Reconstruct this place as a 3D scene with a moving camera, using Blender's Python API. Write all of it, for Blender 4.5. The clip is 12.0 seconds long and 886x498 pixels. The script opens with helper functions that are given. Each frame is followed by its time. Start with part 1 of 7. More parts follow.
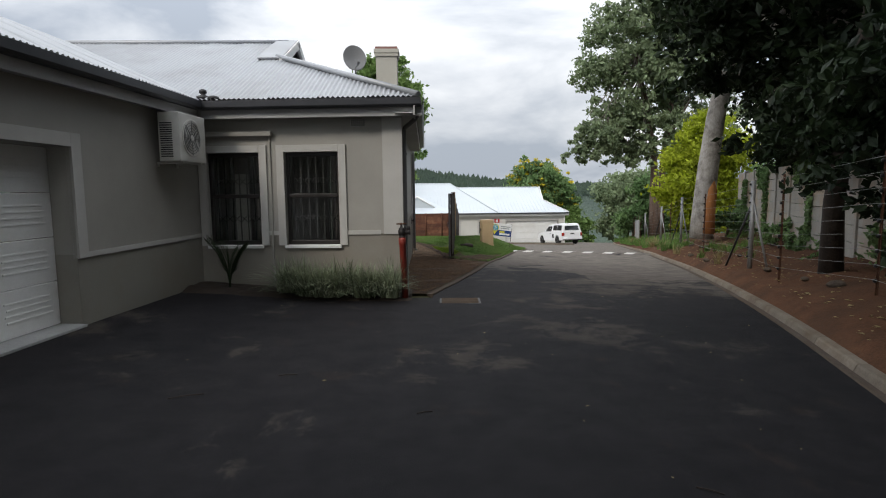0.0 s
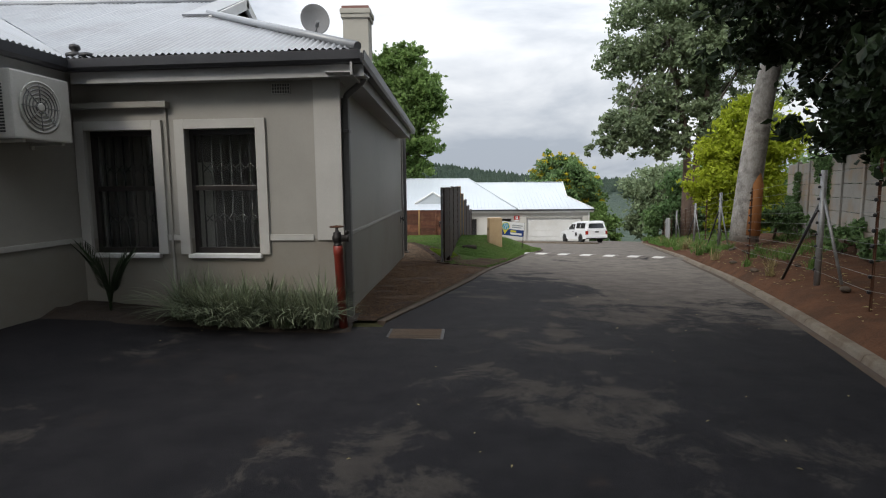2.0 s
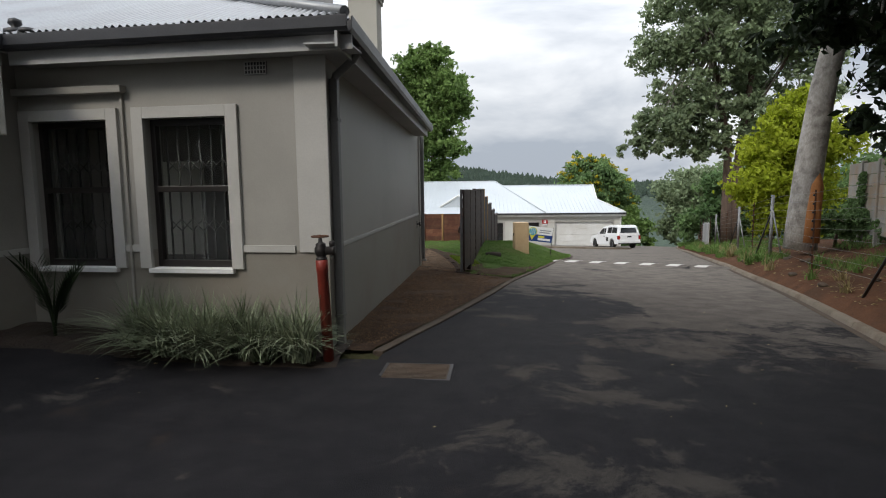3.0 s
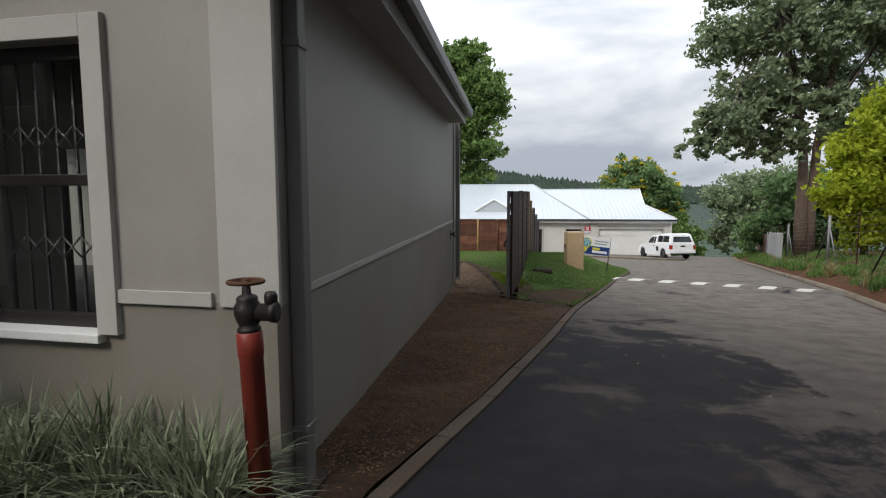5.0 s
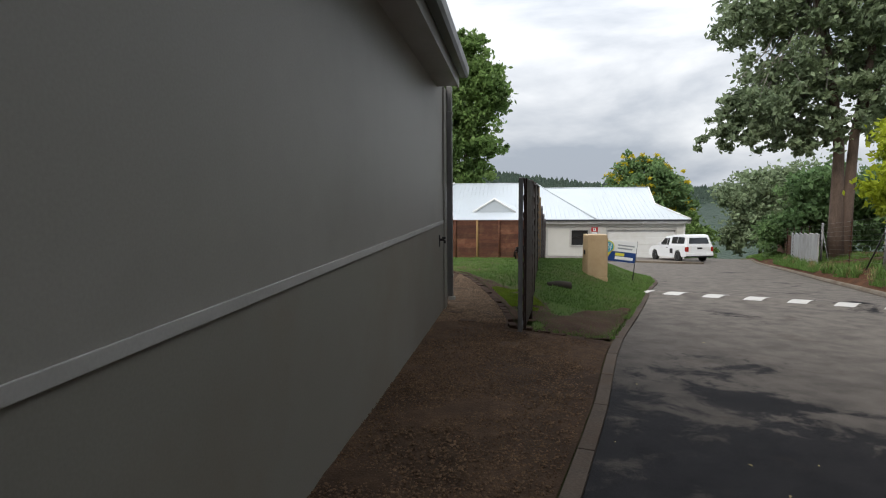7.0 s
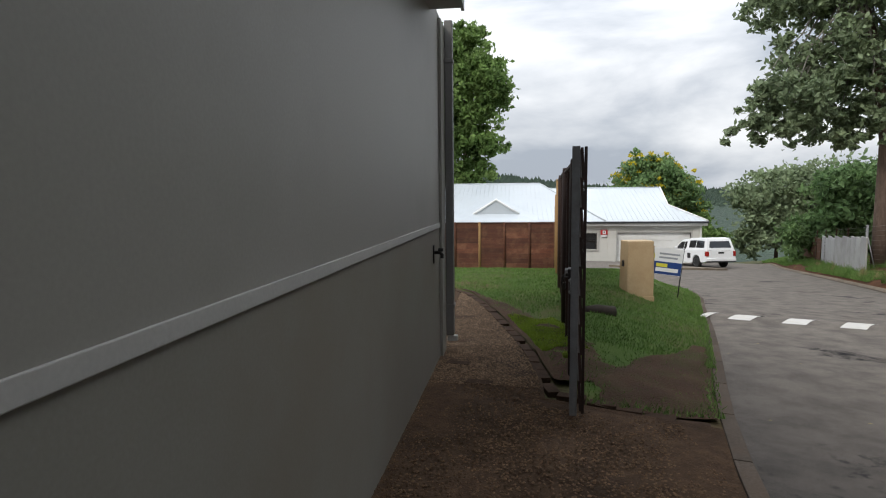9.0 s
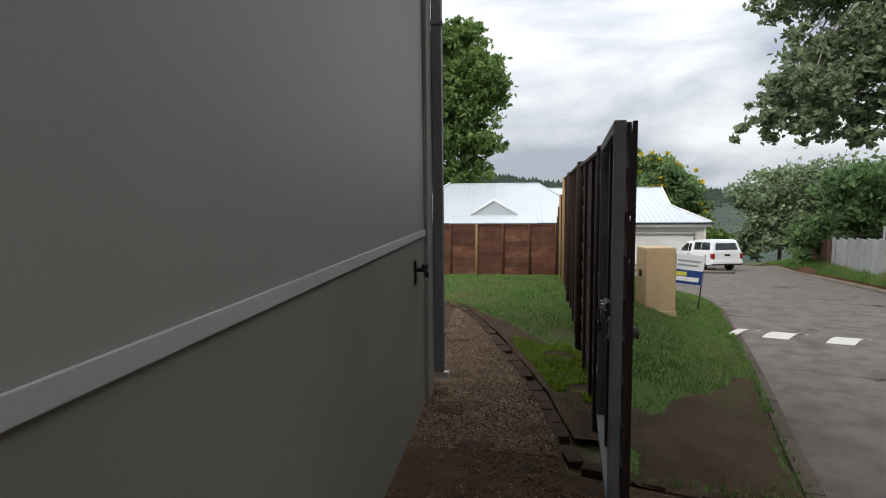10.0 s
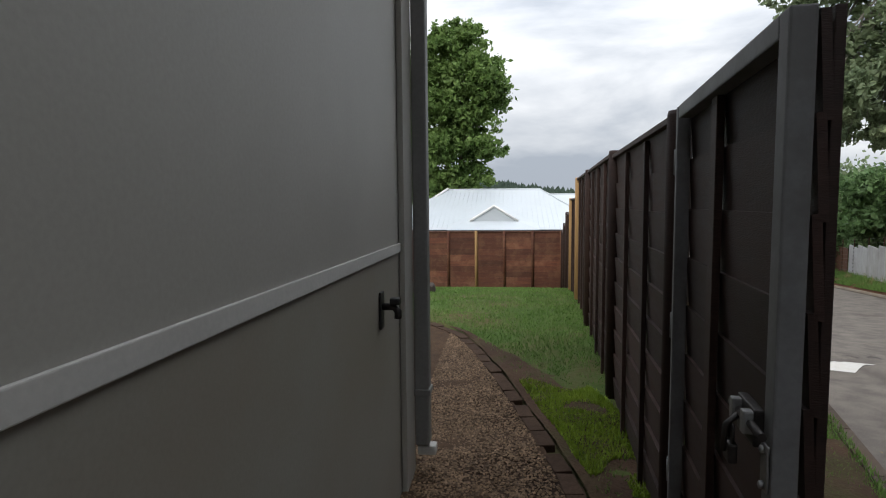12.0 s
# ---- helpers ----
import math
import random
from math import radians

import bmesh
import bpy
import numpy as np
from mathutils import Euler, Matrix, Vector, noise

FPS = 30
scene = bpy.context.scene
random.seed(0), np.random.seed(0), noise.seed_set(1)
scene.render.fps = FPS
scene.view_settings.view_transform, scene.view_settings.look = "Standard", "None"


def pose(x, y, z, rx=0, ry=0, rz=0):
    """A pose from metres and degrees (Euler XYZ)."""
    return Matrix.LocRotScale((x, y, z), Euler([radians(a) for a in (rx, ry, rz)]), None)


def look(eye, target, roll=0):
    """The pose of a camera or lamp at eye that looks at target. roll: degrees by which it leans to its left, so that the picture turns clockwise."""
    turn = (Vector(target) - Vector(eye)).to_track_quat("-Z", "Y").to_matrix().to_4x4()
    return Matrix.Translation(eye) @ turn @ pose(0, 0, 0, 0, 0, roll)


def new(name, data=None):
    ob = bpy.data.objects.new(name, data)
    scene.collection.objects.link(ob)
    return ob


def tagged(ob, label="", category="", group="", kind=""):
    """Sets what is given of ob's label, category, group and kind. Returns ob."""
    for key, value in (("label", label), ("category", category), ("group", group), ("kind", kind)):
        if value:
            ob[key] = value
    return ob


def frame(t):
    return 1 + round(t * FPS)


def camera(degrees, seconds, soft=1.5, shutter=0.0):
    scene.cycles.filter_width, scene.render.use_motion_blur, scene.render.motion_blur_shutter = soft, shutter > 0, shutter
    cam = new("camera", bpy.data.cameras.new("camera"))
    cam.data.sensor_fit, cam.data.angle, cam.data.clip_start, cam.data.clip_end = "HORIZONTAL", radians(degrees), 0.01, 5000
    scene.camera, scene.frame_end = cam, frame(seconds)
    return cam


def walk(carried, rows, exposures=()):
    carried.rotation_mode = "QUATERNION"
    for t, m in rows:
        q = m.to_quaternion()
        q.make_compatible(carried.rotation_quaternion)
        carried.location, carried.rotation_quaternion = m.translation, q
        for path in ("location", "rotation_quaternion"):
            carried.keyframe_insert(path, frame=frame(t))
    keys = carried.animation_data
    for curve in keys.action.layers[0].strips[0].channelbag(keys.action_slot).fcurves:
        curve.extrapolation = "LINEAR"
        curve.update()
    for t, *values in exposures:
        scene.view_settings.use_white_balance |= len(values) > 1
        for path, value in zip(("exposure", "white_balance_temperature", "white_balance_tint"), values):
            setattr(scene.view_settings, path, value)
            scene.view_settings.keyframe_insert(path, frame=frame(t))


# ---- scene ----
cam = camera(77.5, 12.0, 1.1)
PATH = [
    (0, (0.435, 0.369, 1.656), (0.496, 2.356, 1.444), -0.6),
    (0.5, (0.696, 0.951, 1.63), (0.754, 2.938, 1.41), -0.6),
    (1, (0.915, 1.567, 1.579), (0.958, 3.554, 1.358), -0.6),
    (1.5, (1.142, 2.159, 1.574), (1.149, 4.146, 1.351), -0.5),
    (2, (1.35, 2.725, 1.586), (1.315, 4.712, 1.36), -0.5),
    (2.5, (1.452, 3.323, 1.589), (1.378, 5.309, 1.364), -0.5),
    (3, (1.498, 3.969, 1.554), (1.364, 5.953, 1.341), -0.6),
    (3.2, (1.494, 4.252, 1.538), (1.332, 6.234, 1.332), -0.6),
    (5, (1.169, 6.67, 1.514), (0.919, 8.645, 1.315), -0.1),
    (5.5, (1.133, 7.355, 1.489), (0.881, 9.329, 1.29), -0.1),
    (6, (1.096, 8.038, 1.454), (0.843, 10.012, 1.257), -0.2),
    (6.5, (1.049, 8.764, 1.411), (0.798, 10.739, 1.215), -0.2),
    (7, (0.999, 9.461, 1.366), (0.751, 11.436, 1.172), -0.4),
    (9, (0.68, 12.178, 1.238), (0.437, 14.155, 1.053), -0.5),
    (9.5, (0.637, 12.815, 1.252), (0.399, 14.792, 1.065), -0.3),
    (10, (0.619, 13.361, 1.235), (0.386, 15.339, 1.051), -0.5),
    (10.5, (0.59, 13.838, 1.223), (0.358, 15.817, 1.046), -0.5),
    (11, (0.567, 14.227, 1.216), (0.337, 16.206, 1.044), -0.6),
    (11.5, (0.562, 14.543, 1.195), (0.33, 16.522, 1.03), -0.5),
    (12, (0.545, 14.69, 1.193), (0.314, 16.67, 1.032), -0.5),
]
walk(cam, [(t, look(eye, target, roll)) for t, eye, target, roll in PATH])
SKY_GAIN = 1.09
# ---------------------------------------------------------------- world and sun
world = bpy.data.worlds.new("overcast_sky")
scene.world = world
world.use_nodes = True
wn, wl = world.node_tree.nodes, world.node_tree.links
wn.clear()
w_out = wn.new("ShaderNodeOutputWorld")
w_bg = wn.new("ShaderNodeBackground")
w_sky = wn.new("ShaderNodeTexSky")
w_sky.sky_type = "NISHITA"
w_sky.sun_disc = False
w_sky.sun_elevation, w_sky.sun_rotation = radians(39), radians(214)
w_sky.air_density, w_sky.dust_density = 1.2, 2.0
w_co = wn.new("ShaderNodeTexCoord")
w_map = wn.new("ShaderNodeMapping")
w_map.inputs["Scale"].default_value = (1.0, 1.0, 3.0)
w_no = wn.new("ShaderNodeTexNoise")
w_no.inputs["Scale"].default_value = 2.1
w_no.inputs["Detail"].default_value = 7
w_no.inputs["Roughness"].default_value = 0.52
w_no.inputs["Distortion"].default_value = 0.25
w_ramp = wn.new("ShaderNodeValToRGB")
w_ramp.color_ramp.elements[0].position, w_ramp.color_ramp.elements[0].color = 0.40, (0.44, 0.49, 0.57, 1)
w_ramp.color_ramp.elements[1].position, w_ramp.color_ramp.elements[1].color = 0.60, (0.97, 0.99, 1.02, 1)
w_mul = wn.new("ShaderNodeVectorMath")
w_mul.operation = "SCALE"
w_mul.inputs["Scale"].default_value = 0.05
w_add = wn.new("ShaderNodeMix")
w_add.data_type = "RGBA"
w_add.inputs["Factor"].default_value = 0.90
wl.new(w_co.outputs["Generated"], w_map.inputs["Vector"])
wl.new(w_map.outputs["Vector"], w_no.inputs["Vector"])
wl.new(w_no.outputs["Fac"], w_ramp.inputs["Fac"])
wl.new(w_sky.outputs["Color"], w_mul.inputs[0])
wl.new(w_mul.outputs["Vector"], w_add.inputs["A"])
wl.new(w_ramp.outputs["Color"], w_add.inputs["B"])
w_sep = wn.new("ShaderNodeSeparateXYZ")
wl.new(w_co.outputs["Generated"], w_sep.inputs[0])
w_glow = wn.new("ShaderNodeMapRange")     # an overcast sky is brighter overhead than at the horizon
w_glow.interpolation_type = "SMOOTHSTEP"
w_glow.inputs["From Min"].default_value, w_glow.inputs["From Max"].default_value = 0.05, 1.0
w_glow.inputs["To Min"].default_value, w_glow.inputs["To Max"].default_value = 0.96, 2.6
wl.new(w_sep.outputs["Z"], w_glow.inputs["Value"])
w_lit = wn.new("ShaderNodeVectorMath")
w_lit.operation = "SCALE"
wl.new(w_add.outputs["Result"], w_lit.inputs[0])
wl.new(w_glow.outputs["Result"], w_lit.inputs["Scale"])
wl.new(w_lit.outputs["Vector"], w_bg.inputs["Color"])
w_bg.inputs["Strength"].default_value = SKY_GAIN
wl.new(w_bg.outputs["Background"], w_out.inputs["Surface"])
world.cycles.sampling_method = "AUTOMATIC"

sun = new("sun", bpy.data.lights.new("sun", "SUN"))
sun.data.energy, sun.data.angle, sun.data.color = 1.5, radians(14), (1.0, 0.93, 0.83)
sun.matrix_world = look((-20, -30, 29), (0, 0, 0))


# ---------------------------------------------------------------- materials
def link(m, a, b):
    m.node_tree.links.new(a, b)


def paint(name, ca, cb, scale=3.0, rough=0.8, fine=40.0, bump=0.15, metal=0.0, dirt=None, dirt_scale=0.6, dirt_amount=0.5, per=0.0,
          stretch=(1, 1, 1), spec=0.5, bump_dist=0.01, translucent=0.0):
    """A surface with two scales of colour change, fine relief and large stains."""
    m = bpy.data.materials.new(name)
    m.use_nodes = True
    n = m.node_tree.nodes
    b = n["Principled BSDF"]
    geo = n.new("ShaderNodeNewGeometry")
    mp = n.new("ShaderNodeMapping")
    mp.inputs["Scale"].default_value = stretch
    link(m, geo.outputs["Position"], mp.inputs["Vector"])
    n1 = n.new("ShaderNodeTexNoise")
    n1.inputs["Scale"].default_value, n1.inputs["Detail"].default_value, n1.inputs["Roughness"].default_value = scale, 5, 0.6
    n2 = n.new("ShaderNodeTexNoise")
    n2.inputs["Scale"].default_value, n2.inputs["Detail"].default_value = fine, 3
    link(m, mp.outputs["Vector"], n1.inputs["Vector"])
    link(m, mp.outputs["Vector"], n2.inputs["Vector"])
    mixf = n.new("ShaderNodeMath")
    mixf.operation = "MULTIPLY_ADD"
    mixf.inputs[1].default_value, mixf.inputs[2].default_value = 0.45, 0.0
    link(m, n2.outputs["Fac"], mixf.inputs[0])
    addf = n.new("ShaderNodeMath")
    addf.operation = "MULTIPLY_ADD"
    addf.inputs[1].default_value = 0.6
    link(m, n1.outputs["Fac"], addf.inputs[0])
    link(m, mixf.outputs[0], addf.inputs[2])
    ramp = n.new("ShaderNodeValToRGB")
    ramp.color_ramp.elements[0].position, ramp.color_ramp.elements[0].color = 0.36, (*ca, 1)
    ramp.color_ramp.elements[1].position, ramp.color_ramp.elements[1].color = 0.68, (*cb, 1)
    link(m, addf.outputs[0], ramp.inputs["Fac"])
    col = ramp.outputs["Color"]
    if dirt:
        n3 = n.new("ShaderNodeTexNoise")
        n3.inputs["Scale"].default_value, n3.inputs["Detail"].default_value, n3.inputs["Roughness"].default_value = dirt_scale, 6, 0.65
        link(m, geo.outputs["Position"], n3.inputs["Vector"])
        r3 = n.new("ShaderNodeValToRGB")
        r3.color_ramp.elements[0].position, r3.color_ramp.elements[0].color = 0.46, (0, 0, 0, 1)
        r3.color_ramp.elements[1].position, r3.color_ramp.elements[1].color = 0.66, (dirt_amount,) * 3 + (1,)
        link(m, n3.outputs["Fac"], r3.inputs["Fac"])
        mx = n.new("ShaderNodeMix")
        mx.data_type = "RGBA"
        mx.inputs["B"].default_value = (*dirt, 1)
        link(m, r3.outputs["Color"], mx.inputs["Factor"])
        link(m, col, mx.inputs["A"])
        col = mx.outputs["Result"]
    if per:
        oi = n.new("ShaderNodeObjectInfo")
        isl = geo.outputs["Random Per Island"]
        ad = n.new("ShaderNodeMath")
        link(m, oi.outputs["Random"], ad.inputs[0])
        link(m, isl, ad.inputs[1])
        fr = n.new("ShaderNodeMath")
        fr.operation = "FRACT"
        link(m, ad.outputs[0], fr.inputs[0])
        mr = n.new("ShaderNodeMapRange")
        mr.inputs["To Min"].default_value, mr.inputs["To Max"].default_value = 1 - per, 1 + per
        link(m, fr.outputs[0], mr.inputs["Value"])
        hs = n.new("ShaderNodeHueSaturation")
        link(m, mr.outputs[0], hs.inputs["Value"])
        link(m, col, hs.inputs["Color"])
        col = hs.outputs["Color"]
    link(m, col, b.inputs["Base Color"])
    b.inputs["Metallic"].default_value = metal
    b.inputs["Specular IOR Level"].default_value = spec
    rr = n.new("ShaderNodeMapRange")
    rr.inputs["To Min"].default_value, rr.inputs["To Max"].default_value = max(0.02, rough - 0.12), min(1, rough + 0.12)
    link(m, n1.outputs["Fac"], rr.inputs["Value"])
    link(m, rr.outputs[0], b.inputs["Roughness"])
    if bump:
        bp = n.new("ShaderNodeBump")
        bp.inputs["Strength"].default_value, bp.inputs["Distance"].default_value = bump, bump_dist
        link(m, addf.outputs[0], bp.inputs["Height"])
        link(m, bp.outputs["Normal"], b.inputs["Normal"])
    if translucent:
        tr = n.new("ShaderNodeBsdfTranslucent")
        link(m, col, tr.inputs["Color"])
        ms = n.new("ShaderNodeMixShader")
        ms.inputs["Fac"].default_value = translucent
        link(m, b.outputs["BSDF"], ms.inputs[1])
        link(m, tr.outputs["BSDF"], ms.inputs[2])
        link(m, ms.outputs["Shader"], n["Material Output"].inputs["Surface"])
    return m


def glass(name, tint=(0.9, 0.95, 0.95)):
    m = bpy.data.materials.new(name)
    m.use_nodes = True
    b = m.node_tree.nodes["Principled BSDF"]
    b.inputs["Base Color"].default_value = (*tint, 1)
    b.inputs["Transmission Weight"].default_value = 1
    b.inputs["Roughness"].default_value = 0.02
    b.inputs["IOR"].default_value = 1.45
    return m


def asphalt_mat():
    """Dark asphalt, dusty and worn pale in ragged patches, painted lighter where the drive opens."""
    m = bpy.data.materials.new("asphalt")
    m.use_nodes = True
    n = m.node_tree.nodes
    b = n["Principled BSDF"]
    geo = n.new("ShaderNodeNewGeometry")
    sep = n.new("ShaderNodeSeparateXYZ")
    link(m, geo.outputs["Position"], sep.inputs[0])

    def noise_tex(scale, detail, rough_, distort=0.0):
        t = n.new("ShaderNodeTexNoise")
        t.inputs["Scale"].default_value, t.inputs["Detail"].default_value = scale, detail
        t.inputs["Roughness"].default_value, t.inputs["Distortion"].default_value = rough_, distort
        link(m, geo.outputs["Position"], t.inputs["Vector"])
        return t.outputs["Fac"]

    def calc(op, p, q, r=None):
        k = n.new("ShaderNodeMath")
        k.operation = op
        for i, v in enumerate((p, q, r)):
            if v is None:
                continue
            if isinstance(v, (int, float)):
                k.inputs[i].default_value = v
            else:
                link(m, v, k.inputs[i])
        return k.outputs[0]

    def ramped(v, lo, hi, a0, a1):
        k = n.new("ShaderNodeMapRange")
        k.interpolation_type = "SMOOTHSTEP"
        k.inputs["From Min"].default_value, k.inputs["From Max"].default_value = lo, hi
        k.inputs["To Min"].default_value, k.inputs["To Max"].default_value = a0, a1
        link(m, v, k.inputs["Value"])
        return k.outputs[0]

    def blend(f, ca, cb):
        k = n.new("ShaderNodeMix")
        k.data_type = "RGBA"
        link(m, f, k.inputs["Factor"])
        for name, c in (("A", ca), ("B", cb)):
            if isinstance(c, tuple):
                k.inputs[name].default_value = (*c, 1)
            else:
                link(m, c, k.inputs[name])
        return k.outputs["Result"]

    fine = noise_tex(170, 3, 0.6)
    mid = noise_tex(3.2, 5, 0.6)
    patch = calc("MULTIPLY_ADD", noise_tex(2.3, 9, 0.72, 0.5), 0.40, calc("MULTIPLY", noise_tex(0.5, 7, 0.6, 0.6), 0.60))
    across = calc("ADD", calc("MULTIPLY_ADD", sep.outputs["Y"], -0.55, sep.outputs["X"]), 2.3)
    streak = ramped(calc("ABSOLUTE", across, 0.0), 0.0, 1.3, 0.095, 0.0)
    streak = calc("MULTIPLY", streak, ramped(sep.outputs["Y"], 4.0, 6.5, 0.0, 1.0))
    # darker near and paler far: shade and open light put into the colour
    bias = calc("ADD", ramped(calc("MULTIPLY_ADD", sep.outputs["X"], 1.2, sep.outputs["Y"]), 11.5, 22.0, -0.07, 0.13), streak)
    dust_and_light = ramped(calc("ADD", patch, bias), 0.492, 0.548, 0.0, 1.0)
    dust_and_light = calc("MULTIPLY", dust_and_light, ramped(mid, 0.25, 0.7, 0.55, 1.0))
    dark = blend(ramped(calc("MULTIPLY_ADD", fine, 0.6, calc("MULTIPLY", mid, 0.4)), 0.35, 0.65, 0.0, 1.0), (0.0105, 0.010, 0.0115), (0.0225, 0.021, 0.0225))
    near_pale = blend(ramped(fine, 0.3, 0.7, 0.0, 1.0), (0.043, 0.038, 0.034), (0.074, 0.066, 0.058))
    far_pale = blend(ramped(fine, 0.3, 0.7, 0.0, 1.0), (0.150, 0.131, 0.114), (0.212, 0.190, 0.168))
    # pale tone lifted with position, standing in for brighter light further down
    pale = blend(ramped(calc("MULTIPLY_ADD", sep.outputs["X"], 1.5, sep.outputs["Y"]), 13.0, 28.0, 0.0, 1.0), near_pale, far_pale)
    col = blend(dust_and_light, dark, pale)
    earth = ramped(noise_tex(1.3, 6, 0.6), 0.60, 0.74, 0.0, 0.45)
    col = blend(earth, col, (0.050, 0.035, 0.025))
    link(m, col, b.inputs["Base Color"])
    link(m, ramped(dust_and_light, 0, 1, 0.80, 0.97), b.inputs["Roughness"])
    b.inputs["Specular IOR Level"].default_value = 0.10
    bp = n.new("ShaderNodeBump")
    bp.inputs["Strength"].default_value, bp.inputs["Distance"].default_value = 0.55, 0.006
    link(m, calc("MULTIPLY_ADD", mid, 0.4, fine), bp.inputs["Height"])
    link(m, bp.outputs["Normal"], b.inputs["Normal"])
    return m


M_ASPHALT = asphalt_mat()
M_WALL = paint("beige_wall_paint", (0.30, 0.288, 0.258), (0.345, 0.331, 0.299), 1.2, 0.50, 90, 0.05, dirt=(0.218, 0.207, 0.182), dirt_scale=0.5, dirt_amount=0.35, spec=0.5)
M_WALL_LOW = paint("olive_plinth_paint", (0.222, 0.211, 0.184), (0.26, 0.248, 0.217), 1.2, 0.54, 90, 0.05, dirt=(0.20, 0.16, 0.12), dirt_scale=0.7, dirt_amount=0.4, spec=0.45)
M_TRIM = paint("pale_grey_trim_paint", (0.43, 0.42, 0.395), (0.49, 0.48, 0.45), 1.6, 0.8, 80, 0.10, dirt=(0.34, 0.33, 0.30), dirt_scale=1.1, dirt_amount=0.3, spec=0.2)
M_WHITE = paint("white_paint", (0.72, 0.72, 0.70), (0.80, 0.80, 0.78), 2, 0.55, 60, 0.05, dirt=(0.55, 0.53, 0.48), dirt_scale=1.5, dirt_amount=0.3)
M_SILL = paint("white_sill_paint", (0.66, 0.66, 0.65), (0.78, 0.78, 0.77), 4, 0.6, 60, 0.1)
M_FASCIA = paint("grey_fascia_paint", (0.40, 0.40, 0.40), (0.47, 0.47, 0.465), 2, 0.5, 60, 0.06, dirt=(0.2, 0.2, 0.19), dirt_amount=0.4)
M_GUTTER = paint("charcoal_gutter_paint", (0.030, 0.031, 0.036), (0.045, 0.046, 0.052), 3, 0.4, 60, 0.05)
M_ROOF = paint("pale_grey_corrugated_iron", (0.27, 0.285, 0.305), (0.34, 0.355, 0.375), 0.9, 0.42, 30, 0.05, metal=0.25, dirt=(0.20, 0.20, 0.20), dirt_scale=0.8, dirt_amount=0.5, stretch=(1, 1, 1))
M_ROOF_FAR = paint("pale_blue_grey_roof", (0.47, 0.51, 0.54), (0.54, 0.58, 0.61), 0.5, 0.5, 12, 0.03, metal=0.1, dirt=(0.42, 0.45, 0.47), dirt_scale=0.25, dirt_amount=0.5)
M_FRAME = paint("dark_bronze_frame", (0.012, 0.010, 0.009), (0.022, 0.018, 0.016), 5, 0.35, 60, 0.03)
M_GLASS = glass("window_glass")
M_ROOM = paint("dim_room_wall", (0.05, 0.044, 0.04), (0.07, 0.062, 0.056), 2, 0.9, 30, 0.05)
M_CURTAIN = paint("grey_brown_curtain", (0.26, 0.24, 0.225), (0.42, 0.39, 0.37), 6, 0.9, 60, 0.1, stretch=(6, 6, 0.4))
M_BARS = paint("steel_security_bars", (0.030, 0.029, 0.028), (0.05, 0.048, 0.046), 4, 0.5, 60, 0.02, metal=0.3)
M_AC = paint("off_white_ac_casing", (0.50, 0.49, 0.45), (0.58, 0.57, 0.53), 3, 0.5, 60, 0.03, dirt=(0.35, 0.34, 0.3), dirt_scale=2.2, dirt_amount=0.5)
M_AC_DARK = paint("ac_grille_grey", (0.16, 0.16, 0.155), (0.22, 0.22, 0.21), 4, 0.6, 60, 0.03)
M_BLACK = paint("black_plastic", (0.010, 0.010, 0.011), (0.02, 0.02, 0.021), 5, 0.45, 60, 0.03)
M_RED = paint("red_pipe_paint", (0.20, 0.026, 0.018), (0.27, 0.040, 0.026), 6, 0.45, 60, 0.1, dirt=(0.10, 0.03, 0.02), dirt_scale=5, dirt_amount=0.5)
M_IRON = paint("cast_iron", (0.022, 0.020, 0.020), (0.045, 0.040, 0.038), 9, 0.5, 70, 0.25, metal=0.5)
M_SOIL = paint("red_brown_soil", (0.060, 0.029, 0.016), (0.125, 0.060, 0.033), 2.5, 0.95, 45, 0.9, bump_dist=0.03, dirt=(0.055, 0.032, 0.020), dirt_scale=0.9, dirt_amount=0.7, spec=0.1)
M_EARTH = paint("damp_brown_earth", (0.036, 0.021, 0.014), (0.075, 0.046, 0.030), 2.5, 0.95, 45, 0.9, bump_dist=0.03, dirt=(0.05, 0.05, 0.02), dirt_scale=2.2, dirt_amount=0.6, spec=0.1)
M_BED = paint("dark_bed_soil", (0.016, 0.011, 0.008), (0.040, 0.027, 0.018), 4, 0.95, 45, 0.9, bump_dist=0.03)
M_GROUND = paint("grassy_ground", (0.04, 0.05, 0.018), (0.075, 0.075, 0.032), 1.2, 0.95, 18, 0.8, bump_dist=0.05, dirt=(0.095, 0.060, 0.038), dirt_scale=0.35, dirt_amount=0.7, spec=0.1)
M_GRAVEL = paint("brown_gravel_bed", (0.036, 0.021, 0.013), (0.090, 0.056, 0.034), 9, 0.95, 75, 1.0, bump_dist=0.02, dirt=(0.026, 0.017, 0.012), dirt_scale=0.8, dirt_amount=0.75, spec=0.1)
M_PEBBLE_PALE = paint("clean_path_pebble", (0.088, 0.056, 0.033), (0.21, 0.142, 0.09), 8, 0.8, 60, 0.2, per=0.5, spec=0.2)
M_PEBBLE = paint("brown_pebble", (0.064, 0.038, 0.022), (0.145, 0.092, 0.056), 8, 0.85, 60, 0.2, per=0.45, spec=0.15)
M_KERB = paint("weathered_kerb_concrete", (0.15, 0.125, 0.098), (0.23, 0.195, 0.155), 3, 0.92, 60, 0.5, dirt=(0.12, 0.085, 0.055), dirt_scale=1.8, dirt_amount=0.7, per=0.14, spec=0.15)
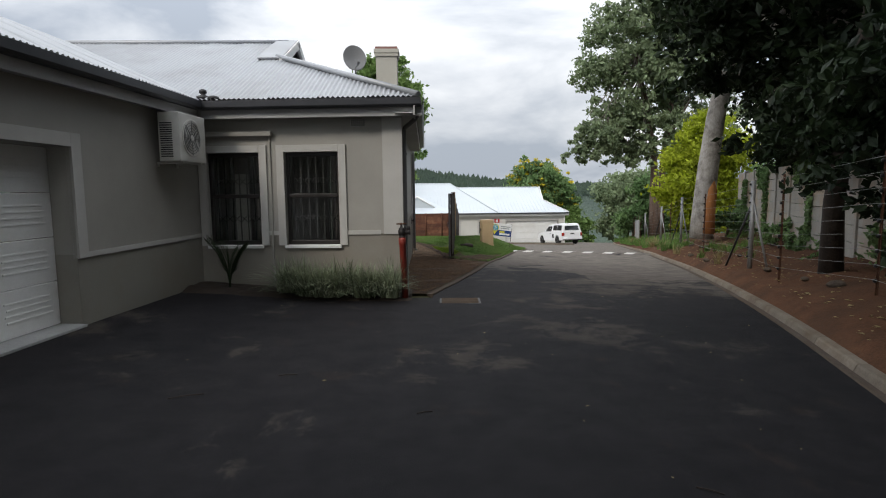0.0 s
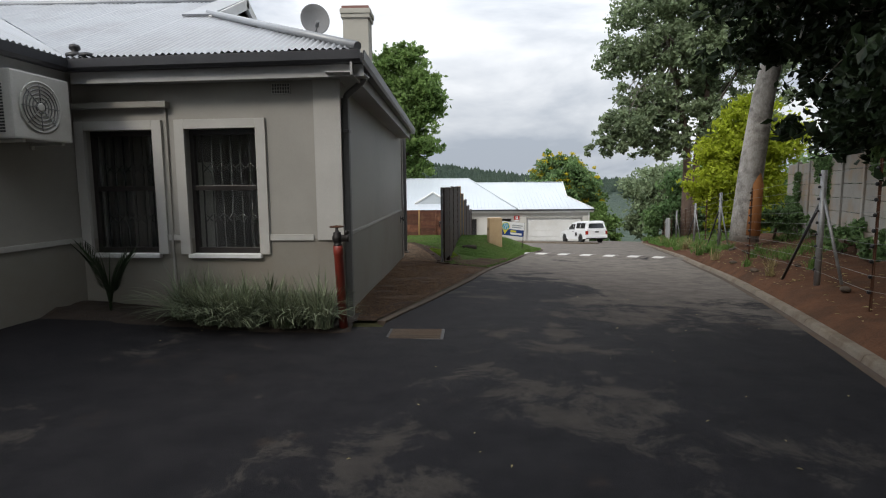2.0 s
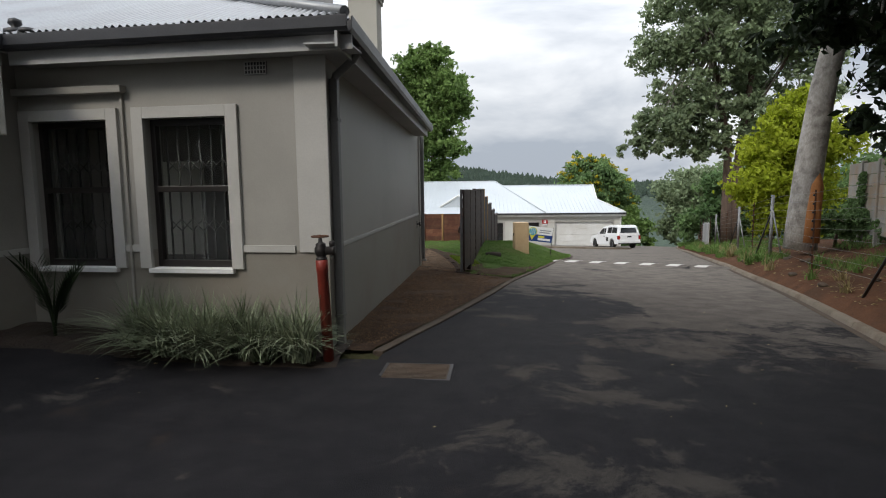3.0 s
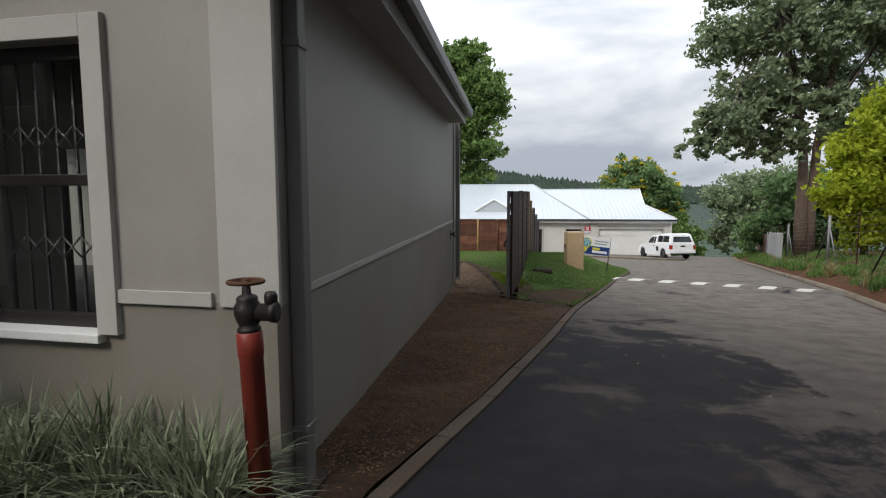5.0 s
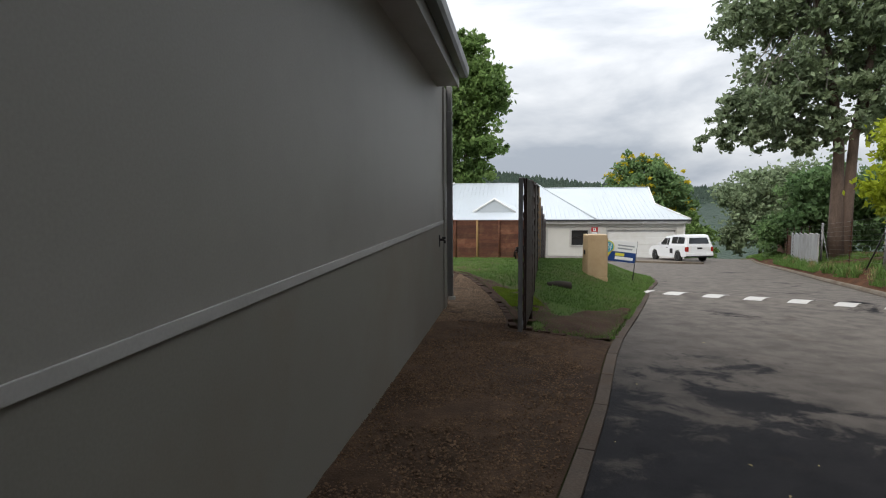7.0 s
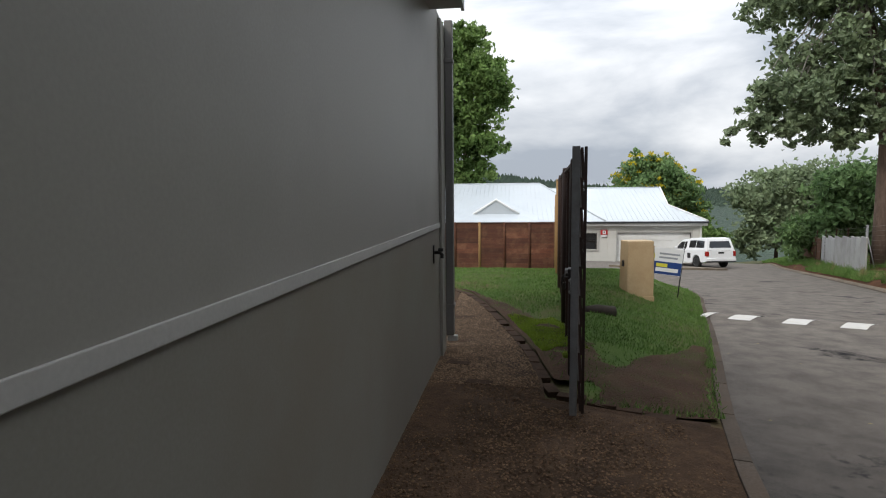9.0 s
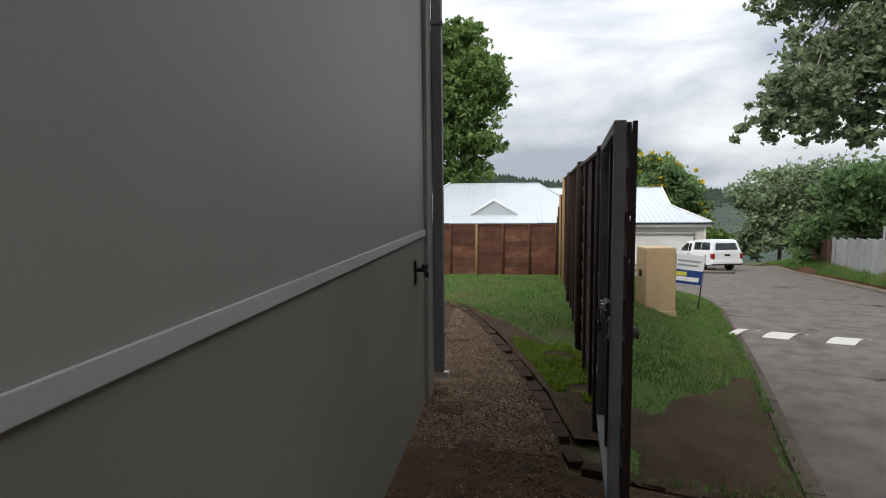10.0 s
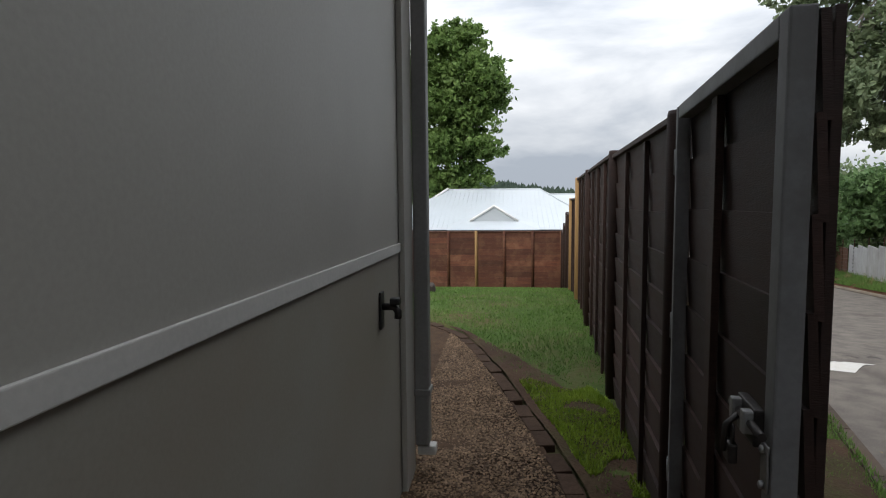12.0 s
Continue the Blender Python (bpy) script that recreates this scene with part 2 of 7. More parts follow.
M_EDGE = paint("dirty_edging_concrete", (0.06, 0.046, 0.036), (0.105, 0.085, 0.068), 4, 0.95, 60, 0.5, dirt=(0.07, 0.045, 0.03), dirt_scale=2, dirt_amount=0.7, per=0.15, spec=0.15)
M_BRICK = paint("dark_edging_brick", (0.034, 0.021, 0.014), (0.066, 0.041, 0.028), 8, 0.95, 60, 0.5, per=0.14, spec=0.1)
M_TURF = paint("turf_under_grass", (0.042, 0.075, 0.017), (0.075, 0.115, 0.028), 1.6, 0.95, 25, 0.8, bump_dist=0.03, dirt=(0.095, 0.062, 0.038), dirt_scale=0.8, dirt_amount=0.9, spec=0.1)
M_GRASS = paint("grass_blade", (0.078, 0.15, 0.034), (0.15, 0.245, 0.066), 0.8, 0.75, 9, 0.0, per=0.3, translucent=0.25, spec=0.2)
M_MOSS = paint("bright_moss", (0.15, 0.23, 0.014), (0.25, 0.35, 0.03), 3, 0.9, 30, 0.8)
M_WOOD_DARK = paint("dark_creosote_wood", (0.019, 0.0100, 0.0082), (0.042, 0.022, 0.017), 3, 0.65, 40, 0.35, stretch=(1.5, 1.5, 9), per=0.3, spec=0.3)
M_WOOD_RED = paint("red_brown_stained_wood", (0.075, 0.024, 0.015), (0.15, 0.055, 0.030), 2.4, 0.7, 30, 0.3, stretch=(1, 1, 8), dirt=(0.22, 0.11, 0.06), dirt_scale=3.0, dirt_amount=0.6, per=0.38)
M_WOOD_RAW = paint("raw_honey_pole", (0.33, 0.19, 0.075), (0.44, 0.27, 0.12), 3, 0.75, 40, 0.2, stretch=(5, 5, 0.8))
M_STEEL = paint("grey_painted_steel", (0.125, 0.127, 0.129), (0.16, 0.162, 0.163), 4, 0.62, 60, 0.06, dirt=(0.07, 0.065, 0.06), dirt_scale=5, dirt_amount=0.5)
M_KIOSK = paint("sun_bleached_beige_plastic", (0.46, 0.33, 0.19), (0.56, 0.42, 0.26), 2, 0.6, 60, 0.05, dirt=(0.36, 0.23, 0.12), dirt_scale=1.8, dirt_amount=0.5)
M_SIGN_W = paint("white_sign_board", (0.74, 0.75, 0.76), (0.80, 0.81, 0.82), 3, 0.4, 60, 0.0)
M_SIGN_B = paint("blue_sign_print", (0.012, 0.045, 0.19), (0.016, 0.055, 0.22), 3, 0.4, 60, 0.0)
M_SIGN_T = paint("teal_sign_print", (0.03, 0.28, 0.40), (0.04, 0.31, 0.44), 3, 0.4, 60, 0.0)
M_SIGN_Y = paint("yellow_sign_print", (0.62, 0.58, 0.05), (0.68, 0.62, 0.07), 3, 0.4, 60, 0.0)
M_SIGN_G = paint("grey_sign_print", (0.28, 0.30, 0.33), (0.32, 0.34, 0.37), 3, 0.4, 60, 0.0)
M_SIGN_R = paint("red_sign_print", (0.40, 0.02, 0.02), (0.46, 0.03, 0.03), 3, 0.4, 60, 0.0)
M_CAR = paint("white_car_paint", (0.76, 0.77, 0.78), (0.82, 0.83, 0.84), 1, 0.22, 60, 0.0, spec=0.6)
M_CARGLASS = paint("tinted_car_glass", (0.008, 0.010, 0.012), (0.014, 0.016, 0.018), 2, 0.08, 60, 0.0, spec=0.8)
M_TYRE = paint("tyre_rubber", (0.012, 0.012, 0.012), (0.025, 0.025, 0.025), 9, 0.85, 60, 0.1)
M_RIM = paint("alloy_rim", (0.40, 0.41, 0.42), (0.5, 0.51, 0.52), 9, 0.35, 60, 0.0, metal=0.8)
M_TAIL = paint("red_tail_lens", (0.26, 0.012, 0.010), (0.34, 0.02, 0.015), 9, 0.2, 60, 0.0)
M_BARK_PALE = paint("pale_peeling_bark", (0.29, 0.265, 0.23), (0.52, 0.48, 0.43), 5, 0.95, 26, 0.8, stretch=(1, 1, 0.5), bump_dist=0.03, dirt=(0.10, 0.085, 0.07), dirt_scale=3, dirt_amount=0.7)
M_BARK_ORANGE = paint("orange_bare_wood", (0.30, 0.11, 0.03), (0.42, 0.18, 0.06), 5, 0.9, 30, 0.5, stretch=(3, 3, 0.6))
M_BARK_DARK = paint("dark_brown_bark", (0.075, 0.050, 0.038), (0.15, 0.105, 0.08), 5, 0.95, 26, 0.8, stretch=(2, 2, 0.5), bump_dist=0.03)
M_BARK_GREY = paint("grey_limb_bark", (0.16, 0.15, 0.13), (0.26, 0.24, 0.21), 5, 0.95, 26, 0.5, stretch=(2, 2, 0.6))
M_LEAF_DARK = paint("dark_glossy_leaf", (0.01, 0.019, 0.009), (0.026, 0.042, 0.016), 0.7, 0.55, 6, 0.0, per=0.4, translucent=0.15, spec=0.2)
M_LEAF_MID = paint("mid_green_leaf", (0.15, 0.20, 0.115), (0.29, 0.355, 0.205), 0.6, 0.6, 6, 0.0, per=0.4, translucent=0.4, spec=0.2)
M_LEAF_BUSH = paint("deep_green_leaf", (0.095, 0.17, 0.066), (0.21, 0.31, 0.125), 0.6, 0.6, 6, 0.0, per=0.4, translucent=0.4, spec=0.2)
M_LEAF_FRESH = paint("fresh_green_leaf", (0.10, 0.175, 0.048), (0.21, 0.305, 0.095), 0.6, 0.6, 6, 0.0, per=0.35, translucent=0.4, spec=0.2)
M_LEAF_LIME = paint("lime_green_leaf", (0.24, 0.3, 0.02), (0.42, 0.48, 0.045), 0.8, 0.6, 6, 0.0, per=0.3, translucent=0.45, spec=0.2)
M_FLOWER = paint("yellow_blossom", (0.50, 0.41, 0.02), (0.68, 0.57, 0.04), 2, 0.7, 6, 0.0, per=0.3, translucent=0.3)
M_STRAP = paint("strap_leaf", (0.085, 0.115, 0.062), (0.28, 0.31, 0.21), 2, 0.5, 9, 0.0, per=0.45, translucent=0.2, spec=0.2)
M_DRY = paint("dry_grass", (0.20, 0.16, 0.07), (0.30, 0.25, 0.12), 2, 0.8, 9, 0.0, per=0.3, translucent=0.2)
M_HILL = paint("forested_hill", (0.018, 0.036, 0.026), (0.045, 0.070, 0.045), 0.05, 0.95, 0.6, 1.0, bump_dist=3.0)
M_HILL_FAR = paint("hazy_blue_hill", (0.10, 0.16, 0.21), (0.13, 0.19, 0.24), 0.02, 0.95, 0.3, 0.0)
M_CONCRETE = paint("precast_panel_concrete", (0.26, 0.242, 0.21), (0.36, 0.338, 0.3), 2, 0.9, 50, 0.35, dirt=(0.34, 0.20, 0.09), dirt_scale=0.9, dirt_amount=0.6, per=0.10)
M_CONC_GREY = paint("grey_slab_concrete", (0.27, 0.27, 0.265), (0.37, 0.37, 0.36), 1.5, 0.9, 40, 0.3, dirt=(0.2, 0.19, 0.17), dirt_scale=0.8, dirt_amount=0.6, per=0.12)
M_RUST = paint("rusty_iron", (0.060, 0.026, 0.014), (0.13, 0.055, 0.026), 8, 0.85, 60, 0.3, metal=0.2)
M_GALV = paint("galvanised_steel", (0.20, 0.20, 0.20), (0.29, 0.29, 0.29), 6, 0.5, 60, 0.08, metal=0.5)
M_DISH = paint("grey_dish", (0.13, 0.13, 0.13), (0.17, 0.17, 0.17), 3, 0.5, 60, 0.02)
M_ROADMARK = paint("worn_white_road_paint", (0.5, 0.48, 0.45), (0.64, 0.63, 0.6), 6, 0.7, 60, 0.2, dirt=(0.4, 0.36, 0.3), dirt_scale=6, dirt_amount=0.5)
M_WALL_FAR = paint("light_grey_plaster", (0.56, 0.55, 0.51), (0.62, 0.61, 0.57), 0.8, 0.85, 30, 0.05, dirt=(0.5, 0.485, 0.45), dirt_scale=0.5, dirt_amount=0.4)
M_PIPE = paint("dark_grey_downpipe_paint", (0.15, 0.148, 0.142), (0.19, 0.187, 0.18), 3, 0.5, 60, 0.05, spec=0.3)
M_CHIM_CAP = paint("dull_red_cap_paint", (0.20, 0.10, 0.085), (0.26, 0.13, 0.11), 4, 0.85, 60, 0.1)
M_CHIM = paint("cream_plaster", (0.44, 0.42, 0.36), (0.50, 0.48, 0.42), 1.5, 0.85, 60, 0.1, dirt=(0.34, 0.32, 0.28), dirt_amount=0.4)
M_ROTTEN = paint("weathered_log", (0.02, 0.014, 0.01), (0.048, 0.034, 0.024), 6, 0.95, 40, 0.7)
M_WIRE = paint("fence_wire", (0.20, 0.20, 0.19), (0.26, 0.26, 0.25), 6, 0.5, 60, 0.0, metal=0.5)


# ---------------------------------------------------------------- mesh helpers
def part(name, bm, material, parent=None, label=""):
    """Link a bmesh as one mesh object, in the parent's own space."""
    me = bpy.data.meshes.new(name)
    if not isinstance(bm, bmesh.types.BMesh):
        verts, faces = bm
        me.from_pydata(verts, [], faces)
    else:
        bm.normal_update()
        bm.to_mesh(me)
        bm.free()
    me.materials.append(material)
    ob = new(name, me)
    if parent:
        ob.parent = parent
    if label:
        ob["label"] = label
    return ob


def empty(name, loc, label, category, group="", kind="", rz=0.0):
    ob = new(name)
    ob.empty_display_size = 0.1
    ob.matrix_world = pose(*loc, 0, 0, rz)
    return tagged(ob, label, category, group, kind)


def structure(name, bm, material, label="", category=""):
    return tagged(part(name, bm, material), label, category, kind="structure")


def B():
    return bmesh.new()


def box(bm, x0, x1, y0, y1, z0, z1, bev=0.0, m=None):
    """A box, its edges bevelled by bev, through the matrix m."""
    t = bmesh.new()
    bmesh.ops.create_cube(t, size=1)
    for v in t.verts:
        v.co = Vector(((x0 + x1) / 2 + v.co.x * (x1 - x0), (y0 + y1) / 2 + v.co.y * (y1 - y0), (z0 + z1) / 2 + v.co.z * (z1 - z0)))
    if bev:
        bmesh.ops.bevel(t, geom=t.edges[:], offset=bev, segments=2, affect="EDGES", profile=0.6)
    join(bm, t, m)
    return bm


def join(bm, t, m=None):
    t.verts.index_update()
    vs = [bm.verts.new(m @ v.co if m else v.co) for v in t.verts]
    for f in t.faces:
        nf = bm.faces.new([vs[v.index] for v in f.verts])
        nf.smooth = f.smooth
    t.free()


def tube(bm, pts, r, seg=8, cap=True):
    """A round tube along points; r is one radius or one per point."""
    pts = [Vector(p) for p in pts]
    rs = r if isinstance(r, (list, tuple)) else [r] * len(pts)
    rings = []
    for i, p in enumerate(pts):
        d = (pts[min(i + 1, len(pts) - 1)] - pts[max(i - 1, 0)]).normalized()
        a = d.orthogonal().normalized() if i == 0 else (a - d * a.dot(d)).normalized()
        b = d.cross(a)
        rings.append([bm.verts.new(p + (a * math.cos(k * math.tau / seg) + b * math.sin(k * math.tau / seg)) * rs[i]) for k in range(seg)])
    for u, w in zip(rings, rings[1:]):
        for k in range(seg):
            f = bm.faces.new((u[k], u[(k + 1) % seg], w[(k + 1) % seg], w[k]))
            f.smooth = True
    if cap:
        bm.faces.new(rings[0][::-1])
        bm.faces.new(rings[-1])
    return bm


def lathe(bm, prof, seg=20, m=None):
    """A turned shape about z from (r, z) pairs."""
    t = bmesh.new()
    rings = [[t.verts.new((r * math.cos(k * math.tau / seg), r * math.sin(k * math.tau / seg), z)) for k in range(seg)] for r, z in prof]
    for u, w in zip(rings, rings[1:]):
        for k in range(seg):
            f = t.faces.new((u[k], u[(k + 1) % seg], w[(k + 1) % seg], w[k]))
            f.smooth = True
    t.faces.new(rings[0][::-1])
    t.faces.new(rings[-1])
    join(bm, t, m)
    return bm


def prism(bm, poly, z0, z1, m=None):
    """A flat outline (x, y) raised from z0 to z1."""
    t = bmesh.new()
    a = [t.verts.new((x, y, z0)) for x, y in poly]
    b = [t.verts.new((x, y, z1)) for x, y in poly]
    n = len(poly)
    t.faces.new(a[::-1])
    t.faces.new(b)
    for i in range(n):
        t.faces.new((a[i], a[(i + 1) % n], b[(i + 1) % n], b[i]))
    join(bm, t, m)
    return bm


def quad(bm, *pts):
    return bm.faces.new([bm.verts.new(p) for p in pts])


def slab(bm, pts, t):
    """A polygon (any plane) thickened downwards along its normal by t."""
    ps = [Vector(p) for p in pts]
    n = (ps[1] - ps[0]).cross(ps[2] - ps[0]).normalized()
    if n.z < 0:
        n = -n
    a = [bm.verts.new(p) for p in ps]
    b = [bm.verts.new(p - n * t) for p in ps]
    bm.faces.new(a)
    bm.faces.new(b[::-1])
    k = len(ps)
    for i in range(k):
        bm.faces.new((a[i], b[i], b[(i + 1) % k], a[(i + 1) % k]))


def wall_frame(p0, p1):
    """Matrix whose x runs from p0 to p1, y to its left, z up."""
    d = Vector((p1[0] - p0[0], p1[1] - p0[1], 0))
    return Matrix.Translation((p0[0], p0[1], 0)) @ Matrix.Rotation(math.atan2(d.y, d.x), 4, "Z"), d.length


def wall(bm, length, thick, z0, z1, holes=(), m=None):
    """A wall along x with holes (x0, x1, z0, z1), its thickness from y = 0 to thick."""
    xs = sorted({0, length, *[h[0] for h in holes], *[h[1] for h in holes]})
    zs = sorted({z0, z1, *[h[2] for h in holes], *[h[3] for h in holes]})
    for xa, xb in zip(xs, xs[1:]):
        for za, zb in zip(zs, zs[1:]):
            if not any(h[0] < (xa + xb) / 2 < h[1] and h[2] < (za + zb) / 2 < h[3] for h in holes):
                box(bm, xa, xb, min(0, thick), max(0, thick), za, zb, 0, m)
    return bm


# ---------------------------------------------------------------- lie of the land
LEFT = ((9.15, 0.5), (9.5, 0.6), (10.15, 0.8), (10.9, 1.02), (11.7, 1.22), (13.95, 1.8), (15.4, 2.1), (16.9, 2.5), (17.9, 2.83), (20, 3.48), (22.7, 4.25),
        (25.1, 5.0), (27, 5.35), (28.5, 5.2), (29.5, 4.2), (30, 2.9), (48.9, 2.7), (49.3, 13.2), (60, 17), (80, 24), (110, 34))
RIGHT = ((-14, 2.3), (-3, 2.3), (0, 2.75), (4.4, 4.0), (5.8, 4.46), (7.6, 5.0), (9.4, 5.64), (11.7, 6.35), (14, 7.05), (16, 7.6), (18.4, 8.1), (20, 8.55),
         (24.2, 9.8), (28.4, 11), (35.4, 13.1), (45.4, 15.9), (60, 21), (80, 28), (110, 38))


def inter(table, v):
    return float(np.interp(v, [a for a, _ in table], [b for _, b in table]))


def smooth(v):
    v = max(0.0, min(1.0, v))
    return v * v * (3 - 2 * v)


def left_x(y):
    return sum(inter(LEFT, y + d) for d in (-0.3, 0, 0.3)) / 3


def right_x(y):
    return sum(inter(RIGHT, y + d) for d in (-1.2, -0.6, 0, 0.6, 1.2)) / 5


SLOPE = ((-20, 0), (8.0, 0), (14.5, -0.37), (17.2, -0.54), (21.5, -0.76), (45.4, -2.76), (54, -3.4), (120, -11), (260, -34), (5000, -40))
YARD = ((9, -0.06), (12, -0.15), (14.4, -0.27), (17.3, -0.36), (22.5, -0.30), (24, -0.36), (26, -0.60), (33.5, -1.75), (49, -3.3), (120, -11), (260, -34), (5000, -40))


def road_z(x, y):
    s = 0.3 * x + 0.95 * y
    z = sum(inter(SLOPE, s + d) for d in (-1, 0, 1)) / 3
    if y < 10:
        z += 0.17 * smooth((-0.6 - x) / 3.2)
    return z


def yard_z(x, y):
    return sum(inter(YARD, y + d) for d in (-0.5, 0, 0.5)) / 3


def land(x, y):
    """Height of the ground."""
    z = road_z(x, y)
    if 9.15 < y < 60 and x < left_x(y):
        d = left_x(y) - x
        z += (yard_z(x, y) - z) * smooth(d / 2.0) if y < 29 else (yard_z(x, y) - z) * smooth(d / 1.0)
    elif x > right_x(y):
        d = x - right_x(y)
        z += 0.10 + 0.22 * min(d, 3.2) + 0.02 * min(max(d - 3.2, 0), 30)
    return z


def sheet(name, xs, ys, fn, material, label, category, keep=None):
    """A ground sheet over the given lines, height from fn."""
    verts = [(float(x), float(y), fn(float(x), float(y))) for y in ys for x in xs]
    nx = len(xs)
    faces = [(j * nx + i, j * nx + i + 1, (j + 1) * nx + i + 1, (j + 1) * nx + i) for j in range(len(ys) - 1) for i in range(nx - 1)
             if keep is None or keep((xs[i] + xs[i + 1]) / 2, (ys[j] + ys[j + 1]) / 2)]
    ob = part(name, (verts, faces), material)
    for p in ob.data.polygons:
        p.use_smooth = True
    return tagged(ob, label, category, kind="structure")


# ---------------------------------------------------------------- ground and road
def rough(x, y, a=0.02, s=1.1):
    return a * noise.noise(Vector((x * s, y * s, 0.3)))


def ground_z(x, y):
    z = land(x, y) + rough(x, y, 0.03)
    on_road = (y < 9.15 and x < right_x(y)) or (y >= 9.15 and left_x(y) < x < right_x(y))
    if on_road:
        d = right_x(y) - x
        e = d if y < 9.15 else min(d, x - left_x(y))
        z -= 0.12 * min(1, e / 0.25)
    elif right_x(y) < x < right_x(y) + 5.5 and -6 < y < 59:
        z -= 0.22
    return z


gx = np.unique(np.round(np.concatenate([[-3000, -1500, -700, -300, -150, -80, -50, -30, -20], np.arange(-14, 20, 0.4), np.arange(20, 50, 2), [60, 80, 150, 300, 700, 1500, 3000]]), 3))
gy = np.unique(np.round(np.concatenate([[-300, -100, -50, -30, -20], np.arange(-14, 52, 0.4), np.arange(52, 120, 3), [140, 180, 240, 300, 500, 1000, 2000, 4000]]), 3))
sheet("ground", gx, gy, ground_z, M_GROUND, "uneven grassy earth falling away down the valley", "ground")


def hump(x, y):
    """The speed hump across the road."""
    ux, uy = 0.938, -0.346
    dx, dy = x - 4.47, y - 21.55
    across = -dx * uy + dy * ux
    return 0.07 * smooth(1 - abs(across) / 0.55)


def road_surface(x, y):
    return road_z(x, y) + 0.012 + rough(x, y, 0.008, 0.7) + hump(x, y)


rv, rf = [], []
for j, y in enumerate(np.arange(-14, 9.16, 0.5)):
    for i in range(25):
        x = -7 + (right_x(y) + 7) * i / 24
        rv.append((x, float(y), road_surface(x, y)))
        if j and i:
            k = j * 25 + i
            rf.append((k - 26, k - 25, k, k - 1))
base = len(rv)
rows_y = np.concatenate([[9.0], np.arange(9.16, 34, 0.16), np.arange(34, 112, 1.0)])
for j, y in enumerate(rows_y):
    lx, rx = left_x(max(y, 9.16)), right_x(y)
    for i in range(29):
        x = lx + (rx - lx) * i / 28
        rv.append((x, float(y), road_surface(x, y)))
        if j and i:
            k = base + j * 29 + i
            rf.append((k - 30, k - 29, k, k - 1))
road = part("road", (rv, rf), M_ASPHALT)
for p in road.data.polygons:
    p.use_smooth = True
tagged(road, "dark patchy asphalt driveway with pale dusty stains, its colour brightened down the drive", "road", kind="structure")

# red soil bank behind the kerb
bv, bf = [], []
ys = np.arange(-6, 60, 0.35)
for j, y in enumerate(ys):
    for i, d in enumerate(np.concatenate([np.arange(0.1, 3.6, 0.25), [4.2, 5.0, 6.5]])):
        x = right_x(y) + d
        bv.append((x, float(y), road_z(x, y) + 0.03 if i == 0 else land(x, y) + 0.035 + (rough(x, y, 0.07, 1.4) + rough(x, y, 0.03, 5.0)) * min(1, i / 3)))
        n = 17
        if j and i:
            k = j * n + i
            bf.append((k - n - 1, k - n, k, k - 1))
bank = part("soil_bank", (bv, bf), M_SOIL)
for p in bank.data.polygons:
    p.use_smooth = True
tagged(bank, "bare red-brown soil bank littered with dry leaves", "bank", kind="structure")

# gravel strip beside the house
PATH_EDGE = ((16.9, 0.98), (17.5, 0.90), (18.05, 0.80), (18.8, 0.62), (19.6, 0.42), (20.2, 0.24), (20.8, 0.02), (21.4, -0.40), (21.7, -1.2), (22, -3.5))


def gravel_edge(y):
    if y < 16.2:
        return left_x(y) - 0.12
    return inter(PATH_EDGE, y) - 0.03


gv, gf = [], []
ys = np.arange(9.2, 22.0, 0.2)
for j, y in enumerate(ys):
    x0 = -0.2 if y < 17.7 else -4.0
    x1 = max(gravel_edge(y), x0 + 0.05)
    for i in range(15):
        x = x0 + (x1 - x0) * i / 14
        gv.append((x, float(y), land(x, y) + 0.04 + rough(x, y, 0.02, 3.0)))
        if j and i:
            k = j * 15 + i
            gf.append((k - 16, k - 15, k, k - 1))
gravel = part("gravel_path", (gv, gf), M_GRAVEL)
for p in gravel.data.polygons:
    p.use_smooth = True
tagged(gravel, "brown gravel strip running along the house wall", "path", kind="structure")


# lawn beyond the gravel
def lawn_start(y):
    if y < 16.95:
        return 1.25
    return gravel_edge(y) + 0.14 if y < 21.7 else max(-9.0, -1.1 - (y - 21.7) * 12)


def lawn_z(x, y):
    return land(x, y) + 0.05 + rough(x, y, 0.03, 2.5)


lv, lf = [], []
for j, y in enumerate(np.arange(16.35, 33.6, 0.15)):
    x0, x1 = lawn_start(y), left_x(y) - 0.13
    for i in range(45):
        x = x0 + (x1 - x0) * (i / 44)
        lv.append((x, float(y), lawn_z(x, y) - (0.09 if i in (0, 44) or j == 0 else 0)))
        if j and i:
            k = j * 45 + i
            lf.append((k - 46, k - 45, k, k - 1))
lawn = part("lawn", (lv, lf), M_TURF)
for p in lawn.data.polygons:
    p.use_smooth = True
tagged(lawn, "short green lawn with bare muddy patches", "lawn", kind="structure")

mv, mf = [], []
for j, y in enumerate(np.arange(16.37, 18.9, 0.09)):
    for i in range(24):
        x0, x1 = 1.28 + 0.12 * (y - 16.4), left_x(y) - 0.14
        cut = 0.95 - 0.75 * smooth((y - 17.0) / 1.8) + 0.10 * noise.noise(Vector((y * 2.2, 0, 1)))
        x = x1 - (x1 - x0) * max(0.04, cut) * (1 - i / 23)
        edge = min(i, 23 - i, j) / 4
        mv.append((x, float(y), lawn_z(x, y) - 0.006 + 0.032 * min(1, edge) + rough(x, y, 0.012, 7)))
        if j and i:
            k = j * 24 + i
            mf.append((k - 25, k - 24, k, k - 1))
mud = part("bare_earth", (mv, mf), M_EARTH)
for p in mud.data.polygons:
    p.use_smooth = True
